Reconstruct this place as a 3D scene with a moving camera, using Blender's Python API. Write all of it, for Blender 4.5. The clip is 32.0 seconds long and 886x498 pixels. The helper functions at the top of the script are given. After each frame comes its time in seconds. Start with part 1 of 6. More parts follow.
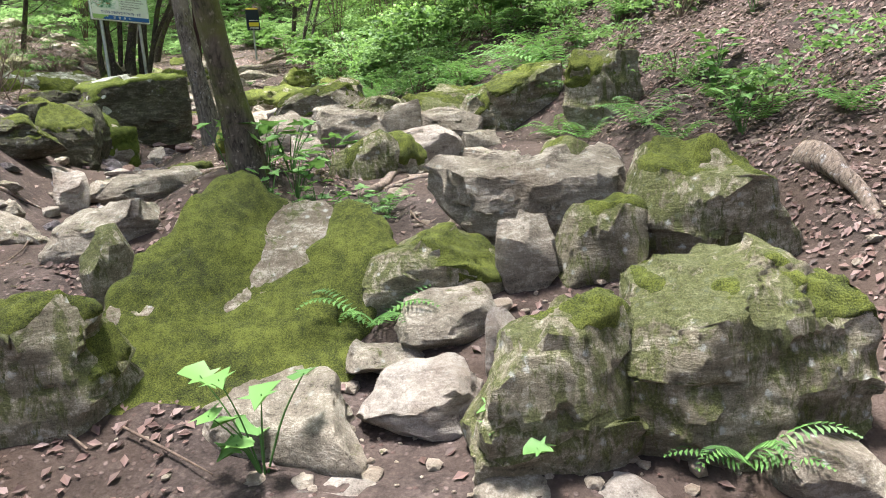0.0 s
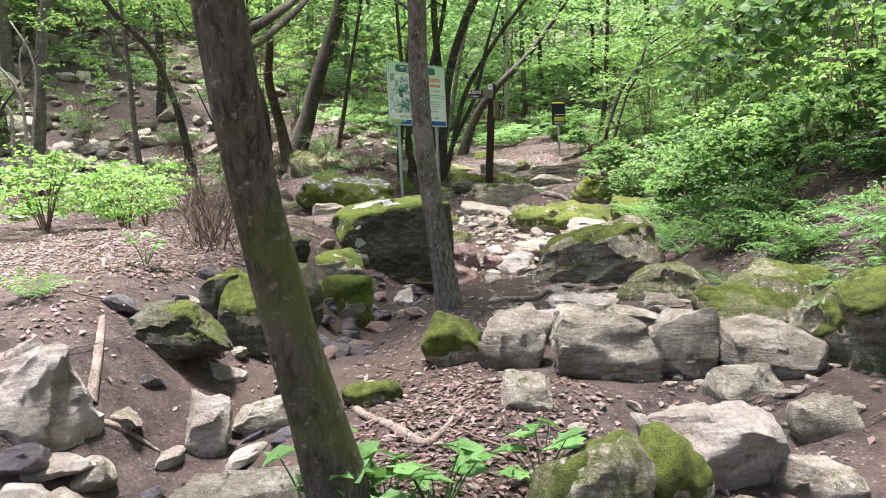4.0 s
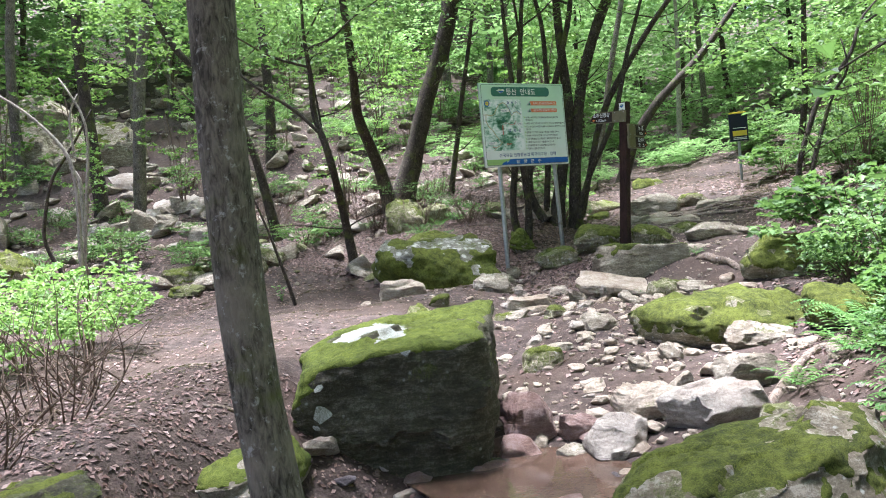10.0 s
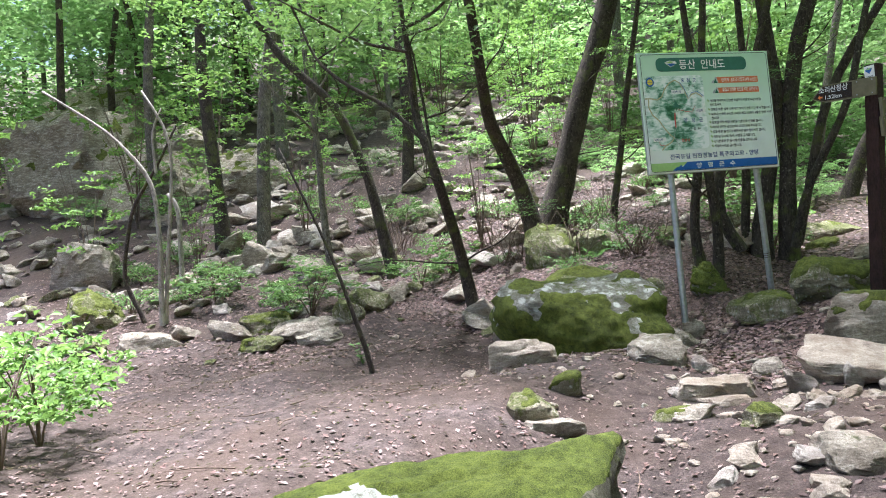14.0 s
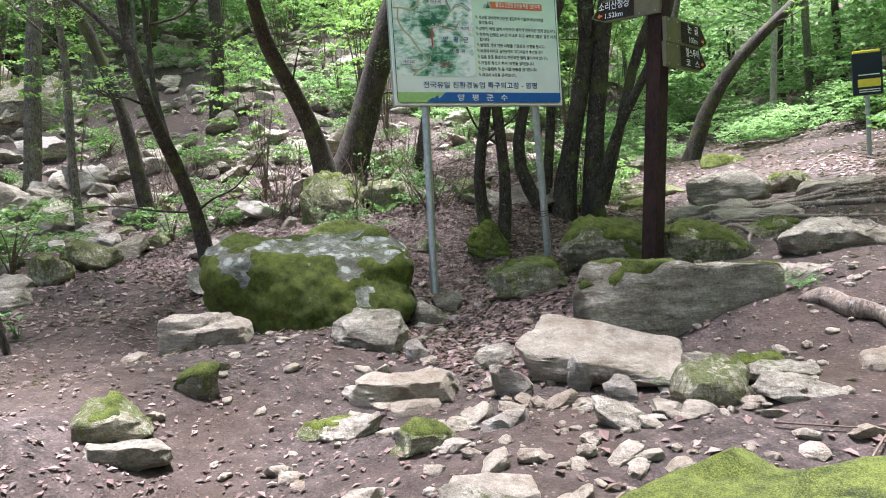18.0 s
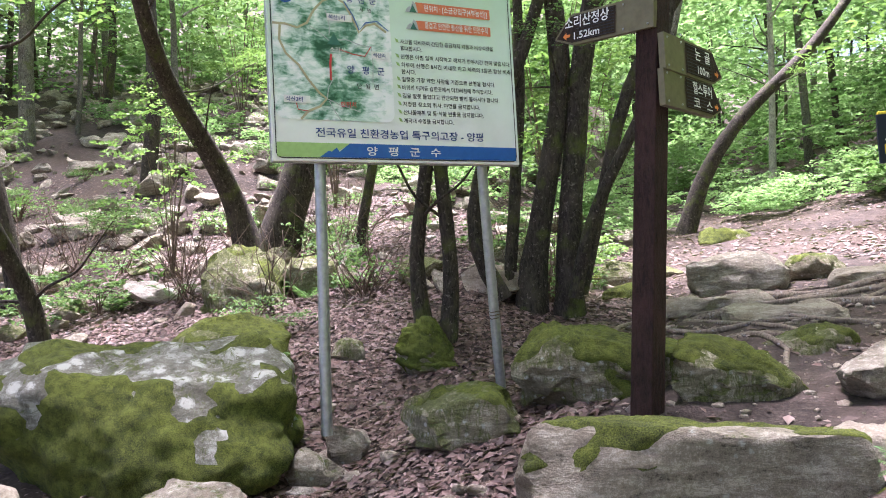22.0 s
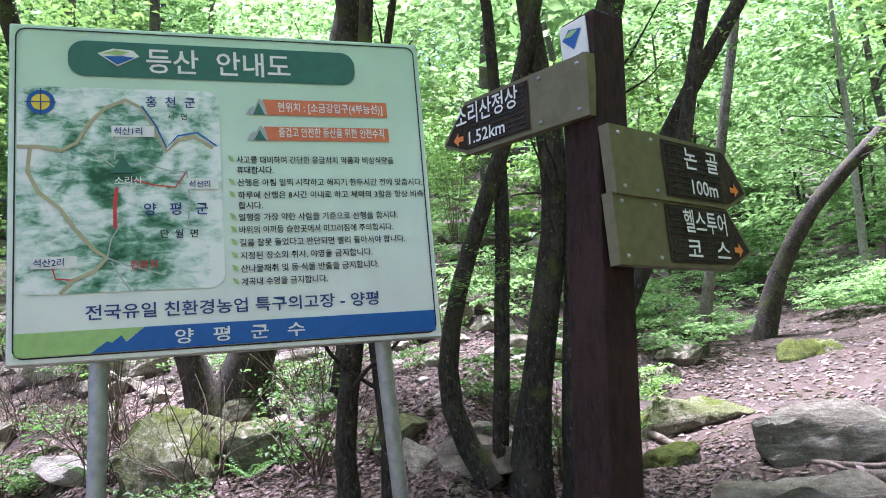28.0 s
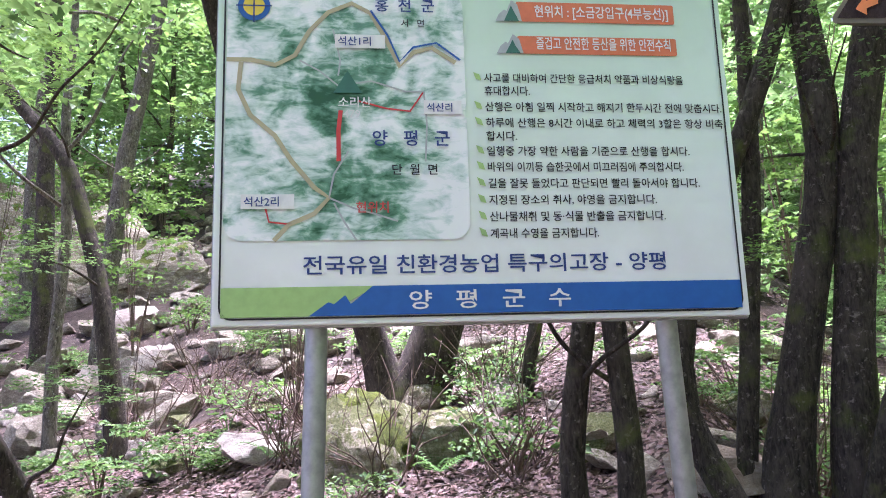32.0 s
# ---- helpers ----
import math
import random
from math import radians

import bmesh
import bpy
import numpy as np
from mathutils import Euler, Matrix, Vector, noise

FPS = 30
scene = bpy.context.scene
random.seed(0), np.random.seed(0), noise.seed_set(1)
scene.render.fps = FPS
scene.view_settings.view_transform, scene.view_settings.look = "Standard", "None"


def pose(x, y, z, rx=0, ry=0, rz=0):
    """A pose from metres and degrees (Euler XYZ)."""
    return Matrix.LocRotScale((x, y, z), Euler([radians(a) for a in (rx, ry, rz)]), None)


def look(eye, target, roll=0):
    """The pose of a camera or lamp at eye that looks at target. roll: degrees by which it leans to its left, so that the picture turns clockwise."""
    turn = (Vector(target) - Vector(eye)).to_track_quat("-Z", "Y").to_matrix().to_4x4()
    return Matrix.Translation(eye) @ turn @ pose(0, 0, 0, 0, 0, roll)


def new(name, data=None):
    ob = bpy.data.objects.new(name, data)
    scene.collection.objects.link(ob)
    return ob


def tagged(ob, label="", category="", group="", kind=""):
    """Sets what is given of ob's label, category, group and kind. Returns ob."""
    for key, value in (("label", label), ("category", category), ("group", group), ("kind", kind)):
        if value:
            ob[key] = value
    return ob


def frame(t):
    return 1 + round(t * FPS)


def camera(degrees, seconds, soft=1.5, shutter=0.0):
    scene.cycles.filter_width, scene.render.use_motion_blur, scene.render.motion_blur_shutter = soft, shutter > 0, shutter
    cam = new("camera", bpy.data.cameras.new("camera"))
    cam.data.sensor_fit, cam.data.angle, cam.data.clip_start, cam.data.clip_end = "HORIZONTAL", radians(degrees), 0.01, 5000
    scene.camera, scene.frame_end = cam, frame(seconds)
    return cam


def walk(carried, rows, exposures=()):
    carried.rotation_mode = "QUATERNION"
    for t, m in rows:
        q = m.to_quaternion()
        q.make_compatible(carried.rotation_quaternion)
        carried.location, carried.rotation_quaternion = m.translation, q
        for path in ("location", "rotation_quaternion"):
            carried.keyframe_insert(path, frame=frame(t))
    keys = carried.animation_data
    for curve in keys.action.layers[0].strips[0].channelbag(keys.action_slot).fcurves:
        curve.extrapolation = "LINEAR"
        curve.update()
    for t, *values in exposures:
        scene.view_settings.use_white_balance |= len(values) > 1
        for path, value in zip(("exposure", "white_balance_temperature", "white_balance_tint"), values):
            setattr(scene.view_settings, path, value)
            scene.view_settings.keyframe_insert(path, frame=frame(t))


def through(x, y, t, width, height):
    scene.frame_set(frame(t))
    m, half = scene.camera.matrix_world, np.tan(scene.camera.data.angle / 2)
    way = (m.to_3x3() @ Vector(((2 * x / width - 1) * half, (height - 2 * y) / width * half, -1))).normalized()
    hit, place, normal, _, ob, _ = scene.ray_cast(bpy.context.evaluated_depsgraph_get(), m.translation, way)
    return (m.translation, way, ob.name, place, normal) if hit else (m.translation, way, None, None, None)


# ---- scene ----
cam = camera(61.0, 32.0, soft=1.0)
PATH = [
    (0, (0.588, 0.819, 1.525), (0.464, 2.782, 1.158), -4.4),
    (0.5, (0.621, 1.07, 1.613), (0.491, 3.042, 1.305), -4.8),
    (1, (0.642, 1.375, 1.805), (0.502, 3.348, 1.51), -4.9),
    (1.5, (0.693, 1.663, 1.867), (0.484, 3.629, 1.566), -4.8),
    (2, (0.71, 1.966, 1.89), (0.407, 3.917, 1.573), -4.5),
    (2.5, (0.673, 2.299, 1.983), (0.209, 4.217, 1.656), -4.4),
    (3, (0.659, 2.529, 2.035), (-0.035, 4.388, 1.787), -4.0),
    (3.5, (0.599, 2.727, 2.118), (-0.28, 4.517, 1.964), -3.0),
    (5.5, (0.513, 3.721, 2.472), (-0.39, 5.502, 2.375), -2.3),
    (6, (0.38, 4.152, 2.543), (-0.47, 5.962, 2.497), -2.7),
    (6.5, (0.343, 4.408, 2.604), (-0.468, 6.236, 2.574), -3.1),
    (7, (0.382, 4.91, 2.683), (-0.438, 6.734, 2.7), -3.3),
    (7.5, (0.412, 5.248, 2.723), (-0.473, 7.041, 2.732), -3.5),
    (8, (0.354, 5.596, 2.796), (-0.669, 7.315, 2.794), -3.7),
    (8.5, (0.246, 5.97, 2.818), (-0.903, 7.607, 2.808), -4.2),
    (9, (0.148, 6.194, 2.886), (-1.088, 7.766, 2.87), -4.5),
    (9.5, (-0.01, 6.446, 2.941), (-1.3, 7.974, 2.917), -4.9),
    (10, (-0.142, 6.81, 2.901), (-1.458, 8.315, 2.845), -5.3),
    (10.5, (-0.273, 7.153, 3.049), (-1.611, 8.634, 2.915), -5.9),
    (11, (-0.445, 7.42, 2.978), (-1.869, 8.821, 2.881), -5.8),
    (11.5, (-0.718, 7.77, 2.953), (-2.234, 9.074, 2.922), -4.9),
    (12, (-0.938, 8.124, 2.975), (-2.495, 9.38, 2.985), -4.5),
    (12.5, (-1.186, 8.381, 2.991), (-2.731, 9.65, 3.025), -4.4),
    (13, (-1.397, 8.694, 2.961), (-2.942, 9.963, 3.0), -4.8),
    (13.5, (-1.636, 9.085, 2.956), (-3.226, 10.298, 3.012), -5.2),
    (15.5, (-2.309, 10.353, 2.875), (-4.011, 11.403, 2.923), -6.1),
    (16, (-2.336, 10.549, 2.865), (-4.007, 11.646, 2.916), -5.9),
    (16.5, (-2.292, 10.9, 2.855), (-3.936, 12.038, 2.911), -5.4),
    (17, (-2.329, 11.128, 2.822), (-3.926, 12.331, 2.853), -5.2),
    (17.5, (-2.294, 11.367, 2.807), (-3.844, 12.631, 2.805), -4.4),
    (18, (-2.217, 11.652, 2.783), (-3.685, 13.009, 2.713), -3.8),
    (18.5, (-2.34, 11.981, 2.706), (-3.745, 13.402, 2.617), -3.2),
    (19, (-2.533, 12.287, 2.952), (-3.906, 13.739, 2.867), -2.7),
    (19.5, (-2.585, 12.463, 3.015), (-3.948, 13.924, 2.935), -2.5),
    (20, (-2.629, 12.595, 3.033), (-4.005, 14.044, 2.965), -2.6),
    (20.5, (-2.798, 12.737, 3.036), (-4.195, 14.168, 3.005), -2.7),
    (21, (-2.91, 12.863, 3.026), (-4.328, 14.274, 3.019), -2.7),
    (21.5, (-3.041, 13.115, 3.028), (-4.489, 14.493, 3.077), -2.8),
    (22, (-3.222, 13.282, 2.986), (-4.665, 14.663, 3.088), -3.1),
    (22.5, (-3.529, 13.493, 3.034), (-4.968, 14.875, 3.177), -3.7),
    (23, (-3.653, 13.779, 3.023), (-5.1, 15.15, 3.186), -4.2),
    (23.5, (-3.716, 14.021, 3.059), (-5.191, 15.362, 3.224), -4.3),
    (24, (-3.844, 14.424, 3.148), (-5.334, 15.747, 3.329), -4.1),
    (24.5, (-3.893, 14.562, 3.347), (-5.409, 15.846, 3.579), -3.3),
    (25, (-3.828, 14.804, 3.34), (-5.375, 16.041, 3.615), -2.9),
    (25.5, (-3.803, 15.009, 3.459), (-5.366, 16.206, 3.811), -3.1),
    (27.5, (-3.823, 15.03, 3.529), (-5.356, 16.26, 3.903), -5.9),
    (28, (-3.852, 14.995, 3.532), (-5.398, 16.216, 3.876), -5.1),
    (28.5, (-3.87, 14.993, 3.514), (-5.444, 16.186, 3.832), -4.1),
    (29, (-3.898, 14.995, 3.499), (-5.464, 16.195, 3.825), -3.1),
    (29.5, (-4.108, 14.951, 3.465), (-5.636, 16.185, 3.84), -2.3),
    (30, (-4.357, 14.915, 3.523), (-5.864, 16.161, 3.941), -2.0),
    (30.5, (-4.458, 14.934, 3.55), (-5.981, 16.147, 4.005), -2.2),
    (31, (-4.544, 14.993, 3.582), (-6.152, 16.091, 4.037), -2.1),
    (31.5, (-4.595, 15.04, 3.57), (-6.277, 16.034, 3.996), -2.2),
    (32, (-4.636, 15.042, 3.539), (-6.396, 15.924, 3.891), -1.8),
]
walk(cam, [(t, look(eye, target, roll)) for t, eye, target, roll in PATH], exposures=((0.0, 2.31, 6350.0, 12.0), (3.0, 2.38, 6250.0, 17.0), (6.0, 2.33, 6000.0, 17.0), (9.0, 2.34, 5750.0, 17.0), (13.0, 2.36, 5750.0, 17.0), (17.0, 2.44, 5750.0, 19.0), (20.0, 2.64, 5800.0, 21.0), (23.0, 2.91, 5950.0, 36.0), (25.5, 2.88, 5950.0, 38.0), (28.0, 2.68, 5450.0, 28.0), (30.0, 2.82, 5500.0, 34.0), (32.0, 3.0, 5600.0, 40.0)))

# ---- daylight ----
world = bpy.data.worlds.new("forest_sky")
scene.world = world
world.use_nodes = True
sky = world.node_tree.nodes.new("ShaderNodeTexSky")
sky.sky_type, sky.sun_disc, sky.sun_elevation, sky.sun_rotation = "NISHITA", False, radians(80), radians(300)
sky.air_density, sky.dust_density = 1.0, 5.0
world.node_tree.nodes["Background"].inputs[1].default_value = 0.06
world.node_tree.links.new(sky.outputs[0], world.node_tree.nodes["Background"].inputs[0])
sun = new("sun", bpy.data.lights.new("sun", "SUN"))
sun.data.energy, sun.data.angle, sun.data.color = 5.0, radians(10), (1.0, 0.97, 0.94)
sun.matrix_world = look((0, 0, 30), (0.15, -0.08, 30 - 0.985))


# ---- materials ----
def material(name, rough=0.8):
    mat = bpy.data.materials.new(name)
    mat.use_nodes = True
    tree = mat.node_tree
    shader = tree.nodes["Principled BSDF"]
    shader.inputs["Roughness"].default_value = rough
    shader.inputs["Specular IOR Level"].default_value = 0.3
    return mat, tree, shader


def node(tree, kind, **values):
    n = tree.nodes.new(kind)
    for key, value in values.items():
        n.inputs[key.replace("_", " ")].default_value = value
    return n


def ramp(tree, source, *stops):
    n = tree.nodes.new("ShaderNodeValToRGB")
    while len(n.color_ramp.elements) < len(stops):
        n.color_ramp.elements.new(0.5)
    for e, (at, colour) in zip(n.color_ramp.elements, stops):
        e.position, e.color = at, (*colour, 1)
    tree.links.new(source, n.inputs[0])
    return n.outputs[0]


def mixed(tree, factor, a, b):
    n = tree.nodes.new("ShaderNodeMix")
    n.data_type = "RGBA"
    for slot, value in ((0, factor), (6, a), (7, b)):
        if isinstance(value, (int, float)):
            n.inputs[slot].default_value = value
        elif isinstance(value, tuple):
            n.inputs[slot].default_value = (*value, 1)
        else:
            tree.links.new(value, n.inputs[slot])
    return n.outputs[2]


def maths(tree, kind, a, b=0.0):
    n = tree.nodes.new("ShaderNodeMath")
    n.operation = kind
    for slot, value in ((0, a), (1, b)):
        if isinstance(value, (int, float)):
            n.inputs[slot].default_value = value
        else:
            tree.links.new(value, n.inputs[slot])
    return n.outputs[0]


def bumped(tree, shader, height, strength=0.5, distance=0.02):
    n = node(tree, "ShaderNodeBump", Strength=strength, Distance=distance)
    tree.links.new(height, n.inputs["Height"])
    tree.links.new(n.outputs[0], shader.inputs["Normal"])


def coords(tree):
    """World position, so that grain keeps its real size on every thing."""
    return tree.nodes.new("ShaderNodeNewGeometry").outputs["Position"]


def noise_at(tree, scale, detail=4.0, where=None, rough=0.6, distort=0.0):
    n = node(tree, "ShaderNodeTexNoise", Scale=scale, Detail=detail, Roughness=rough, Distortion=distort)
    tree.links.new(where if where is not None else coords(tree), n.inputs["Vector"])
    return n.outputs["Fac"]


def stone_material(name, dark, mid, light, moss, lichen, rough=0.85):
    """Schist: layered grain, cracks, pale lichen flecks, a streaky green film."""
    mat, tree, shader = material(name, rough)
    where = coords(tree)
    stretch = node(tree, "ShaderNodeMapping", Scale=(1.0, 1.0, 3.2), Rotation=(0.5, 0.35, 0.2))
    tree.links.new(where, stretch.inputs["Vector"])
    layers = noise_at(tree, 7.0, 9.0, stretch.outputs[0], 0.72, 0.3)
    fine = noise_at(tree, 55.0, 8.0, where, 0.8)
    grit = noise_at(tree, 190.0, 4.0, where, 0.75)
    patch = noise_at(tree, 2.3, 5.0, where, 0.6)
    tone = maths(tree, "ADD", maths(tree, "MULTIPLY", layers, 0.45), maths(tree, "ADD", maths(tree, "MULTIPLY", fine, 0.33), maths(tree, "MULTIPLY", grit, 0.22)))
    colour = ramp(tree, tone, (0.395, dark), (0.455, mid), (0.505, tuple(1.3 * c for c in mid)), (0.565, light))
    brown = (dark[0] * 1.35, dark[1] * 1.1, dark[2] * 0.85)
    colour = mixed(tree, ramp(tree, patch, (0.48, (0, 0, 0)), (0.62, (0.45, 0.45, 0.45))), colour, brown)
    crack = node(tree, "ShaderNodeTexVoronoi", Scale=3.4, Randomness=1.0)
    crack.feature = "DISTANCE_TO_EDGE"
    bent = tree.nodes.new("ShaderNodeVectorMath")
    bent.operation = "ADD"
    soft = node(tree, "ShaderNodeTexNoise", Scale=9.0, Detail=4.0)
    tree.links.new(where, soft.inputs["Vector"])
    shrink = tree.nodes.new("ShaderNodeVectorMath")
    shrink.operation = "SCALE"
    shrink.inputs["Scale"].default_value = 0.22
    tree.links.new(soft.outputs["Color"], shrink.inputs[0])
    tree.links.new(stretch.outputs[0], bent.inputs[0])
    tree.links.new(shrink.outputs[0], bent.inputs[1])
    tree.links.new(bent.outputs[0], crack.inputs["Vector"])
    line = maths(tree, "MULTIPLY", ramp(tree, crack.outputs["Distance"], (0.0, (1, 1, 1)), (0.012, (0, 0, 0))), ramp(tree, patch, (0.56, (0, 0, 0)), (0.62, (1, 1, 1))))
    colour = mixed(tree, maths(tree, "MULTIPLY", line, 0.5), colour, tuple(0.4 * c for c in dark))
    spots = node(tree, "ShaderNodeTexVoronoi", Scale=17.0 if lichen < 1.2 else 9.0, Randomness=1.0)
    tree.links.new(where, spots.inputs["Vector"])
    blot = maths(tree, "ADD", spots.outputs["Distance"], maths(tree, "MULTIPLY", fine, 0.9))
    big = noise_at(tree, 3.1, 5.0, where, 0.65)
    lich = maths(tree, "MULTIPLY", ramp(tree, blot, (0.55 if lichen < 1.2 else 0.72, (1, 1, 1)), (0.67 if lichen < 1.2 else 0.84, (0, 0, 0))), ramp(tree, big, (0.62 - 0.26 * lichen, (0, 0, 0)), (0.68 - 0.26 * lichen, (1, 1, 1))))
    colour = mixed(tree, maths(tree, "MULTIPLY", lich, min(0.9, 0.2 + 0.8 * lichen)), colour, (0.60, 0.61, 0.55))
    if moss:
        drip = node(tree, "ShaderNodeMapping", Scale=(1.0, 1.0, 0.3))
        tree.links.new(where, drip.inputs["Vector"])
        streak = noise_at(tree, 26.0, 7.0, drip.outputs[0], 0.75, 0.6)
        split = tree.nodes.new("ShaderNodeSeparateXYZ")
        tree.links.new(tree.nodes.new("ShaderNodeNewGeometry").outputs["Normal"], split.inputs[0])
        film = maths(tree, "ADD", maths(tree, "MULTIPLY", split.outputs["Z"], 0.12), maths(tree, "ADD", maths(tree, "MULTIPLY", big, 0.5), maths(tree, "MULTIPLY", streak, 0.7)))
        edge = 0.90 - 0.42 * moss
        film = ramp(tree, film, (edge - 0.05, (0, 0, 0)), (edge + 0.03, (1, 1, 1)))
        green = ramp(tree, maths(tree, "ADD", maths(tree, "MULTIPLY", fine, 0.5), maths(tree, "MULTIPLY", grit, 0.5)), (0.38, (0.035, 0.043, 0.010)), (0.5, (0.095, 0.112, 0.024)), (0.62, (0.21, 0.23, 0.07)))
        colour = mixed(tree, maths(tree, "MULTIPLY", film, 0.88), colour, green)
    tree.links.new(colour, shader.inputs["Base Color"])
    height = maths(tree, "ADD", maths(tree, "MULTIPLY", layers, 1.0), maths(tree, "ADD", maths(tree, "MULTIPLY", fine, 0.55), maths(tree, "MULTIPLY", grit, 0.25)))
    bumped(tree, shader, maths(tree, "SUBTRACT", height, maths(tree, "MULTIPLY", line, 0.2)), 1.0, 0.045)
    return mat


def mottled(name, scale, stops, rough=0.85, bump=0.5, distance=0.01, detail=6.0, fine=6.0):
    mat, tree, shader = material(name, rough)
    where = coords(tree)
    a, b = noise_at(tree, scale, detail, where, 0.65), noise_at(tree, scale * fine, 4.0, where, 0.7)
    wide = noise_at(tree, scale * 0.16, 4.0, where, 0.6)
    both = maths(tree, "ADD", maths(tree, "MULTIPLY", a, 0.3), maths(tree, "ADD", maths(tree, "MULTIPLY", b, 0.5), maths(tree, "MULTIPLY", wide, 0.2)))
    tree.links.new(ramp(tree, both, *stops), shader.inputs["Base Color"])
    bumped(tree, shader, both, bump, distance)
    return mat


def bark_material(name, dark, light, moss=0.0, flecks=0.7):
    mat, tree, shader = material(name, 0.9)
    where = coords(tree)
    stretch = node(tree, "ShaderNodeMapping", Scale=(1.0, 1.0, 0.3))
    tree.links.new(where, stretch.inputs["Vector"])
    ridge, grain = noise_at(tree, 55.0, 6.0, stretch.outputs[0], 0.7, 0.6), noise_at(tree, 120.0, 3.0, where)
    patch = noise_at(tree, 5.0, 4.0, where)
    colour = ramp(tree, ridge, (0.36, dark), (0.62, light))
    colour = mixed(tree, ramp(tree, patch, (0.5, (0, 0, 0)), (0.68, (0.55, 0.55, 0.55))), colour, tuple(min(1, c * 1.4) for c in light))
    fleck = ramp(tree, noise_at(tree, 30.0, 6.0, where, 0.7), (0.58, (0, 0, 0)), (0.66, (flecks, flecks, flecks)))
    colour = mixed(tree, fleck, colour, tuple(min(0.42, 2.6 * c + 0.05) for c in light))
    if moss:
        colour = mixed(tree, maths(tree, "MULTIPLY", ramp(tree, noise_at(tree, 4.0, 5.0, where), (0.6 - 0.25 * moss, (0, 0, 0)), (0.75 - 0.2 * moss, (1, 1, 1))), 0.8), colour, (0.10, 0.12, 0.025))
    tree.links.new(colour, shader.inputs["Base Color"])
    bumped(tree, shader, maths(tree, "ADD", ridge, maths(tree, "MULTIPLY", grain, 0.3)), 0.9, 0.012)
    return mat


def leaf_material(name, *stops, through=0.36):
    """Leaves: each its own shade, part of the light shines through."""
    mat, tree, shader = material(name, 0.55)
    own = tree.nodes.new("ShaderNodeNewGeometry").outputs["Random Per Island"]
    colour = ramp(tree, own, *stops)
    tree.links.new(colour, shader.inputs["Base Color"])
    glow = tree.nodes.new("ShaderNodeBsdfTranslucent")
    warm = mixed(tree, 0.35, colour, (0.26, 0.44, 0.09))
    tree.links.new(warm, glow.inputs[0])
    both = tree.nodes.new("ShaderNodeMixShader")
    both.inputs[0].default_value = through
    tree.links.new(shader.outputs[0], both.inputs[1])
    tree.links.new(glow.outputs[0], both.inputs[2])
    tree.links.new(both.outputs[0], tree.nodes["Material Output"].inputs["Surface"])
    return mat


def plain(name, colour, rough=0.5, metal=0.0, wear=0.06):
    mat, tree, shader = material(name, rough)
    n = noise_at(tree, 30.0, 5.0)
    shade = tuple(c * (1 - wear * 2) for c in colour)
    tree.links.new(ramp(tree, n, (0.35, shade), (0.6, colour)), shader.inputs["Base Color"])
    shader.inputs["Metallic"].default_value = metal
    return mat


ROCK = {
    "b": stone_material("boulder_schist", (0.064, 0.054, 0.037), (0.220, 0.186, 0.135), (0.580, 0.531, 0.432), 0.34, 0.9),
    "B": stone_material("dark_schist", (0.022, 0.020, 0.013), (0.07, 0.066, 0.042), (0.22, 0.205, 0.15), 0.38, 0.35),
    "g": stone_material("grey_schist", (0.075, 0.063, 0.045), (0.261, 0.226, 0.175), (0.580, 0.525, 0.432), 0.2, 0.55),
    "p": stone_material("pale_schist", (0.130, 0.106, 0.088), (0.334, 0.294, 0.250), (0.575, 0.529, 0.466), 0.0, 0.3),
    "m": stone_material("mossy_schist", (0.070, 0.061, 0.039), (0.232, 0.206, 0.140), (0.603, 0.554, 0.432), 0.6, 1.05),
    "G": stone_material("lichen_schist", (0.05, 0.05, 0.04), (0.17, 0.165, 0.13), (0.45, 0.45, 0.40), 0.3, 1.35),
    "s": stone_material("tan_schist", (0.151, 0.122, 0.091), (0.336, 0.282, 0.221), (0.580, 0.514, 0.421), 0.1, 0.25),
    "r": stone_material("wet_red_schist", (0.09, 0.055, 0.045), (0.24, 0.16, 0.14), (0.42, 0.32, 0.30), 0.0, 0.05, 0.32),
    "d": stone_material("wet_dark_schist", (0.035, 0.03, 0.032), (0.10, 0.088, 0.094), (0.24, 0.215, 0.23), 0.0, 0.1, 0.3),
}
MOSS = mottled("moss", 22.0, ((0.40, (0.020, 0.026, 0.006)), (0.49, (0.075, 0.092, 0.014)), (0.58, (0.165, 0.19, 0.032))), 1.0, 1.0, 0.03, 8.0, 9.0)
MOSS_BRIGHT = mottled("bright_moss", 22.0, ((0.40, (0.034, 0.05, 0.009)), (0.49, (0.10, 0.128, 0.019)), (0.58, (0.195, 0.235, 0.042))), 1.0, 1.0, 0.03, 8.0, 9.0)
LICHEN = mottled("lichen_crust", 18.0, ((0.40, (0.14, 0.14, 0.10)), (0.48, (0.28, 0.29, 0.25)), (0.58, (0.46, 0.47, 0.43))), 0.95, 0.8, 0.01, 8.0, 7.0)
BARK = bark_material("grey_brown_bark", (0.035, 0.030, 0.024), (0.19, 0.168, 0.135), 0.12)
BARK_DARK = bark_material("dark_bark", (0.014, 0.011, 0.009), (0.074, 0.059, 0.046), 0.2)
BARK_MOSS = bark_material("mossy_bark", (0.022, 0.018, 0.014), (0.115, 0.10, 0.075), 0.45)
BARK_PALE = bark_material("pale_dead_bark", (0.16, 0.14, 0.115), (0.42, 0.38, 0.32))
ROOT = bark_material("root_bark", (0.06, 0.045, 0.035), (0.27, 0.21, 0.165))
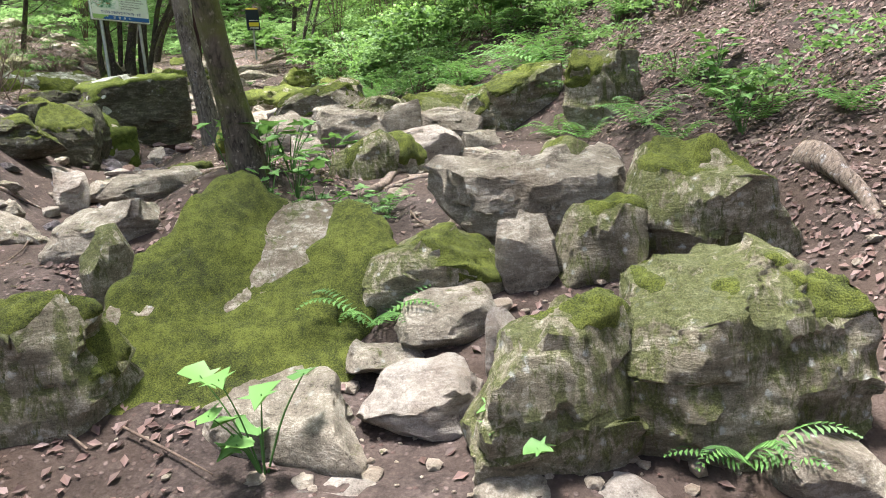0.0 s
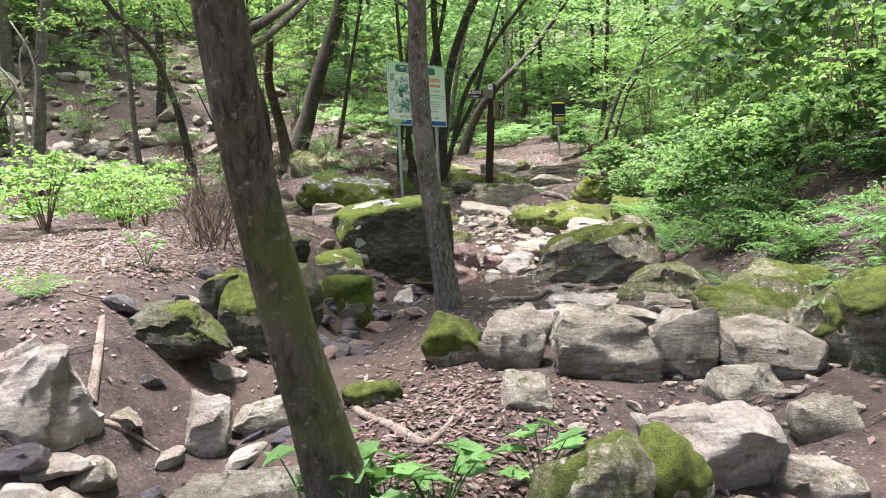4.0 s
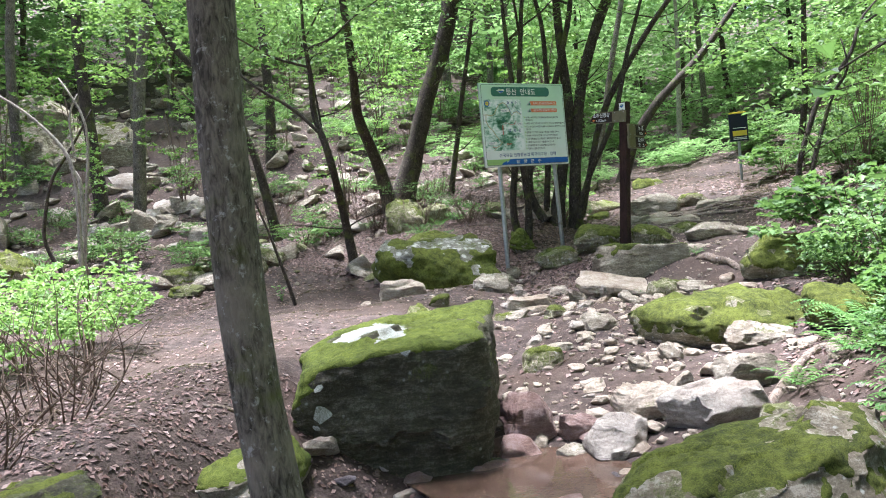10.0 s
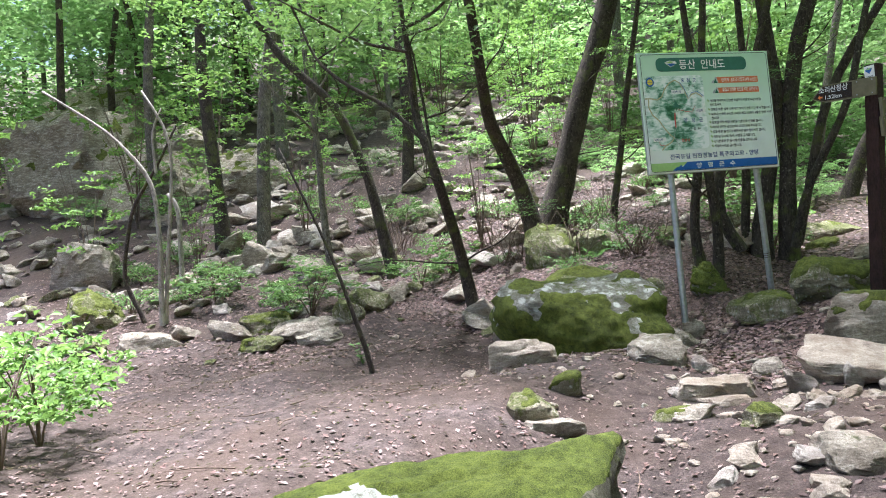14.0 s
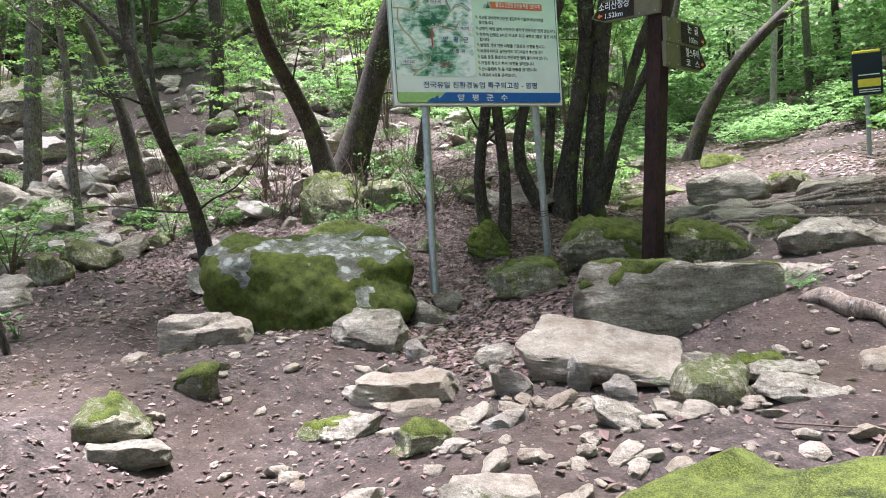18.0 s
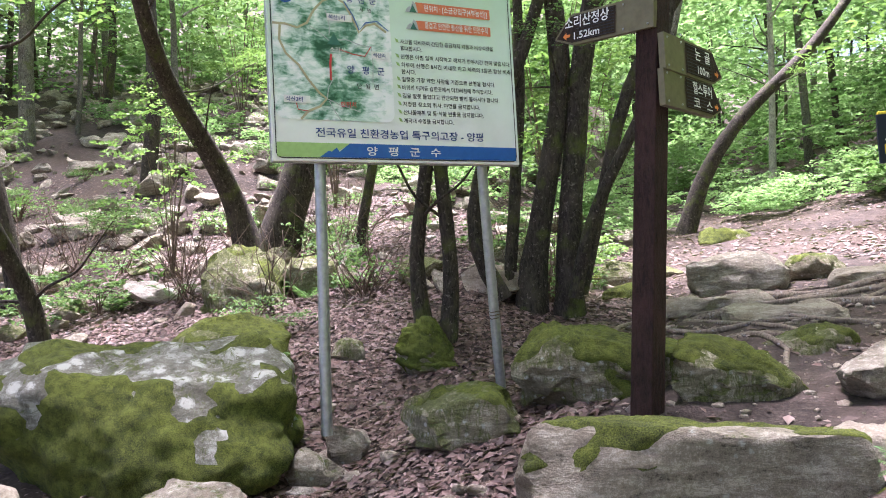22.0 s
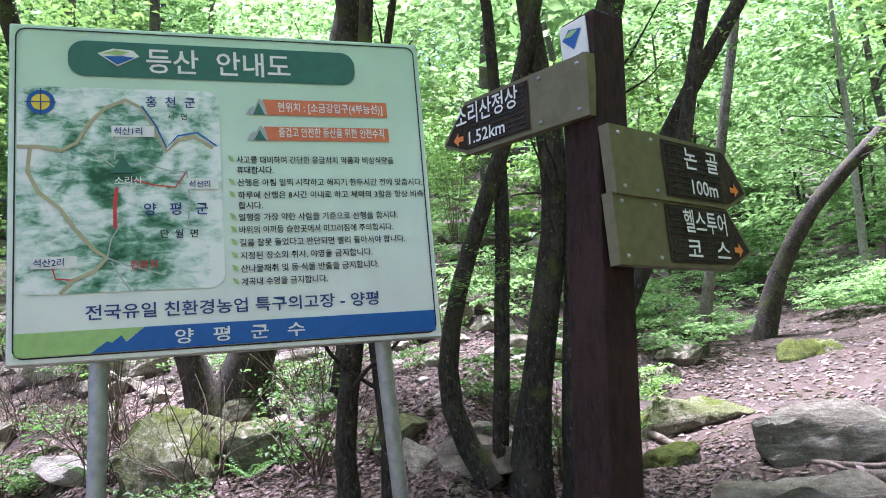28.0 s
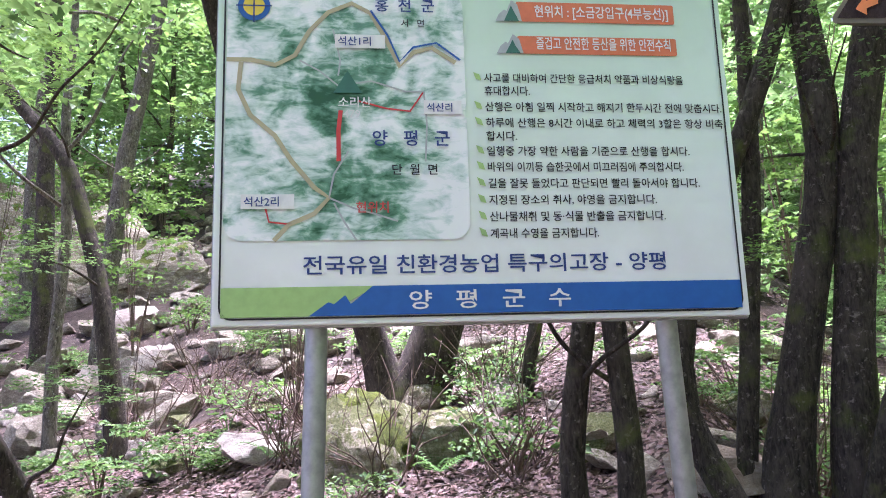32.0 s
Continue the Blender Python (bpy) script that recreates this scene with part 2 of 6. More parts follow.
LEAF = leaf_material("green_leaves", (0.0, (0.045, 0.095, 0.035)), (0.45, (0.105, 0.195, 0.065)), (1.0, (0.215, 0.345, 0.12)))
LEAF_LIGHT = leaf_material("light_green_leaves", (0.0, (0.07, 0.145, 0.033)), (0.5, (0.135, 0.25, 0.055)), (1.0, (0.24, 0.38, 0.10)))
LEAF_DARK = leaf_material("dark_green_leaves", (0.0, (0.04, 0.09, 0.028)), (0.5, (0.075, 0.16, 0.045)), (1.0, (0.14, 0.25, 0.075)), through=0.45)
# Far leaves: brighter and paler, with distant sunlight and haze put into the colour.
LEAF_FAR = leaf_material("far_hazed_leaves", (0.0, (0.11, 0.21, 0.085)), (0.5, (0.23, 0.37, 0.155)), (1.0, (0.38, 0.54, 0.26)), through=0.55)
LEAF_FERN = leaf_material("fern_green", (0.0, (0.06, 0.14, 0.035)), (0.5, (0.10, 0.22, 0.06)), (1.0, (0.16, 0.32, 0.085)), through=0.3)
LITTER = leaf_material("dead_leaves", (0.0, (0.045, 0.026, 0.022)), (0.45, (0.13, 0.075, 0.064)), (0.82, (0.205, 0.130, 0.114)), (1.0, (0.29, 0.21, 0.188)), through=0.15)
TWIG = plain("twig_bark", (0.16, 0.115, 0.085), 0.9, 0.0, 0.25)


def earth_material():
    mat, tree, shader = material("forest_floor", 0.95)
    where = coords(tree)
    fine, mid, big = noise_at(tree, 60.0, 8.0, where, 0.75), noise_at(tree, 9.0, 6.0, where, 0.65), noise_at(tree, 0.9, 4.0, where)
    soil = ramp(tree, maths(tree, "ADD", maths(tree, "MULTIPLY", fine, 0.5), maths(tree, "MULTIPLY", mid, 0.5)), (0.38, (0.014, 0.010, 0.0085)), (0.5, (0.052, 0.038, 0.032)), (0.62, (0.11, 0.083, 0.073)))
    dark = mixed(tree, ramp(tree, big, (0.4, (0, 0, 0)), (0.66, (0.75, 0.75, 0.75))), soil, (0.065, 0.043, 0.03))
    crumbs = node(tree, "ShaderNodeTexVoronoi", Scale=34.0, Randomness=1.0)
    tree.links.new(where, crumbs.inputs["Vector"])
    chips = ramp(tree, maths(tree, "ADD", crumbs.outputs["Distance"], maths(tree, "MULTIPLY", fine, 0.5)), (0.42, (1, 1, 1)), (0.55, (0, 0, 0)))
    tone = node(tree, "ShaderNodeSeparateColor")
    tree.links.new(crumbs.outputs["Color"], tone.inputs[0])
    leafy = ramp(tree, tone.outputs[0], (0.1, (0.07, 0.04, 0.033)), (0.5, (0.125, 0.082, 0.071)), (0.9, (0.24, 0.185, 0.165)))
    cover = ramp(tree, mid, (0.40, (0.1, 0.1, 0.1)), (0.62, (0.9, 0.9, 0.9)))
    colour = mixed(tree, maths(tree, "MULTIPLY", chips, cover), dark, leafy)
    tree.links.new(colour, shader.inputs["Base Color"])
    bumped(tree, shader, maths(tree, "ADD", maths(tree, "MULTIPLY", fine, 0.5), maths(tree, "ADD", mid, maths(tree, "MULTIPLY", chips, 0.25))), 0.8, 0.03)
    return mat


EARTH = earth_material()


# ---- lie of the land ----
PATH_Y = (-40, 0, 4, 6.5, 8.5, 11.2, 13.5, 15, 17.5, 20, 26, 34, 60, 120)
PATH_X = (2.0, 0.7, 0.7, 0.1, -1.0, -2.4, -3.3, -4.0, -4.6, -6.0, -8.5, -12, -22, -40)
RISE_Y = (-40, 0, 0.8, 1.7, 2.6, 3.7, 4.9, 5.8, 6.6, 8.3, 11, 12.5, 14, 15.4, 16.3, 17.5, 20, 26, 34, 60, 120)
RISE_Z = (-5, -0.1, 0.1, 0.33, 0.55, 0.86, 1.08, 1.19, 1.28, 1.42, 1.45, 1.62, 1.85, 2.0, 2.33, 2.48, 2.8, 3.7, 5.1, 12, 30)
CREEK_Y = (-10, 0, 3, 5.2, 7, 9, 10.8, 12)
CREEK_X = (-2.4, -2.3, -2.1, -2.1, -2.75, -3.2, -2.7, -2.2)


def step(a, b, v):
    t = np.clip((v - a) / (b - a), 0, 1)
    return t * t * (3 - 2 * t)


def ground_z(x, y):
    """Height of the earth at a place (numbers or arrays)."""
    x, y = np.asarray(x, float), np.asarray(y, float)
    base = np.interp(y, RISE_Y, RISE_Z)
    u = x - np.interp(y, PATH_Y, PATH_X)
    w = -0.75 * x + 0.66 * np.minimum(y, 19 + 0.3 * (y - 19))
    left = np.minimum(base + 0.6, np.maximum(2.03, base - 0.25))
    left = left + 0.27 * np.log1p(np.exp(np.clip((w - 15.6) * 1.6, -30, 30))) / 1.6 + 0.16 * np.maximum(w - 23, 0) + 0.22 * np.maximum(w - 34, 0)
    wide = 0.4 * np.maximum(y - 18, 0)
    z = base + (left - base) * (1 - step(-3.1 - wide, -1.7, u))
    bank = np.maximum(u - 1.0, 0)
    z = z + 0.52 * np.minimum(bank, 3.5) + 0.2 * np.maximum(bank - 3.5, 0) * (1 - 0.35 * step(10, 18, y)) - 0.42 * np.minimum(bank, 3.5) * step(10.5, 14.5, y)
    z = z + 0.3 * np.maximum(bank - 14, 0)
    c = x - np.interp(y, CREEK_Y, CREEK_X)
    z = z - (0.42 * np.exp(-(c / 0.6) ** 2)) * (1 - step(8.5, 11.6, y)) - 0.12 * np.exp(-(c / 0.8) ** 2) * np.exp(-((y - 10.6) / 0.8) ** 2)
    z = z + 0.05 * np.sin(1.9 * x + 0.7 * y) * np.sin(1.3 * y - 0.8 * x) + 0.025 * np.sin(4.3 * x + 1.1) * np.sin(3.7 * y + 0.4)
    z = z + 0.24 * np.exp(-((x + 0.75) / 0.6) ** 2 - ((y - 4.5) / 0.7) ** 2)
    return z

# ---- helpers of the place ----
def fill(me, verts, faces):
    """Puts vertices and faces into a mesh; arrays of faces of one size go in at once."""
    if not isinstance(faces, np.ndarray):
        me.from_pydata(verts, [], faces)
        return
    n, k = faces.shape
    me.vertices.add(len(verts))
    me.vertices.foreach_set("co", np.asarray(verts, np.float32).ravel())
    me.loops.add(n * k)
    me.loops.foreach_set("vertex_index", faces.astype(np.int32).ravel())
    me.polygons.add(n)
    me.polygons.foreach_set("loop_start", np.arange(0, n * k, k, dtype=np.int32))
    me.update(calc_edges=True)


def link_mesh(name, verts, faces, mat, parent=None, label="", smooth=True):
    me = bpy.data.meshes.new(name)
    fill(me, verts, faces)
    me.polygons.foreach_set("use_smooth", [smooth] * len(me.polygons))
    me.materials.append(mat)
    ob = new(name, me)
    if parent is not None:
        ob.parent = parent
    if label:
        ob["label"] = label
    return ob


def thing(name, x, y, z, label, category, group="", rz=0.0):
    ob = new(name)
    ob.empty_display_size = 0.1
    ob.matrix_basis = pose(x, y, z, 0, 0, rz)
    return tagged(ob, label, category, group)


def part(name, bm, mat, parent, label="", smooth=False):
    me = bpy.data.meshes.new(name)
    bm.to_mesh(me)
    bm.free()
    me.polygons.foreach_set("use_smooth", [smooth] * len(me.polygons))
    me.materials.append(mat)
    ob = new(name, me)
    ob.parent = parent
    if label:
        ob["label"] = label
    return ob


def vnoise(p, seed=0):
    """Smooth value noise in -1..1 for many points at once."""
    p = np.asarray(p, float)
    i = np.floor(p).astype(np.int64)
    f = p - i
    f = f * f * (3 - 2 * f)
    out = 0.0
    for dx in (0, 1):
        for dy in (0, 1):
            for dz in (0, 1):
                h = (i[:, 0] + dx) * 73856093 ^ (i[:, 1] + dy) * 19349663 ^ (i[:, 2] + dz) * 83492791 ^ (seed + 11) * 2654435761
                h = (h ^ (h >> 13)) * 1274126177 & 0xFFFFFFFF
                h = (h ^ (h >> 16)) & 0xFFFF
                w = (f[:, 0] if dx else 1 - f[:, 0]) * (f[:, 1] if dy else 1 - f[:, 1]) * (f[:, 2] if dz else 1 - f[:, 2])
                out = out + w * (h / 32767.5 - 1)
    return out


def fnoise(p, octaves=4, gain=0.5, seed=0):
    p = np.asarray(p, float)
    return sum(gain ** k * vnoise(p * 2.03 ** k + 17.3 * k, seed + k) for k in range(octaves))


def sphere_points(level):
    bm = bmesh.new()
    bmesh.ops.create_icosphere(bm, subdivisions=level, radius=1.0)
    v = np.array([p.co[:] for p in bm.verts])
    f = np.array([[p.index for p in q.verts] for q in bm.faces])
    bm.free()
    return v, f


SPHERES = {n: sphere_points(n) for n in (1, 2, 3, 4, 5, 6)}


def stone_shape(rng, level, size, sharp=16.0, cuts=8, rough=0.05, tilt=0.18, face=0.7):
    """An angular block: a ball pressed into tilted planes, then chipped. size: width, depth, height."""
    v, f = SPHERES[level]
    planes = []
    for axis in np.eye(3):
        for side in (1, -1):
            n = axis * side + rng.normal(0, tilt, 3)
            planes.append((n / np.linalg.norm(n), 1.0 + rng.uniform(-0.12, 0.04)))
    for _ in range(cuts):
        n = rng.normal(0, 1, 3)
        planes.append((n / np.linalg.norm(n), rng.uniform(0.95, 1.35)))
    n, c = np.array([p[0] for p in planes]), np.array([p[1] for p in planes])
    d = np.maximum(v @ n.T / c, 1e-4)
    r = (d ** sharp).sum(1) ** (-1 / sharp)
    p = v * r[:, None]
    off = rng.uniform(-50, 50, 3)
    q = p * size / max(size) * 2
    p = p * (1 + rough * 1.5 * fnoise(q * 1.3 + off, 5, 0.55))[:, None]
    if level > 3:
        axis = np.array([0.25, 0.2, 1.0]) + rng.normal(0, 0.2, 3)
        bed = q @ axis * 9 + 0.6 * vnoise(q * 2.2 + off)
        ledge = vnoise(np.stack([np.floor(bed), vnoise(q * 3 + off) * 1.2, np.zeros(len(q))], 1) * 1.7)
        p = p * (1 + rough * 0.28 * ledge * (np.abs(v[:, 2:]) < 0.9)[:, 0])[:, None]
    p = p * (np.array(size) / 2)
    if level > 2:
        m = {3: 14, 4: 24, 5: 38, 6: 60}[level]
        lie = np.array([1.0, 1.0, 1.7]) + rng.normal(0, 0.2, 3)
        seeds = p[rng.choice(len(p), m, replace=False)]
        wob = p + 0.035 * max(size) * np.stack([vnoise(q * 4 + off + 9 * k) for k in range(3)], 1)
        own = np.argmin((((wob * lie)[:, None] - (seeds * lie)[None]) ** 2).sum(2), 1)
        for k in range(m):
            mine = own == k
            if mine.sum() < 6:
                continue
            mid = p[mine].mean(0)
            n = np.linalg.eigh(np.cov((p[mine] - mid).T))[1][:, 0]
            n = n * (1 if n @ mid > 0 else -1)
            n = n + rng.normal(0, 0.06, 3)
            n /= np.linalg.norm(n)
            h = (p[mine] - mid) @ n
            p[mine] -= ((face * h)[:, None] - rng.normal(0, 0.012) * face * max(size)) * n
    return p, f


KINDS = {
    # look: (material, moss share, bright moss, top flatness, label)
    "A": ("b", 0.78, False, "big sloping boulder under thick moss with a bare pale patch"),
    "M": ("m", 0.8, False, "dark schist boulder thickly covered with green moss"),
    "m": ("m", 0.28, False, "grey-brown schist boulder with patches of moss and lichen"),
    "g": ("g", 0.0, False, "rough grey schist rock lying in the earth"),
    "p": ("p", 0.0, False, "pale grey angular schist stone with clean faces"),
    "S": ("b", 0.3, False, "large sloping brown slab overgrown with dark moss"),
    "B": ("B", 0.62, True, "big square boulder with bright green moss on top"),
    "T": ("g", 0.7, True, "low flat-topped rock capped with bright green moss"),
    "s": ("s", 0.0, False, "long tan schist slab lying tilted beside the trail"),
    "L": ("g", 0.18, False, "long grey slab jutting out over bare earth"),
    "G": ("G", 0.82, False, "mossy boulder spotted with white lichen"),
    "f": ("s", 0.0, False, "flat worn stone set in the trail"),
    "w": ("s", 0.0, False, "tan block of schist beside the stream"),
    "r": ("r", 0.0, False, "wet reddish stone at the edge of the puddle"),
    # D takes the dark schist: the undercut bank's shade put into its colour.
    "D": ("B", 0.3, False, "boulder with thin moss above the stream bed, colour darkened for shade"),
    "O": ("b", 0.1, False, "grey bedrock outcrop on the wooded hillside"),
}


def rock(kind, seed, x, y, z, w, d, h, rz, taper=None, kx=None, ky=None, share=None):
    """One rock; z is the earth at its foot, h its height over it."""
    rng = np.random.default_rng(seed * 7 + 3)
    mat, own, bright, label = KINDS[kind]
    share = own if share is None else share
    level = 6 if w > 0.7 and y < 12 else 5 if w > 0.4 and y < 17.5 and x > -13 else 4 if w > 0.25 and x > -13 else 5 if w > 1 else 3
    sharp, cuts, tilt = {"T": (30, 5, 0.1), "B": (34, 4, 0.08), "L": (26, 5, 0.08), "s": (30, 5, 0.1), "b": (30, 5, 0.1), "f": (18, 5, 0.08)}.get(kind, (8, 9, 0.3) if kind == "G" else (14, 12, 0.25) if kind in "AMm" else (24, 10, 0.22))
    flat = kind in "fL"
    bury = 0.5 if flat else 0.32
    blocky = kind in "BLsfTS"
    taper = taper if taper is not None else rng.uniform(0.02, 0.12) if blocky else rng.uniform(0.04, 0.26)
    kx = kx if kx is not None else rng.normal(0, 0.06 if blocky else 0.14)
    ky = ky if ky is not None else rng.uniform(0.0, 0.1) if blocky else rng.uniform(0.05, 0.3)
    full = h * (1 + bury)
    p, f = stone_shape(rng, level, (w * 1.06, d * 1.12, full * 1.06), sharp, cuts, 0.035 if blocky else 0.075, tilt, 0.3 if kind in "AGL" else 0.5 if kind in "sB" else 0.75)
    s = p[:, 2] / full + 0.5
    p[:, :2] *= (1 - taper * 1.5 * np.maximum(s - 0.45, 0) - (0.1 if blocky else 0.2) * np.maximum(0.45 - s, 0))[:, None]
    p[:, 2] += full * np.clip(s, 0, 1) * (kx * p[:, 0] / w * 1.6 + ky * (p[:, 1] / d - 0.4))
    p[:, 2] += h * (1 - bury) / 2
    if kind == "L":
        p[:, 2] = np.maximum(p[:, 2], 1.2 * h * np.clip(p[:, 0] / w - 0.05, 0, 0.5) - 0.12 * h * (p[:, 0] < 0.05 * w) * 3)
    if kind == "S":
        p[:, 2] += 0.5 * h * p[:, 0] / w
    root = thing("boulder" if w > 0.35 else "rock", x, y, z, label, "rock", "trail rocks", rz + (rng.uniform(-6, 6) if blocky else rng.uniform(-16, 16)))
    body = link_mesh("stone", p, f, ROCK[mat], root)
    body.data.set_sharp_from_angle(angle=radians(34))
    if share:
        me = body.data
        nz = np.zeros(len(me.vertices) * 3)
        me.vertices.foreach_get("normal", nz)
        nz = nz.reshape(-1, 3)
        off = rng.uniform(-40, 40, 3)
        score = 0.62 * nz[:, 2] + 0.62 * fnoise(p * 3.4 + off, 5, 0.6) + 0.16 * (p[:, 2] / max(h, 0.05) - 0.5)
        if kind == "A":
            score = score - 1.3 * np.exp(-((p[:, 0] / w - 0.13 + 0.12 * vnoise(p * 4.5)) / 0.14) ** 2 - ((p[:, 1] / d - 0.27 + 0.1 * vnoise(p * 5 + 7)) / 0.22) ** 2)
        if kind == "B":
            score = 1.05 * nz[:, 2] + 0.4 * fnoise(p * 3.4 + off, 5, 0.6) - 0.22 - 1.3 * np.exp(-((p[:, 0] / w + 0.14) / 0.17) ** 2 - ((p[:, 1] / d) / 0.2) ** 2)
        if kind == "G":
            score = 0.62 + 0.6 * fnoise(p * 3.4 + off, 5, 0.6) - 0.62 * nz[:, 2]
        if kind == "B":
            bare = np.exp(-((p[:, 0] / w + 0.14) / 0.2) ** 2 - ((p[:, 1] / d) / 0.24) ** 2) + 0.55 * fnoise(p * 6 + off, 4, 0.6) + 0.25 * nz[:, 2] - 0.5
            faces = np.array(f)
            keep = faces[bare[faces].max(1) > 0.22]
            used, where = np.unique(keep, return_inverse=True)
            link_mesh("lichen", p[used] + nz[used] * np.clip(bare[used] * 0.02, -0.004, 0.005)[:, None], where.reshape(-1, 3), LICHEN, root, "pale grey lichen crust")
        cut = 0.80 - 0.8 * share
        soft = 0.4 * vnoise(p * 45) + 0.6 * vnoise(p * 14)
        thick = np.clip((score - cut + 0.16 * soft) * 3.2, -1, 1)
        q = p + nz * (thick * 0.013 + np.maximum(thick, 0) * 0.013 * soft)[:, None]
        faces = np.array(f)
        keep = faces[thick[faces].max(1) > -0.8]
        if len(keep):
            used, where = np.unique(keep, return_inverse=True)
            link_mesh("moss", q[used], where.reshape(-1, 3), MOSS_BRIGHT if bright else MOSS, root, "bright green moss" if bright else "dull green moss")
    return root


def tube(points, radii, sides=10, knob=0.06, seed=0, cap=True):
    """A tapered, knotty tube through points; returns verts and faces."""
    pts, radii = np.array(points, float), np.array(radii, float)
    # smooth the line
    n = max(4 * (len(pts) - 1), 6)
    s = np.r_[0, np.cumsum(np.linalg.norm(np.diff(pts, axis=0), axis=1))]
    at = np.linspace(0, s[-1], n + 1)
    fine = np.stack([np.interp(at, s, pts[:, k]) for k in range(3)], 1)
    for _ in range(2):
        fine[1:-1] = 0.5 * fine[1:-1] + 0.25 * (fine[:-2] + fine[2:])
    rad = np.interp(at, s, radii)
    way = np.gradient(fine, axis=0)
    way /= np.linalg.norm(way, axis=1)[:, None] + 1e-9
    side = np.cross(way[0], (0.3, 0.9, 0.1) if abs(way[0][2]) > 0.7 else (0, 0, 1))
    verts, faces = [], []
    for k, (c, t, r) in enumerate(zip(fine, way, rad)):
        side = side - t * (side @ t)
        side /= np.linalg.norm(side) + 1e-9
        up = np.cross(t, side)
        for j in range(sides):
            a = 2 * math.pi * j / sides
            rr = r * (1 + knob * noise.noise(Vector((math.cos(a) * 1.3 + seed, math.sin(a) * 1.3, at[k] * 2.2 + seed))) * 2)
            verts.append(tuple(c + rr * (math.cos(a) * side + math.sin(a) * up)))
    for k in range(n):
        for j in range(sides):
            a, b = k * sides + j, k * sides + (j + 1) % sides
            faces.append((a, b, b + sides, a + sides))
    if cap:
        faces.append(tuple(range(n * sides, (n + 1) * sides)))
    return verts, faces


def join(*pieces):
    verts, faces = [], []
    for v, f in pieces:
        k = len(verts)
        verts += list(v)
        faces += [tuple(i + k for i in q) for q in f]
    return verts, faces


def leaves(rng, centres, normals, sizes, wide=0.55, fold=0.18, lobes=False):
    """Many small leaves, each two or more faces folded along its rib."""
    n = len(centres)
    normals = normals / (np.linalg.norm(normals, axis=1)[:, None] + 1e-9)
    spin = rng.normal(0, 1, (n, 3))
    along = np.cross(normals, spin)
    along /= np.linalg.norm(along, axis=1)[:, None] + 1e-9
    across = np.cross(normals, along)
    s = np.asarray(sizes)[:, None]
    if lobes:
        outline = [(-0.5, 0, 0), (-0.32, 0.40, fold), (0.05, 0.26, 0.6 * fold), (0.16, 0.50, fold), (0.22, 0.16, 0.4 * fold), (0.55, 0, -0.1), (0.22, -0.16, 0.4 * fold), (0.16, -0.50, fold), (0.05, -0.26, 0.6 * fold), (-0.32, -0.40, fold)]
        quads = [(0, 5, 4, 3, 2, 1), (0, 9, 8, 7, 6, 5)]
    else:
        outline = [(-0.5, 0, 0), (0.0, wide * 0.5, fold), (0.5, 0, -0.08), (0.0, -wide * 0.5, fold)]
        quads = [(0, 2, 1), (0, 3, 2)]
    k = len(outline)
    v = np.zeros((n, k, 3))
    for i, (a, b, c) in enumerate(outline):
        v[:, i] = centres + s * (a * along + b * across + c * normals)
    faces = (np.arange(n)[:, None, None] * k + np.array(quads)[None]).reshape(-1, len(quads[0]))
    return v.reshape(-1, 3), faces


def sprays(rng, n, box, layer, count, size, upward=1.0, lobes=False):
    """Leaves in flat sprays inside an ellipsoid box, as broad-leaved boughs hold them."""
    c = rng.normal(0, 1, (n, 3))
    c = c / np.linalg.norm(c, axis=1)[:, None] * rng.uniform(0.35, 1.0, (n, 1)) ** 0.6 * np.array(box)
    pts, nor = [], []
    for q in c:
        m = max(3, int(count * rng.uniform(0.5, 1.4)))
        a, r = rng.uniform(0, 2 * math.pi, m), np.sqrt(rng.uniform(0, 1, m)) * layer * rng.uniform(0.6, 1.3)
        dip = rng.normal(0, 0.18, 2)
        d = np.stack([np.cos(a) * r, np.sin(a) * r, np.cos(a) * r * dip[0] + np.sin(a) * r * dip[1] + rng.normal(0, layer * 0.08, m)], 1)
        pts.append(q + d)
        nor.append(rng.normal(0, 0.38, (m, 3)) + (0, 0, upward))
    pts, nor = np.concatenate(pts), np.concatenate(nor)
    return leaves(rng, pts, nor, size * rng.uniform(0.6, 1.25, len(pts)), lobes=lobes)


# ---- map board ----
def box(w, d, h, bevel=0.0):
    bm = bmesh.new()
    bmesh.ops.create_cube(bm, size=1.0)
    bmesh.ops.scale(bm, vec=(w, d, h), verts=bm.verts)
    if bevel:
        bmesh.ops.bevel(bm, geom=bm.edges[:], offset=bevel, segments=2, affect="EDGES", profile=0.6)
    return bm


def moved(bm, x, y, z):
    bmesh.ops.translate(bm, vec=(x, y, z), verts=bm.verts)
    return bm


def sheet(points, y):
    """A thin flat shape in the board's plane, its front at depth y."""
    bm = bmesh.new()
    bm.faces.new([bm.verts.new((a, y, b)) for a, b in points])
    bmesh.ops.recalc_face_normals(bm, faces=bm.faces[:])
    return bm


def rounded(x0, z0, x1, z1, r, n=6):
    pts = []
    for cx, cz, a0 in ((x1 - r, z1 - r, 0), (x0 + r, z1 - r, 90), (x0 + r, z0 + r, 180), (x1 - r, z0 + r, 270)):
        pts += [(cx + r * math.cos(radians(a0 + 90 * k / n)), cz + r * math.sin(radians(a0 + 90 * k / n))) for k in range(n + 1)]
    return pts


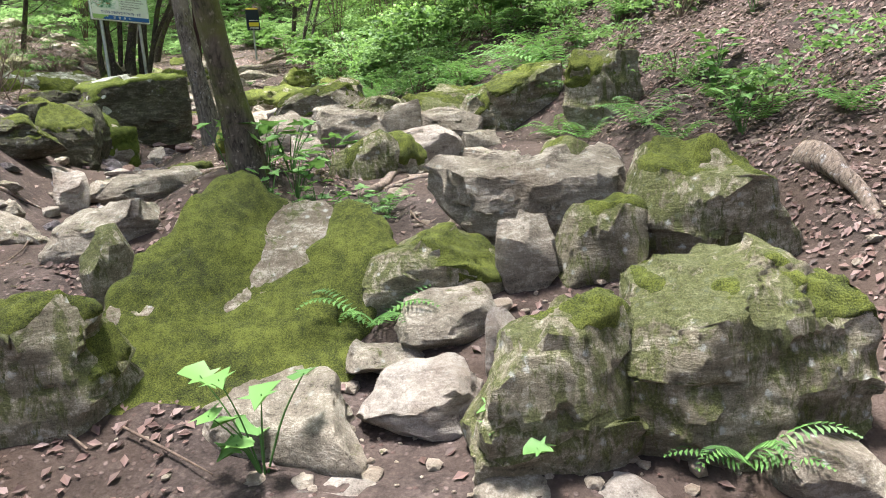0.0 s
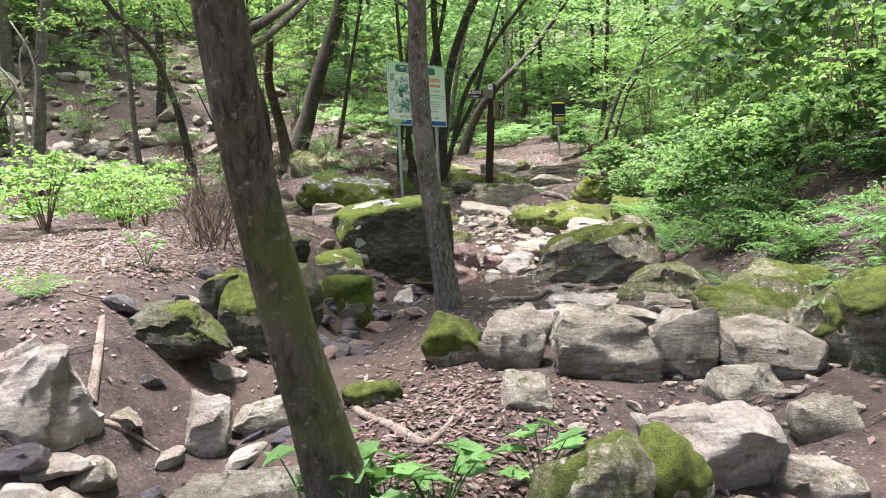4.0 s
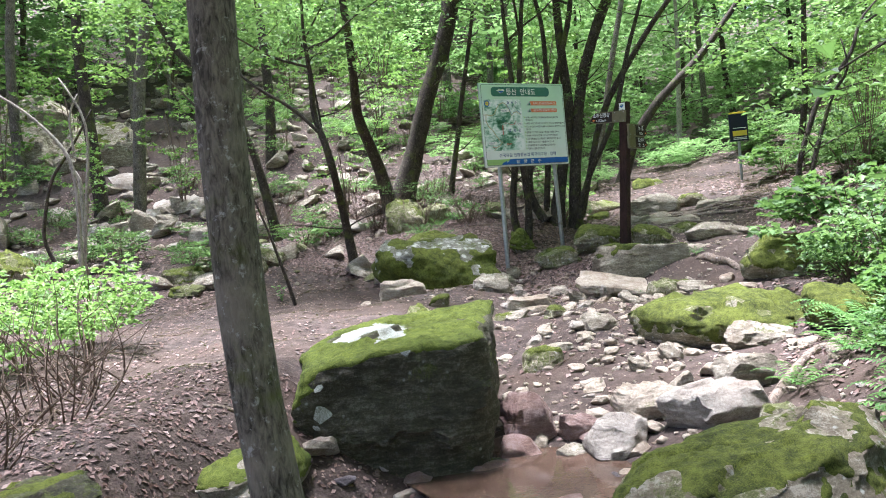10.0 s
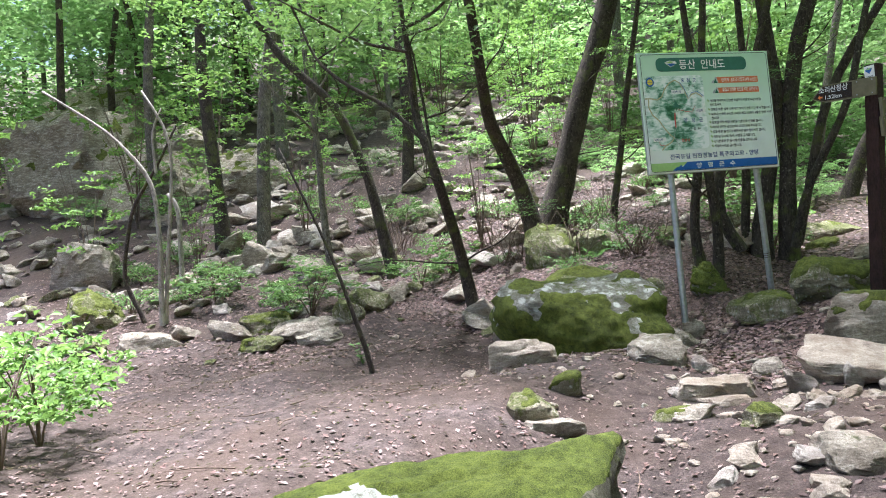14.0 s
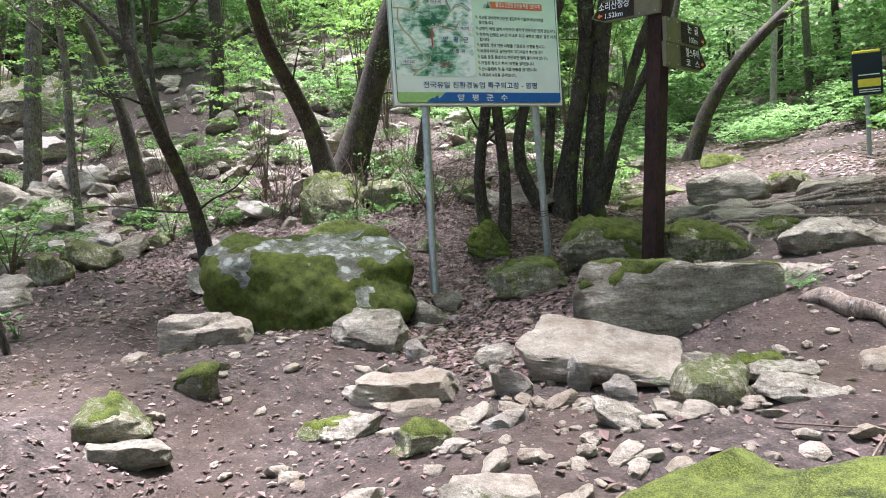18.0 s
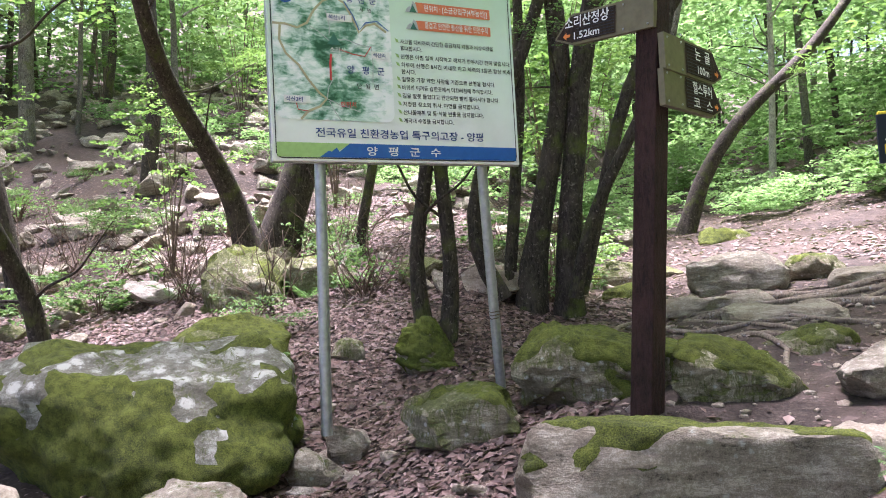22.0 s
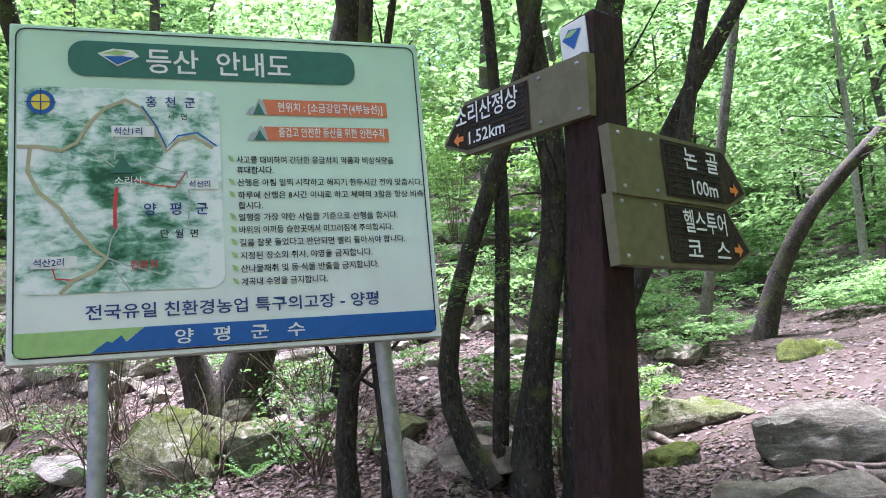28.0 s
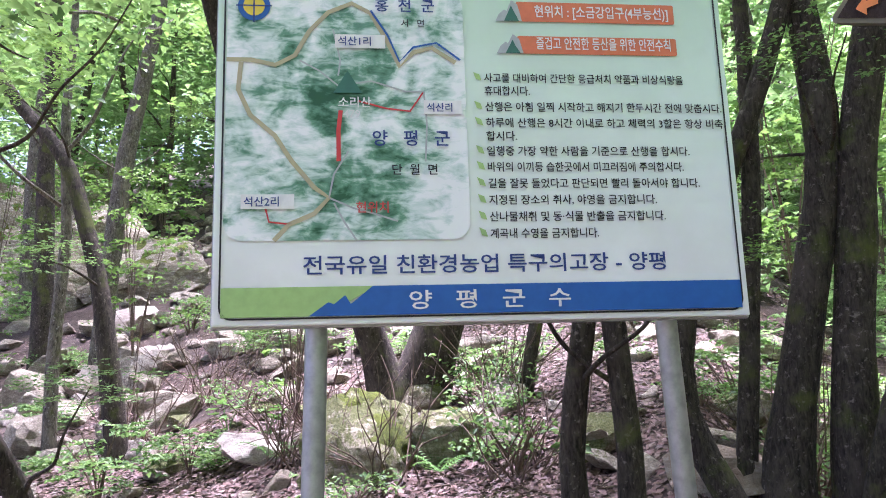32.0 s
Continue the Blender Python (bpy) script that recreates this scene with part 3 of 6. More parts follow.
ALL_WORDS = (
    "1.52km",
    "100m",
    "479",
    "계곡내 수영을 금지합니다.",
    "길을 잘못 들었다고 판단되면 빨리 돌아서야 합니다.",
    "논  골",
    "단  월  면",
    "등산  안내도",
    "바위의 이끼등 습한곳에서 미끄러짐에 주의합시다.",
    "사고를 대비하여 간단한 응급처치 약품과 비상식량을",
    "산나물채취 및 동·식물 반출을 금지합니다.",
    "산행은 아침 일찍 시작하고 해지기 한두시간 전에 맞춥시다.",
    "서   면",
    "석산1리",
    "석산2리",
    "석산리",
    "소리산",
    "소리산정상",
    "양   평   군",
    "양   평   군   수",
    "양평군",
    "일행중 가장 약한 사람을 기준으로 산행을 합시다.",
    "전국유일 친환경농업 특구의고장 - 양평",
    "즐겁고 안전한 등산을 위한 안전수칙",
    "지정된 장소외 취사, 야영을 금지합니다.",
    "코   스",
    "하루에 산행은 8시간 이내로 하고 체력의 3할은 항상 비축",
    "합시다.",
    "헬스투어",
    "현위치",
    "현위치 : [소금강입구(4부능선)]",
    "홍  천  군",
    "휴대합시다.",
)


def written():
    """All words that stand on the signs, drawn once with the built-in font: verts and faces for each, one unit high."""
    curve = bpy.data.curves.new("words", "FONT")
    curve.body, curve.size, curve.space_line, curve.resolution_u, curve.offset = "\n".join(ALL_WORDS), 1.0, 3.0, 2, 0.012
    tmp = bpy.data.objects.new("words", curve)
    scene.collection.objects.link(tmp)
    bpy.context.view_layer.update()
    me = bpy.data.meshes.new_from_object(tmp)
    bpy.data.objects.remove(tmp)
    co = np.array([v.co[:2] for v in me.vertices])
    rows = {k: [] for k in range(len(ALL_WORDS))}
    for p in me.polygons:
        rows[int(round(-(co[p.vertices[0], 1] - 0.35) / 3.0))].append(tuple(p.vertices))
    out = {}
    for k, words in enumerate(ALL_WORDS):
        used = sorted({i for f in rows[k] for i in f})
        where = {i: n for n, i in enumerate(used)}
        q = co[used] + (0, 3.0 * k)
        out[words] = (q, [tuple(where[i] for i in f) for f in rows[k]])
    bpy.data.meshes.remove(me)
    return out


WRITTEN = written()


def lettering(name, words, size, mat, parent, x, z, y, align="LEFT", width=None):
    """Words standing in the parent's x-z plane and read from -y."""
    q, faces = WRITTEN[words]
    q = q * size
    span = q[:, 0].max() - q[:, 0].min()
    s = width / span if width else 1.0
    q = (q - (q[:, 0].min(), 0)) * (s, 1)
    if align == "CENTER":
        q = q - (span * s / 2, 0)
    ob = link_mesh(name, [(a, 0.0, c) for a, c in q], faces, mat, parent, smooth=False)
    ob.matrix_basis = Matrix.Translation((x, y, z))
    return ob


GALV = plain("galvanised_steel", (0.42, 0.44, 0.45), 0.42, 0.7, 0.12)
PRINT_WHITE = plain("white_print", (0.80, 0.80, 0.78), 0.45)
PRINT_BLACK = plain("black_print", (0.02, 0.02, 0.022), 0.45)
PRINT_GREEN = plain("dark_green_print", (0.045, 0.16, 0.12), 0.4)
PRINT_LIME = plain("light_green_print", (0.36, 0.55, 0.20), 0.4)
PRINT_BLUE = plain("blue_print", (0.025, 0.12, 0.40), 0.4)
PRINT_RED = plain("orange_red_print", (0.72, 0.20, 0.09), 0.4)
PRINT_ROAD = plain("tan_road_print", (0.46, 0.42, 0.26), 0.4)
PRINT_YELLOW = plain("yellow_print", (0.78, 0.60, 0.06), 0.4)
PRINT_GREY = plain("grey_print", (0.42, 0.46, 0.46), 0.4)
PRINT_NAVY = plain("navy_letters", (0.03, 0.06, 0.22), 0.4)
PRINT_PINK = plain("red_letters", (0.6, 0.06, 0.06), 0.4)


def board_face_material():
    mat, tree, shader = material("mint_board_face", 0.35)
    split = tree.nodes.new("ShaderNodeSeparateXYZ")
    tree.links.new(tree.nodes.new("ShaderNodeTexCoord").outputs["Generated"], split.inputs[0])
    colour = ramp(tree, split.outputs["Z"], (0.12, (0.80, 0.82, 0.80)), (0.55, (0.66, 0.80, 0.70)), (0.95, (0.50, 0.70, 0.53)))
    dirt = ramp(tree, noise_at(tree, 4.0, 6.0), (0.35, (0.93, 0.93, 0.91)), (0.6, (1, 1, 1)))
    n = tree.nodes.new("ShaderNodeMix")
    n.data_type, n.blend_type = "RGBA", "MULTIPLY"
    n.inputs[0].default_value = 1.0
    tree.links.new(colour, n.inputs[6])
    tree.links.new(dirt, n.inputs[7])
    tree.links.new(n.outputs[2], shader.inputs["Base Color"])
    return mat


def map_material():
    mat, tree, shader = material("relief_map_print", 0.35)
    where = tree.nodes.new("ShaderNodeTexCoord").outputs["Object"]
    hills = noise_at(tree, 5.2, 4.0, where, 0.55, 0.8)
    stripe = node(tree, "ShaderNodeMapping", Rotation=(0, 0.6, 0), Scale=(1, 1, 2.4))
    tree.links.new(where, stripe.inputs["Vector"])
    ridges = noise_at(tree, 13.0, 5.0, stripe.outputs[0], 0.65, 0.5)
    both = maths(tree, "ADD", maths(tree, "MULTIPLY", hills, 0.62), maths(tree, "MULTIPLY", ridges, 0.38))
    reach = tree.nodes.new("ShaderNodeVectorMath")
    reach.operation = "DISTANCE"
    reach.inputs[1].default_value = (0.30, 0.0, 0.57)
    tree.links.new(where, reach.inputs[0])
    both = maths(tree, "ADD", both, maths(tree, "MULTIPLY", maths(tree, "SUBTRACT", reach.outputs["Value"], 0.36), 0.3))
    tree.links.new(ramp(tree, both, (0.34, (0.02, 0.10, 0.05)), (0.41, (0.13, 0.30, 0.20)), (0.47, (0.52, 0.66, 0.60)), (0.54, (0.82, 0.85, 0.84))), shader.inputs["Base Color"])
    return mat


def ribbon(points, width, y):
    bm = bmesh.new()
    p = np.array(points)
    d = np.gradient(p, axis=0)
    d /= np.linalg.norm(d, axis=1)[:, None]
    n = np.stack([-d[:, 1], d[:, 0]], 1) * width / 2
    a = [bm.verts.new((q[0], y, q[1])) for q in p + n]
    b = [bm.verts.new((q[0], y, q[1])) for q in p - n]
    for k in range(len(p) - 1):
        bm.faces.new((a[k], b[k], b[k + 1], a[k + 1]))
    return bm


def map_board():
    W, H = 1.488, 1.2
    root = thing("map_board", -6.67, 15.375, 3.702, "mint green hiking map board on two grey steel legs", "sign", rz=69.8)
    panel = part("panel", moved(box(W, 0.03, H, 0.006), W / 2, 0.016, H / 2), board_face_material(), root)
    part("frame_edge", moved(box(W + 0.012, 0.02, H + 0.012, 0.005), W / 2, 0.03, H / 2), GALV, root, "grey metal back edge")
    for name, x, dx, dy, low in (("leg", 0.275, -0.045, -0.05, -1.47), ("leg", 1.26, 0.10, 0.09, -1.36)):
        v, f = tube([(x + dx, 0.075 + dy, low), (x, 0.075, 0.1), (x, 0.075, H - 0.06)], (0.031, 0.031, 0.031), 14, 0.0)
        leg = link_mesh(name, v, f, GALV, root)
    for z in (0.16, 0.95):
        part("crossbar", moved(box(W * 0.9, 0.02, 0.04, 0.003), W / 2, 0.052, z), GALV, root)
    for k in range(3):
        v, f = tube([(1.26 + 0.07 + 0.035 * math.cos(a), 0.13 + 0.035 * math.sin(a), -0.92 + 0.02 * k + 0.004 * math.sin(3 * a)) for a in np.linspace(0, 6.5, 12)], [0.003] * 12, 5, 0.0)
        link_mesh("wire", v, f, TWIG, root, "rusty binding wire round the leg")
    y = -0.0025
    X, Z = (lambda s: s * W), (lambda s: (1 - s) * H)
    # thin black border line
    outer, inner = rounded(0.018, 0.016, W - 0.018, H - 0.016, 0.035), rounded(0.023, 0.021, W - 0.023, H - 0.021, 0.031)
    bm = bmesh.new()
    a, b = [bm.verts.new((p, y, q)) for p, q in outer], [bm.verts.new((p, y, q)) for p, q in inner]
    for k in range(len(a)):
        bm.faces.new((a[k], b[k], b[(k + 1) % len(b)], a[(k + 1) % len(a)]))
    part("border_line", bm, PRINT_BLACK, root)
    pill = part("title_bar", sheet(rounded(X(0.125), Z(0.158), X(0.82), Z(0.045), 0.055), y), PRINT_GREEN, root)
    lettering("title_words", "등산  안내도", 0.105, PRINT_WHITE, root, X(0.475), Z(0.135), y * 2, "CENTER", X(0.35))
    part("emblem", sheet([(X(0.19), Z(0.085)), (X(0.225), Z(0.068)), (X(0.27), Z(0.072)), (X(0.285), Z(0.09)), (X(0.235), Z(0.125))], y * 2), PRINT_WHITE, root)
    part("emblem_blue", sheet([(X(0.205), Z(0.095)), (X(0.245), Z(0.092)), (X(0.275), Z(0.096)), (X(0.235), Z(0.12))], y * 3), PRINT_BLUE, root)
    part("emblem_green", sheet([(X(0.2), Z(0.086)), (X(0.23), Z(0.073)), (X(0.262), Z(0.078)), (X(0.24), Z(0.09))], y * 3), PRINT_LIME, root)
    chart = part("map", sheet(rounded(X(0.018), Z(0.81), X(0.468), Z(0.195), 0.05), y), map_material(), root)
    M = lambda a, b: (X(0.018 + 0.45 * a), Z(0.195 + 0.615 * b))
    roads = (((0.0, 0.30), (0.10, 0.30), (0.2, 0.32), (0.28, 0.28), (0.34, 0.18), (0.42, 0.1), (0.52, 0.06), (0.60, 0.1), (0.66, 0.2), (0.72, 0.32), (0.78, 0.26), (0.86, 0.24), (0.96, 0.3)),
             ((0.06, 0.31), (0.05, 0.42), (0.1, 0.52), (0.2, 0.6), (0.27, 0.7), (0.36, 0.8), (0.42, 0.84), (0.36, 0.9), (0.26, 0.94), (0.2, 1.0)),
             ((0.42, 0.84), (0.52, 0.88), (0.6, 0.9), (0.7, 0.93)), ((0.82, 0.42), (0.83, 0.55), (0.82, 0.7)), ((0.42, 0.84), (0.44, 0.75), (0.5, 0.66)), ((0.44, 0.17), (0.47, 0.3), (0.46, 0.36)), ((0.3, 0.3), (0.38, 0.34), (0.46, 0.40), (0.6, 0.38), (0.74, 0.42), (0.82, 0.42)), ((0.44, 0.86), (0.48, 0.93), (0.53, 1.0)), ((0.16, 0.86), (0.18, 0.93), (0.27, 0.94)), ((0.54, 0.46), (0.66, 0.49), (0.76, 0.5), (0.82, 0.42)))
    for k, line in enumerate(roads):
        part("road_line", ribbon([M(*p) for p in line], 0.013 if k < 2 else 0.005, y * 2), PRINT_ROAD if k < 2 else PRINT_GREY if k < 8 else PRINT_PINK, root)
    part("river_line", ribbon([M(*p) for p in ((0.6, 0.09), (0.67, 0.19), (0.72, 0.3), (0.78, 0.24), (0.88, 0.22), (0.98, 0.29))], 0.006, y * 3), PRINT_BLUE, root)
    part("route_line", ribbon([M(*p) for p in ((0.47, 0.5), (0.46, 0.58), (0.46, 0.7))], 0.012, y * 3), PRINT_PINK, root)
    part("peak", sheet([M(0.44, 0.43), M(0.56, 0.43), M(0.5, 0.34)], y * 3), PRINT_GREEN, root)
    ring = [(M(0.11, 0.08)[0] + 0.045 * math.cos(a), M(0.11, 0.08)[1] + 0.045 * math.sin(a)) for a in np.linspace(0, 2 * math.pi, 24, endpoint=False)]
    part("compass", sheet(ring, y * 2), PRINT_BLUE, root)
    cx, cz = M(0.11, 0.08)
    part("compass_disc", sheet([(cx + 0.03 * math.cos(a), cz + 0.03 * math.sin(a)) for a in np.linspace(0, 2 * math.pi, 24, endpoint=False)], y * 2.5), PRINT_YELLOW, root)
    for w, h in ((0.10, 0.004), (0.004, 0.10)):
        part("compass_needle", sheet([(cx - w / 2, cz - h / 2), (cx + w / 2, cz - h / 2), (cx + w / 2, cz + h / 2), (cx - w / 2, cz + h / 2)], y * 3), PRINT_NAVY, root)
    for words, a, b, s, mat in (("홍  천  군", 0.62, 0.09, 0.045, PRINT_NAVY), ("서   면", 0.73, 0.155, 0.026, PRINT_BLACK), ("석산1리", 0.46, 0.235, 0.03, PRINT_NAVY), ("소리산", 0.46, 0.485, 0.034, PRINT_WHITE), ("479", 0.48, 0.53, 0.032, PRINT_WHITE), ("양   평   군", 0.6, 0.635, 0.05, PRINT_NAVY), ("단  월  면", 0.68, 0.75, 0.034, PRINT_BLACK), ("석산리", 0.83, 0.5, 0.028, PRINT_NAVY), ("석산2리", 0.08, 0.87, 0.03, PRINT_NAVY), ("현위치", 0.53, 0.895, 0.034, PRINT_PINK)):
        q = M(a, b)
        if words.endswith("리"):
            n = 0.034 * len(words) - 0.002
            part("name_plate", sheet([(q[0] - 0.008, q[1] - 0.009), (q[0] + n, q[1] - 0.009), (q[0] + n, q[1] + 0.032), (q[0] - 0.008, q[1] + 0.032)], y * 3), PRINT_WHITE, root, "white name box")
        lettering("place_name", words, s, mat, root, q[0], q[1], y * 4)
    for k, (s0, s1, words) in enumerate(((0.212, 0.268, "현위치 : [소금강입구(4부능선)]"), (0.302, 0.352, "즐겁고 안전한 등산을 위한 안전수칙"))):
        part("red_bar", sheet(rounded(X(0.575), Z(s1), X(0.90), Z(s0 + 0.004), 0.006), y), PRINT_RED, root)
        part("peak_picture", sheet([(X(0.533), Z(s1)), (X(0.54), Z(s1 - 0.018)), (X(0.551), Z(s1 - 0.03)), (X(0.556), Z(s1 - 0.026)), (X(0.566), Z(s0)), (X(0.578), Z(s0 + 0.012)), (X(0.586), Z(s1))], y * 1.5), PRINT_GREY, root, "grey mountain picture")
        part("peak_shade", sheet([(X(0.55), Z(s1)), (X(0.565), Z(s0 + 0.015)), (X(0.57), Z(s0 + 0.03)), (X(0.58), Z(s1))], y * 2), PRINT_GREEN, root)
        lettering("bar_words", words, 0.042, PRINT_WHITE, root, X(0.612), Z(s1 - 0.014), y * 2, "LEFT", X(0.275))
    rules = ((0.425, "사고를 대비하여 간단한 응급처치 약품과 비상식량을", 1), (0.458, "휴대합시다.", 0), (0.498, "산행은 아침 일찍 시작하고 해지기 한두시간 전에 맞춥시다.", 1), (0.538, "하루에 산행은 8시간 이내로 하고 체력의 3할은 항상 비축", 1), (0.571, "합시다.", 0), (0.608, "일행중 가장 약한 사람을 기준으로 산행을 합시다.", 1), (0.647, "바위의 이끼등 습한곳에서 미끄러짐에 주의합시다.", 1), (0.687, "길을 잘못 들었다고 판단되면 빨리 돌아서야 합니다.", 1), (0.727, "지정된 장소외 취사, 야영을 금지합니다.", 1), (0.767, "산나물채취 및 동·식물 반출을 금지합니다.", 1), (0.807, "계곡내 수영을 금지합니다.", 1))
    for s, words, mark in rules:
        lettering("rule_line", words, 0.031, PRINT_BLACK, root, X(0.505), Z(s), y, "LEFT", X(0.0149 * len(words)))
        if mark:
            part("leaf_mark", sheet([(X(0.484), Z(s - 0.024)), (X(0.489), Z(s - 0.006)), (X(0.5), Z(s - 0.002)), (X(0.496), Z(s - 0.018))], y), PRINT_LIME, root)
    lettering("motto_line", "전국유일 친환경농업 특구의고장 - 양평", 0.056, PRINT_NAVY, root, X(0.5), Z(0.884), y, "CENTER", X(0.68))
    part("green_field", sheet([(X(0.016), Z(0.981)), (X(0.016), Z(0.915)), (X(0.29), Z(0.915)), (X(0.2), Z(0.981))], y), PRINT_LIME, root)
    part("blue_band", sheet([(X(0.17), Z(0.981)), (X(0.205), Z(0.95)), (X(0.215), Z(0.955)), (X(0.235), Z(0.935)), (X(0.245), Z(0.955)), (X(0.285), Z(0.915)), (X(0.984), Z(0.915)), (X(0.984), Z(0.981))], y * 2), PRINT_BLUE, root)
    lettering("office_words", "양   평   군   수", 0.056, PRINT_WHITE, root, X(0.5), Z(0.966), y * 3, "CENTER", X(0.30))


map_board()

# ---- signpost ----
POST_BROWN = bark_material("brown_painted_wood", (0.014, 0.007, 0.006), (0.042, 0.019, 0.016), 0.0, 0.0)
PLATE_DARK = bark_material("dark_grooved_wood", (0.018, 0.012, 0.009), (0.05, 0.034, 0.024), 0.0, 0.0)
PLATE_OLIVE = plain("olive_metal", (0.17, 0.15, 0.085), 0.5, 0.3, 0.1)
ORANGE = plain("orange_paint", (0.75, 0.24, 0.05), 0.45)


def arrow_plate(root, name, x, z, length, height, sign, words, ey, size):
    """A pointed board on the post; local x runs to its tip, read from -y."""
    holder = new(name)
    holder.parent = root
    tip, h = length, height / 2
    bm = bmesh.new()
    pts = [(0.0, -h), (tip - 0.11, -h), (tip, -h * 0.45), (tip, -h * 0.3), (tip - 0.10, h), (0.0, h)]
    pts = [(sign * a, b) for a, b in pts]
    front = [bm.verts.new((a, -0.015, b)) for a, b in pts]
    back = [bm.verts.new((a, 0.015, b)) for a, b in pts]
    bm.faces.new(front)
    bm.faces.new(back[::-1])
    for k in range(len(pts)):
        bm.faces.new((front[k], back[k], back[(k + 1) % 6], front[(k + 1) % 6]))
    bmesh.ops.recalc_face_normals(bm, faces=bm.faces[:])
    plate = part("plate", bm, PLATE_OLIVE, holder, "olive edged pointed plate")
    inset = [(sign * a, b) for a, b in ((0.20, -h + 0.012), (tip - 0.105, -h + 0.012), (tip - 0.012, -h * 0.4), (tip - 0.10, h - 0.012), (0.20, h - 0.012))]
    part("inlay", sheet(inset, -0.0185), PLATE_DARK, holder, "dark grooved inlay")
    for k in range(9):
        zz = -h + 0.02 + k * (height - 0.04) / 8
        b = moved(box(tip - 0.34, 0.003, 0.0035), sign * (0.205 + (tip - 0.33) / 2), -0.019, zz)
        part("groove", b, PRINT_BLACK, holder)
    for a, b in ((0.03, h - 0.02), (0.03, -h + 0.02), (0.16, h - 0.02), (0.16, -h + 0.02)):
        bm = bmesh.new()
        bmesh.ops.create_icosphere(bm, subdivisions=1, radius=0.006, matrix=Matrix.Translation((sign * a, -0.016, b)))
        part("screw", bm, GALV, holder)
    for line, zz, sz, wd in words:
        lettering("sign_words", line, sz, PRINT_WHITE, holder, sign * (0.20 + (tip - 0.27) / 2) + (0.01 if sign > 0 else -0.02), zz, -0.022, "CENTER", wd)
    ax, az = sign * (tip - 0.075), -h * 0.38
    q = 0.022 * sign
    part("direction_mark", sheet([(ax - q, az - 0.007), (ax, az - 0.007), (ax, az - 0.02), (ax + q, az), (ax, az + 0.02), (ax, az + 0.007), (ax - q, az + 0.007)], -0.0225), ORANGE, holder, "small orange arrow")
    return holder


def signpost():
    root = thing("signpost", -5.10, 16.28, 2.30, "brown wooden signpost with three dark arrow boards", "signpost")
    bm = bmesh.new()
    s = 0.056
    rings = []
    for z, dx, dy in ((-0.1, 0, 0), (1.0, 0.05, 0.085), (2.10, 0.10, 0.17)):
        rings.append([bm.verts.new((dx + a * s, dy + b * s, z)) for a, b in ((-1, -1), (1, -1), (1, 1), (-1, 1))])
    for a, b in zip(rings, rings[1:]):
        for k in range(4):
            bm.faces.new((a[k], a[(k + 1) % 4], b[(k + 1) % 4], b[k]))
    bm.faces.new(rings[-1])
    bm.faces.new(rings[0][::-1])
    bmesh.ops.bevel(bm, geom=[e for e in bm.edges], offset=0.006, segments=2, affect="EDGES", profile=0.6)
    part("post", bm, POST_BROWN, root)
    one = arrow_plate(root, "arrow_board", 0, 0, 0.56, 0.155, -1, (("소리산정상", 0.01, 0.065, 0.26), ("1.52km", -0.052, 0.05, 0.15)), 0, 0)
    one.matrix_basis = pose(0.145, 0.085, 1.90, 0, 4.5, 0)
    two = arrow_plate(root, "arrow_board", 0, 0, 0.59, 0.17, 1, (("논  골", 0.01, 0.065, 0.16), ("100m", -0.06, 0.055, 0.12)), 0, 0)
    two.matrix_basis = pose(0.165, 0.08, 1.705, 0, 0, 92)
    three = arrow_plate(root, "arrow_board", 0, 0, 0.59, 0.17, 1, (("헬스투어", 0.01, 0.065, 0.2), ("코   스", -0.06, 0.06, 0.2)), 0, 0)
    three.matrix_basis = pose(0.158, 0.07, 1.54, 0, 0, 92)
    plaque = part("plaque", moved(box(0.085, 0.006, 0.125, 0.002), 0.09, 0.105, 2.025), PRINT_WHITE, root, "small white plaque")
    part("plaque_emblem", sheet([(0.055, 2.05), (0.08, 2.07), (0.12, 2.06), (0.09, 2.015)], 0.1005), PRINT_BLUE, root)
    part("plaque_mark", sheet([(0.06, 2.055), (0.085, 2.066), (0.11, 2.06), (0.085, 2.05)], 0.1), PRINT_LIME, root)
    lettering("plaque_words", "양평군", 0.024, PRINT_BLACK, root, 0.09, 1.978, 0.1005, "CENTER")


signpost()


# ---- the ground ----
def spaced(lo, a, b, hi, fine, coarse):
    mid = np.arange(a, b, fine)
    out = [b]
    gap = fine
    while out[-1] < hi:
        gap = min(gap * 1.18, coarse)
        out.append(out[-1] + gap)
    low = [a]
    gap = fine
    while low[-1] > lo:
        gap = min(gap * 1.18, coarse)
        low.append(low[-1] - gap)
    return np.r_[low[:0:-1], mid, out]


gx, gy = spaced(-140, -9.0, 3.0, 110, 0.075, 8.0), spaced(-90, 0.6, 18.0, 190, 0.075, 8.0)
GX, GY = np.meshgrid(gx, gy)
near = step(-14, -9, GX) * (1 - step(4, 8, GX)) * step(-4, 0, GY) * (1 - step(19, 26, GY))
flatp = np.stack([GX.ravel(), GY.ravel(), np.full(GX.size, 0.3)], 1)
bumps = fnoise(flatp * 1.9, 5).reshape(GX.shape)
wild = fnoise(flatp * 0.35 + 7.7, 4).reshape(GX.shape)
GZ = ground_z(GX, GY) + 0.045 * bumps * near + 0.22 * wild * (1 - near)
nx, ny = len(gx), len(gy)
corner = (np.arange(ny - 1)[:, None] * nx + np.arange(nx - 1)[None]).reshape(-1, 1)
cells = corner + np.array([[0, 1, nx + 1, nx]])
ground = link_mesh("ground", np.stack([GX, GY, GZ], -1).reshape(-1, 3), cells, EARTH)
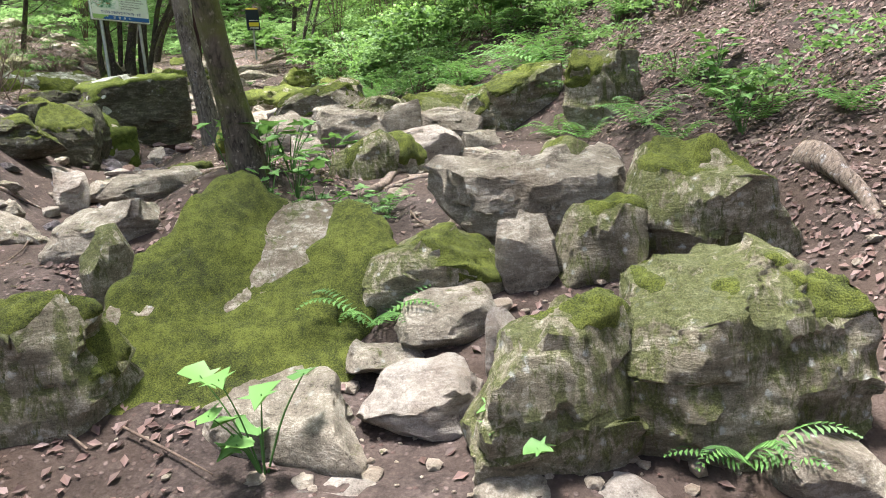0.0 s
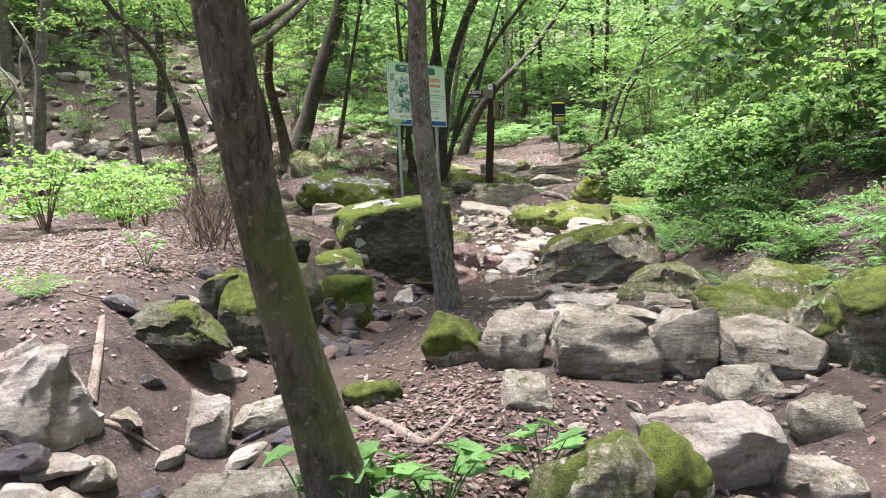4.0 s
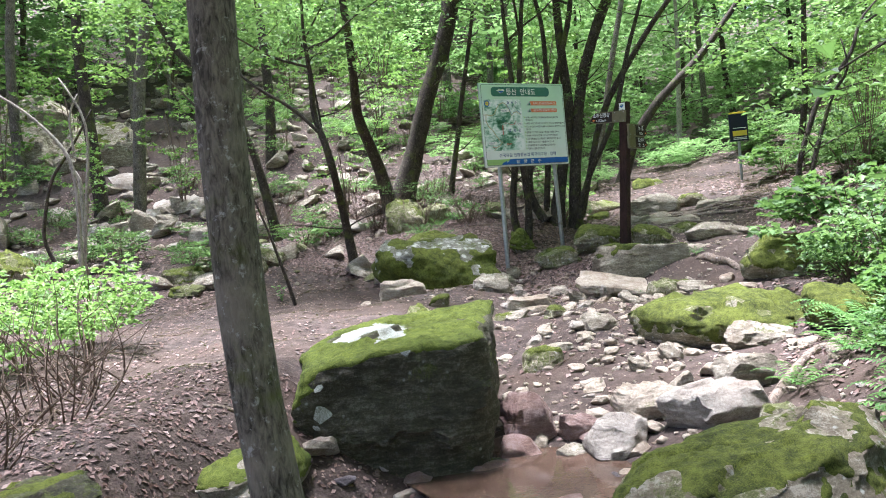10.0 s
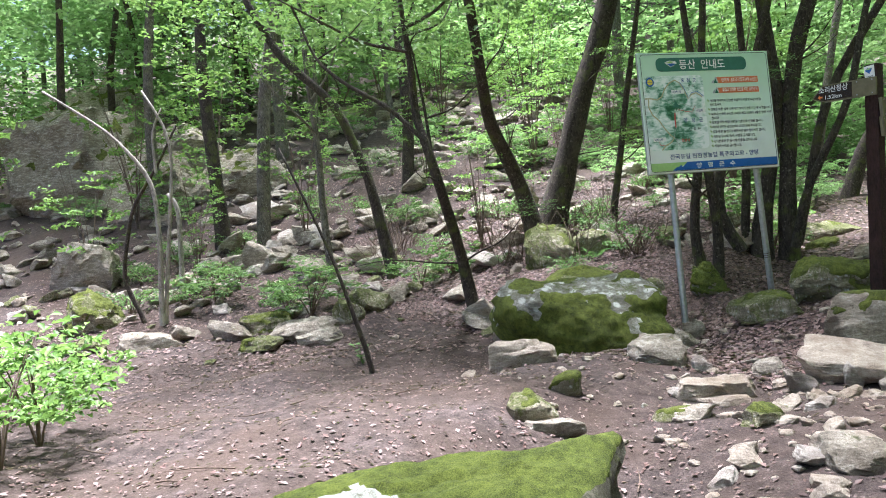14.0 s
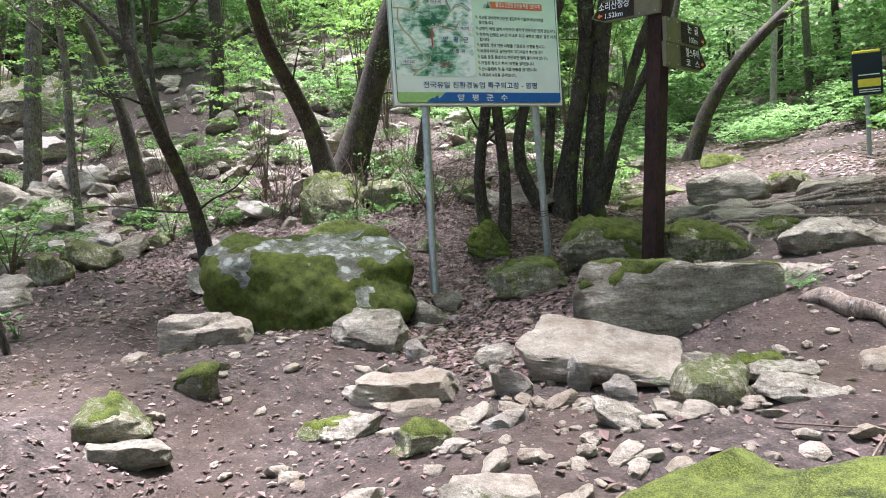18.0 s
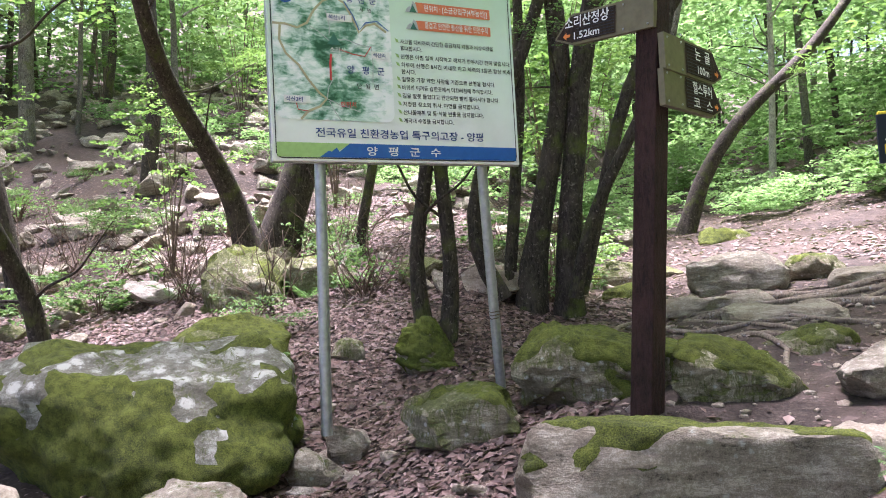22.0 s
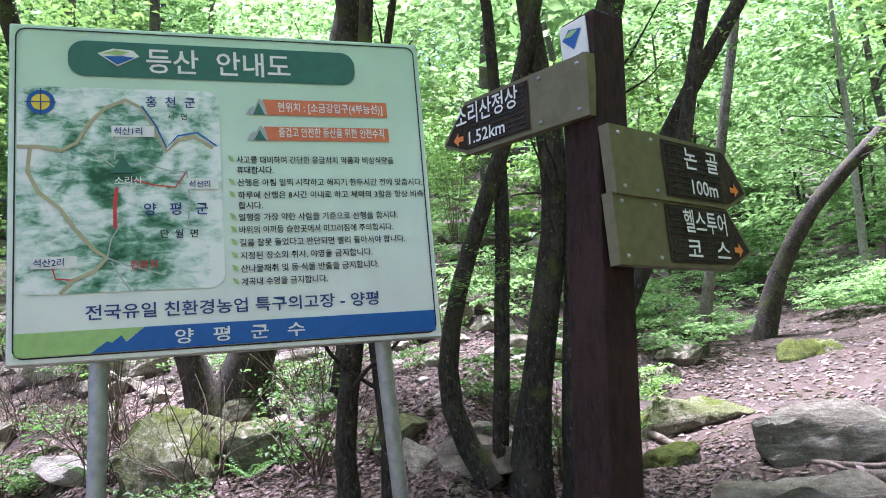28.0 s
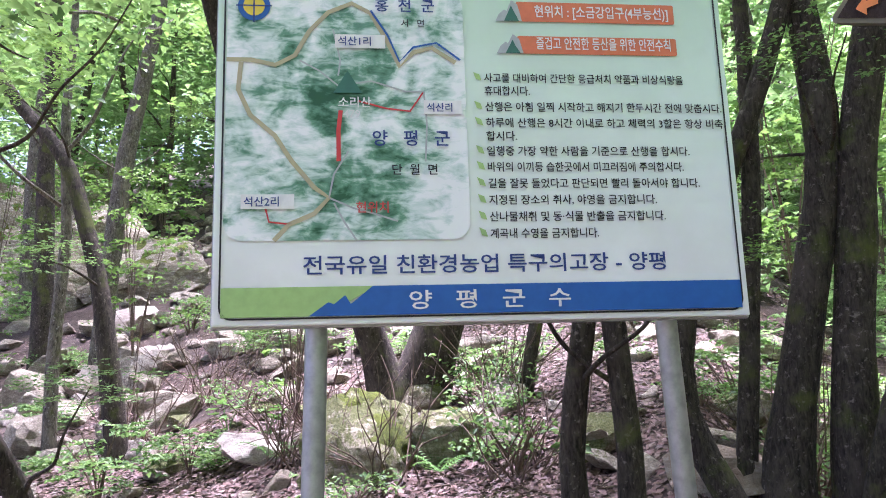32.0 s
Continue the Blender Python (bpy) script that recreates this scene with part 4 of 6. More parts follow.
tagged(ground, "brown forest floor of bare earth and fallen leaves", "ground", kind="structure")


def surface(x, y):
    """The built ground's height, between its grid points."""
    i, j = int(np.clip(np.searchsorted(gx, x) - 1, 0, nx - 2)), int(np.clip(np.searchsorted(gy, y) - 1, 0, ny - 2))
    a, b = (x - gx[i]) / (gx[i + 1] - gx[i]), (y - gy[j]) / (gy[j + 1] - gy[j])
    return float((1 - a) * (1 - b) * GZ[j, i] + a * (1 - b) * GZ[j, i + 1] + (1 - a) * b * GZ[j + 1, i] + a * b * GZ[j + 1, i + 1])


def surface_many(x, y):
    i, j = np.clip(np.searchsorted(gx, x) - 1, 0, nx - 2), np.clip(np.searchsorted(gy, y) - 1, 0, ny - 2)
    a, b = (x - gx[i]) / (gx[i + 1] - gx[i]), (y - gy[j]) / (gy[j + 1] - gy[j])
    return (1 - a) * (1 - b) * GZ[j, i] + a * (1 - b) * GZ[j, i + 1] + (1 - a) * b * GZ[j + 1, i] + a * b * GZ[j + 1, i + 1]


# ---- the stream ----
def water_material():
    mat, tree, shader = material("muddy_water", 0.06)
    n = noise_at(tree, 14.0, 3.0)
    tree.links.new(ramp(tree, noise_at(tree, 3.0, 3.0), (0.35, (0.045, 0.027, 0.018)), (0.65, (0.10, 0.066, 0.048))), shader.inputs["Base Color"])
    shader.inputs["Specular IOR Level"].default_value = 0.5
    bumped(tree, shader, n, 0.12, 0.01)
    return mat


def pool(x, y, z, rx, ry, rz, seed):
    bm = bmesh.new()
    ring = [bm.verts.new((rx * math.cos(a) * (1 + 0.3 * noise.noise(Vector((math.cos(a) * 1.5, math.sin(a) * 1.5, seed)))), ry * math.sin(a) * (1 + 0.3 * noise.noise(Vector((math.cos(a) * 1.5, math.sin(a) * 1.5, seed + 9)))), 0)) for a in np.linspace(0, 2 * math.pi, 40, endpoint=False)]
    low = [bm.verts.new((v.co.x * 0.9, v.co.y * 0.9, -0.15)) for v in ring]
    bm.faces.new(ring)
    for k in range(40):
        bm.faces.new((ring[k], low[k], low[(k + 1) % 40], ring[(k + 1) % 40]))
    me = bpy.data.meshes.new("water")
    bm.to_mesh(me)
    bm.free()
    me.materials.append(WATER)
    ob = new("water", me)
    ob.matrix_basis = pose(x, y, z, 0, 0, rz)
    return tagged(ob, "shallow muddy brown stream water among stones", "water", kind="structure")


WATER = water_material()
pool(-2.75, 10.6, 1.335, 1.0, 0.6, 15, 1)
pool(-2.25, 5.6, 0.66, 0.5, 1.4, 12, 4)


# ---- trees ----
def crown_mesh(seed, box, n, layer, count, size, lobes=False):
    rng = np.random.default_rng(seed)
    v, f = sprays(rng, n, box, layer, count, size, lobes=lobes)
    me = bpy.data.meshes.new("crown")
    fill(me, v, f)
    return me


def with_material(me, mat):
    twin = me.copy()
    twin.materials.append(mat)
    return twin


CROWN_SHAPES = [crown_mesh(40 + k, (1.5, 1.5, 0.9), 28, 0.42, 26, 0.105) for k in range(5)]
CROWNS = {"green": [with_material(m, LEAF) for m in CROWN_SHAPES], "light": [with_material(m, LEAF_LIGHT) for m in CROWN_SHAPES]}
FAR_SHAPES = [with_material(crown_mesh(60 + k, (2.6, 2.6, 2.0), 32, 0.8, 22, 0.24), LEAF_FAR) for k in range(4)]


def crown(parent, me, x, y, z, sx, sy, sz, turn):
    ob = new("crown", me)
    ob.parent = parent
    ob.matrix_basis = Matrix.LocRotScale((x, y, z), Euler((0, 0, turn)), (sx, sy, sz))
    return ob


def limb_from(rng, p, way, length, r, seed):
    """A crooked side branch from p."""
    pts, q, d = [p], np.array(p, float), np.array(way, float)
    for _ in range(4):
        d = d + rng.normal(0, 0.22, 3) + (0, 0, 0.10)
        d /= np.linalg.norm(d)
        q = q + d * length / 4
        pts.append(q.copy())
    return tube(pts, np.linspace(r, r * 0.25, 5), 6, 0.05, seed), pts


TREE_NO = [0]
GROWN = []


def tree(bark, label, stems, grow, boughs):
    """A tree from its stems (x, y, z, radius from the foot up), grown on past their last point, with boughs and crowns."""
    TREE_NO[0] += 1
    seed = TREE_NO[0]
    rng = np.random.default_rng(900 + seed)
    x0, y0 = stems[0][0][:2]
    z0 = surface(x0, y0)
    root = thing("tree", x0, y0, z0, label, "tree", "forest trees")
    at = np.array([x0, y0, z0])
    for k, stem in enumerate(stems):
        pts = [np.array(p[:3]) - at for p in stem]
        rad = [p[3] for p in stem]
        foot = abs(np.hypot(*(pts[0][:2]))) < 0.6
        if foot and k < 2:
            pts[0][2] = min(pts[0][2], 0.0)
            pts = [pts[0] - np.array([0, 0, 0.18])] + pts
            rad = [rad[0] * 1.45] + [rad[0] * 1.15] + rad[1:]
        if grow:
            way = pts[-1] - pts[-2]
            way = way / np.linalg.norm(way) + (0, 0, 0.5)
            way /= np.linalg.norm(way)
            for s in (0.5, 1.0):
                pts.append(pts[-1] + way * grow * 0.5 + rng.normal(0, 0.12, 3))
                rad.append(rad[-1] * 0.62)
        v, f = tube(pts, rad, 14 if rad[0] > 0.08 else 8, 0.07, seed * 3 + k)
        link_mesh("trunk" if k == 0 else "stem", v, f, bark, root)
        top, low = pts[-1], pts[max(0, len(pts) - 4)]
        for b in range(boughs):
            s = rng.uniform(0.35, 1.0)
            p = low + (top - low) * s
            a = rng.uniform(0, 2 * math.pi)
            (v, f), line = limb_from(rng, p, (math.cos(a), math.sin(a), 0.35), rng.uniform(1.4, 2.6), rad[-1] * 0.6 + 0.012, seed + b)
            link_mesh("limb", v, f, bark, root)
            e = line[-1]
            if grow > 1:
                sc = rng.uniform(0.8, 1.25)
                crown(root, CROWNS["light" if rng.random() < 0.35 else "green"][int(rng.integers(5))], e[0], e[1], e[2] + 0.1, sc, sc, sc * 0.8, rng.uniform(0, 6.28))
        if grow and k < 3:
            for b in range(3):
                p = pts[1] + (pts[-1] - pts[1]) * rng.uniform(0.12, 0.55)
                near = min(range(len(pts)), key=lambda i: abs(pts[i][2] - p[2]))
                a = rng.uniform(0, 2 * math.pi)
                (v, f), line = limb_from(rng, pts[near], (math.cos(a), math.sin(a), 0.3), rng.uniform(0.6, 1.4), 0.014, seed * 5 + b)
                link_mesh("limb", v, f, bark, root)
                if b:
                    e, sc = line[-1], rng.uniform(0.22, 0.4)
                    crown(root, CROWNS["light" if b == 1 else "green"][int(rng.integers(5))], e[0], e[1], e[2], sc, sc, sc * 0.5, rng.uniform(0, 6.28))
        if grow:
            sc = rng.uniform(0.9, 1.4)
            crown(root, CROWNS["green"][int(rng.integers(5))], top[0], top[1], top[2], sc, sc, sc, rng.uniform(0, 6.28))
    GROWN.append(root)
    return root


tree(BARK_MOSS, "leaning tree with mossy grey-brown bark beside the trail", [[(-0.59, 4.57, 1.33, 0.087), (-0.61, 4.49, 1.63, 0.074), (-0.63, 4.42, 1.86, 0.065), (-0.65, 4.34, 2.15, 0.062), (-0.64, 4.28, 2.37, 0.059), (-0.61, 4.22, 2.58, 0.058)]], 4.5, 3)
# Boughs raised to seven so that unseen crowns shade the clearing.
tree(BARK, "slender upright grey-barked tree with a mossy foot", [[(-2.06, 8.25, 1.31, 0.111), (-2.11, 8.22, 1.75, 0.086), (-2.19, 8.18, 2.43, 0.08), (-2.22, 8.17, 2.86, 0.076), (-2.21, 8.17, 3.67, 0.074), (-2.2, 8.18, 4.03, 0.071)]], 5.5, 7)
tree(BARK_DARK, "forked dark-barked tree on the slope", [[(-10.82, 17.6, 3.42, 0.17), (-10.84, 17.42, 4.04, 0.125), (-10.71, 17.05, 4.6, 0.11), (-10.47, 16.54, 5.09, 0.095), (-10.0, 16.1, 5.6, 0.08), (-9.7, 15.8, 6.3, 0.07), (-9.6, 15.6, 7.2, 0.06)], [(-10.82, 17.78, 3.41, 0.247), (-10.53, 18.14, 4.58, 0.184), (-10.32, 18.4, 5.64, 0.167), (-10.04, 18.73, 6.6, 0.168), (-9.91, 18.9, 7.38, 0.168)]], 3, 4)
tree(BARK_DARK, "crooked thin tree growing beside the mossy boulder", [[(-9.2, 15.0, 2.55, 0.075), (-9.19, 14.88, 3.04, 0.068), (-8.97, 14.6, 3.52, 0.062), (-8.72, 14.29, 3.96, 0.058), (-8.76, 14.2, 4.42, 0.052), (-9.0, 14.25, 4.75, 0.046), (-8.9, 14.2, 5.3, 0.04)], [(-8.76, 14.2, 4.42, 0.03), (-9.1, 13.95, 4.9, 0.027), (-9.5, 13.7, 5.2, 0.022), (-9.9, 13.5, 5.6, 0.017)], [(-8.97, 14.6, 3.52, 0.03), (-9.1, 14.5, 4.2, 0.026), (-9.2, 14.55, 4.8, 0.018)]], 1.5, 2)
tree(BARK_DARK, "thin bent tree reaching over the clearing", [[(-11.81, 15.48, 2.95, 0.091), (-11.97, 15.29, 4.47, 0.076), (-12.23, 14.97, 5.72, 0.069), (-12.76, 14.34, 6.54, 0.061), (-13.06, 13.96, 7.53, 0.058)]], 1.5, 2)
tree(BARK_PALE, "small dead tree with pale bare twigs", [[(-12.94, 12.27, 2.66, 0.034), (-12.89, 12.32, 3.9, 0.035), (-12.91, 12.3, 4.67, 0.031), (-13.28, 11.85, 5.4, 0.021), (-13.89, 11.11, 6.11, 0.017)], [(-12.98, 12.32, 4.68, 0.028), (-12.76, 12.59, 5.25, 0.021), (-13.03, 12.27, 5.97, 0.014)], [(-12.95, 12.36, 4.76, 0.021), (-12.96, 12.34, 5.36, 0.017), (-12.85, 12.48, 5.69, 0.01)]], 0, 0)
tree(BARK_PALE, "short pale broken stem standing among the stones", [[(-14.3, 12.97, 3.01, 0.039), (-14.27, 13.01, 4.54, 0.035), (-14.37, 12.88, 4.65, 0.027)]], 0, 0)
tree(BARK_DARK, "thin dark sapling with a curved stem", [[(-13.19, 12.12, 2.7, 0.031), (-13.39, 11.88, 3.28, 0.031), (-13.25, 12.05, 4.29, 0.028), (-12.98, 12.38, 4.85, 0.021), (-12.76, 12.64, 5.42, 0.014)]], 0, 0)
tree(BARK_DARK, "leafless sapling stick leaning over bare earth", [[(-8.16, 12.96, 2.08, 0.024), (-8.37, 12.7, 3.29, 0.015), (-8.62, 12.39, 4.29, 0.01)]], 0, 0)
tree(BARK_DARK, "pair of slim dark stems growing from one foot", [[(-7.42, 17.12, 2.62, 0.07), (-7.52, 17.04, 3.1, 0.058), (-7.46, 17.1, 3.5, 0.055), (-7.39, 17.16, 3.88, 0.055)], [(-7.35, 17.2, 2.62, 0.066), (-7.26, 17.27, 3.05, 0.057), (-7.31, 17.23, 3.5, 0.055), (-7.32, 17.22, 3.9, 0.053)]], 5, 2)
tree(BARK_DARK, "clump of several dark stems rising from one base", [[(-7.51, 18.39, 2.88, 0.132), (-7.38, 18.49, 3.62, 0.095), (-7.18, 18.65, 4.68, 0.091), (-7.25, 18.6, 6.3, 0.073), (-7.23, 18.61, 7.37, 0.066)], [(-7.24, 18.6, 2.85, 0.11), (-7.17, 18.66, 3.81, 0.099), (-7.02, 18.78, 5.2, 0.095), (-6.65, 19.07, 6.45, 0.095), (-6.26, 19.37, 7.28, 0.08)], [(-7.14, 18.68, 2.86, 0.051), (-6.75, 18.99, 4.74, 0.058), (-5.9, 19.66, 6.27, 0.047), (-5.25, 20.17, 7.18, 0.04)], [(-7.64, 18.29, 2.91, 0.059), (-7.48, 18.42, 4.71, 0.051), (-7.45, 18.44, 6.53, 0.037), (-7.69, 18.25, 7.42, 0.033)], [(-7.62, 18.2, 2.85, 0.085), (-7.86, 18.02, 3.35, 0.07), (-7.72, 18.12, 4.1, 0.06), (-7.3, 18.4, 5.2, 0.055), (-7.0, 18.7, 6.6, 0.045)], [(-7.05, 18.45, 2.84, 0.06), (-6.9, 18.5, 3.5, 0.05), (-6.35, 18.75, 4.5, 0.045), (-6.15, 18.95, 5.6, 0.038)]], 2.5, 3)
tree(BARK_DARK, "dark tree leaning far over the trail", [[(-10.28, 26.31, 3.98, 0.162), (-9.94, 26.64, 4.88, 0.142), (-9.49, 27.06, 5.77, 0.128), (-8.97, 27.55, 6.42, 0.113), (-8.41, 28.08, 7.07, 0.104)]], 4, 3)
tree(BARK, "straight thin grey tree beside the upper trail", [[(-9.88, 23.92, 3.37, 0.093), (-9.68, 24.17, 4.53, 0.076), (-9.4, 24.53, 6.51, 0.072), (-9.05, 24.97, 8.61, 0.068)]], 5, 2)
tree(BARK_PALE, "tall pale-barked tree in the upper valley", [[(-10.57, 31.11, 4.48, 0.088), (-10.47, 31.2, 6.39, 0.076), (-10.4, 31.27, 8.08, 0.07)]], 5, 2)
tree(BARK_DARK, "thin double-stemmed sapling on the bank", [[(-3.2, 17.62, 2.54, 0.042), (-3.16, 17.65, 3.29, 0.039), (-2.9, 17.89, 4.2, 0.033), (-2.49, 18.26, 4.78, 0.027)], [(-3.15, 17.57, 2.54, 0.036), (-2.94, 17.75, 3.48, 0.03), (-2.71, 17.96, 4.31, 0.024)]], 0.8, 1)
tree(BARK, "slim grey tree on the green bank", [[(0.72, 21.03, 3.62, 0.056), (0.9, 21.12, 5.29, 0.056), (0.93, 21.13, 6.42, 0.051)], [(0.73, 21.22, 3.9, 0.043), (0.17, 20.94, 4.9, 0.043), (-0.59, 20.56, 5.73, 0.033)]], 4, 2)
tree(BARK, "grey tree on the rocky hillside", [[(-22.11, 18.31, 6.74, 0.158), (-22.08, 18.34, 9.45, 0.157), (-21.92, 18.46, 11.18, 0.157)]], 4, 2)
tree(BARK_DARK, "dark tree on the rocky hillside", [[(-17.21, 14.73, 4.89, 0.149), (-17.33, 14.59, 7.28, 0.119), (-17.3, 14.63, 9.12, 0.1)]], 5, 2)
tree(BARK, "leaning grey tree on the rocky hillside", [[(-16.95, 15.45, 4.98, 0.131), (-16.77, 15.66, 6.87, 0.131), (-16.58, 15.89, 8.34, 0.121), (-16.47, 16.03, 9.07, 0.111)]], 5, 2)
tree(BARK_DARK, "thin dark tree high on the slope", [[(-39.38, 30.99, 13.82, 0.188), (-38.91, 31.56, 16.9, 0.189), (-38.6, 31.94, 18.85, 0.175)]], 4, 2)
tree(BARK_DARK, "slim tree on the slope behind the map board", [[(-10.0, 18.42, 3.44, 0.055), (-9.86, 18.6, 4.39, 0.055), (-9.74, 18.74, 5.34, 0.048), (-9.54, 18.98, 6.68, 0.04)]], 3, 2)



def shade_limb(root, start, end, seed):
    """A long bough added unseen over the trail to shade it, with three crowns."""
    rng = np.random.default_rng(seed)
    a, b = np.array(start) - root.location, np.array(end) - root.location
    v, f = tube([a, a * 0.6 + b * 0.4 + (0, 0, 0.5), a * 0.25 + b * 0.75 + (0, 0, 0.4), b], (0.055, 0.042, 0.028, 0.012), 7, 0.06, seed)
    link_mesh("limb", v, f, BARK, root)
    for s in (0.5, 0.78, 1.0):
        p, sc = a + (b - a) * s, rng.uniform(0.95, 1.25)
        crown(root, CROWNS["green"][int(rng.integers(5))], p[0], p[1], p[2] + 0.2, sc, sc, sc * 0.7, rng.uniform(0, 6.28))


# Added above the view to keep sun off the clearing, start and trail.
for k, end in enumerate(((-4.6, 12.3, 9.0), (-5.6, 9.8, 9.0), (-1.2, 11.8, 9.2), (-3.6, 10.6, 9.6))):
    shade_limb(GROWN[1], (-2.2, 8.2, 6.6), end, 700 + k)
for k, end in enumerate(((2.4, 5.4, 7.2), (1.6, 7.6, 7.4), (-2.6, 5.0, 7.2))):
    shade_limb(GROWN[0], (-0.75, 4.4, 4.9), end, 710 + k)

for k, end in enumerate(((-3.6, 15.2, 9.6), (-5.6, 13.8, 9.6))):
    shade_limb(GROWN[10], (-7.0, 18.4, 7.0), end, 720 + k)

# ---- woods further off ----
def wood_template(seed, height, r):
    rng = np.random.default_rng(seed)
    lean = rng.normal(0, 0.06, 2)
    pts = [np.array([lean[0] * z + rng.normal(0, 0.09), lean[1] * z + rng.normal(0, 0.09), z]) for z in np.linspace(-0.25, height, 7)]
    v, f = tube(pts, np.linspace(r, r * 0.3, 7), 8, 0.06, seed)
    trunk = bpy.data.meshes.new("trunk")
    trunk.from_pydata(v, [], f)
    trunk.polygons.foreach_set("use_smooth", [True] * len(trunk.polygons))
    trunk.materials.append((BARK, BARK_DARK)[seed % 2])
    limbs, ends = [], []
    for k in range(5):
        s = rng.uniform(0.3, 0.95)
        a = rng.uniform(0, 2 * math.pi)
        p = pts[0] + (pts[-1] - pts[0]) * s
        piece, line = limb_from(rng, p, (math.cos(a), math.sin(a), 0.5), rng.uniform(1.2, 2.6), r * 0.35, k)
        limbs.append(piece)
        ends.append(line[-1])
    v, f = join(*limbs)
    boughs = bpy.data.meshes.new("limbs")
    boughs.from_pydata(v, [], f)
    boughs.materials.append(trunk.materials[0])
    return trunk, boughs, ends, pts[-1]


WOODS = [wood_template(300 + k, 7.0 + 0.7 * k, 0.07 + 0.014 * k) for k in range(7)]


def wood_tree(x, y, rng, far):
    z = surface(x, y)
    root = thing("tree", x, y, z, "thin forest tree with a light green leafy crown", "tree", "background trees", rng.uniform(0, 360))
    trunk, boughs, ends, top = WOODS[int(rng.integers(7))]
    for name, me in (("trunk", trunk), ("branchwork", boughs)):
        ob = new(name, me)
        ob.parent = root
        if name == "branchwork":
            ob["kind"] = "stuff"
    # Far crowns take the leaf colour that has sun and haze painted in.
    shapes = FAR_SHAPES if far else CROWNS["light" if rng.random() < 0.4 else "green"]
    for e in (ends[:3] if far else ends) + [top]:
        sc = rng.uniform(0.95, 1.35)
        crown(root, shapes[int(rng.integers(len(shapes)))], e[0], e[1], e[2], sc, sc, sc * 0.75, rng.uniform(0, 6.28))
    return root


def forest():
    rng = np.random.default_rng(77)
    put = []
    for _ in range(6000):
        if len(put) >= 215:
            break
        x, y = rng.uniform(-50, 32), rng.uniform(-6, 66)
        u = x - float(np.interp(y, PATH_Y, PATH_X))
        w = -0.75 * x + 0.66 * y
        if (y < 7 and x > -18) or abs(u) < (0.0 if y > 28 else 2.3 if y > 19 else 3.2) or (x > -12.5 and x < 3.2 and -2 < y < 20) or (u < 0 and w < 18.5 and -9 < y < 22):
            continue
        if u < 0 and y > 18 and x > -13 and y < 24:
            continue
        if min([math.hypot(x - a, y - b) for a, b in put] + [9]) < 1.6:
            continue
        if math.hypot(x + 4, y - 10) > 54 or (len(put) > 150 and math.hypot(x + 4, y - 10) < 24):
            continue
        put.append((x, y))
        wood_tree(x, y, rng, math.hypot(x + 4, y - 12) > 15)


forest()


# ---- shrubs ----
def shrub_mesh(seed, w, h, n, size, mat, lobes=False):
    rng = np.random.default_rng(seed)
    v, f = sprays(rng, n, (w / 2, w / 2, h * 0.42), 0.22, 22, size, lobes=lobes)
    v = np.stack([v[:, 0], v[:, 1], np.maximum(v[:, 2] + h * 0.55, 0.03)], 1)
    me = bpy.data.meshes.new("foliage")
    fill(me, v, f)
    me.materials.append(mat)
    pieces = []
    for k in range(7):
        a = rng.uniform(0, 2 * math.pi)
        e = np.array([math.cos(a) * w * 0.35 * rng.uniform(0.3, 1), math.sin(a) * w * 0.35 * rng.uniform(0.3, 1), h * rng.uniform(0.6, 0.9)])
        pieces.append(tube([(0, 0, -0.06), e * (0.3, 0.3, 0.45) + rng.normal(0, 0.03, 3), e], (0.014, 0.009, 0.004), 5, 0.05, k))
    sv, sf = join(*pieces)
    st = bpy.data.meshes.new("stems")
    st.from_pydata(sv, [], sf)
    st.materials.append(TWIG)
    return me, st


SHRUBS = {
    "bright": [shrub_mesh(500 + k, 1.9, 1.25, 48, 0.10, LEAF_LIGHT) for k in range(3)],
    "green": [shrub_mesh(510 + k, 1.5, 1.1, 34, 0.10, LEAF) for k in range(4)],
    "dark": [shrub_mesh(550 + k, 1.5, 1.0, 40, 0.105, LEAF_DARK, True) for k in range(3)],
    "low": [shrub_mesh(520 + k, 0.8, 0.38, 16, 0.06, LEAF) for k in range(3)],
    "sapling": [shrub_mesh(540 + k, 2.1, 3.3, 40, 0.10, LEAF_LIGHT) for k in range(3)],
    "far": [shrub_mesh(530 + k, 3.0, 2.6, 70, 0.17, LEAF_FAR) for k in range(3)],
}
SHRUB_LABEL = {"bright": "airy shrub with bright yellow-green leaves", "green": "leafy green shrub on the bank", "dark": "dense shrub with broad dark green leaves", "low": "low green undergrowth among the rocks", "sapling": "slender young tree with sprays of light green leaves", "far": "dense green undergrowth of the far woods"}


def shrub(kind, x, y, scale=1.0, turn=0.0, variant=0, up=1.0):
    root = thing("shrub", x, y, surface(x, y), SHRUB_LABEL[kind], "shrub", "undergrowth", math.degrees(turn))
    root.scale = (scale, scale, scale * up)
    for name, me in zip(("foliage", "branchwork"), SHRUBS[kind][variant % len(SHRUBS[kind])]):
        ob = new(name, me)
        ob.parent = root
        ob["kind"] = "stuff"
    return root


shrub("bright", -7.1, 9.8, 0.7, 0.4, 0, 1.1)
shrub("bright", -6.5, 9.0, 0.6, 1.9, 1, 1.15)
shrub("bright", -7.9, 10.1, 0.7, 2.6, 2, 1.1)
shrub("bright", -8.8, 9.6, 0.8, 0.9, 1)
shrub("bright", -7.2, 8.5, 0.8, 4.2, 0)
shrub("bright", -8.7, 20.9, 0.6, 0.2, 1, 0.8)
shrub("bright", -8.2, 19.9, 0.45, 2.2, 2, 0.8)
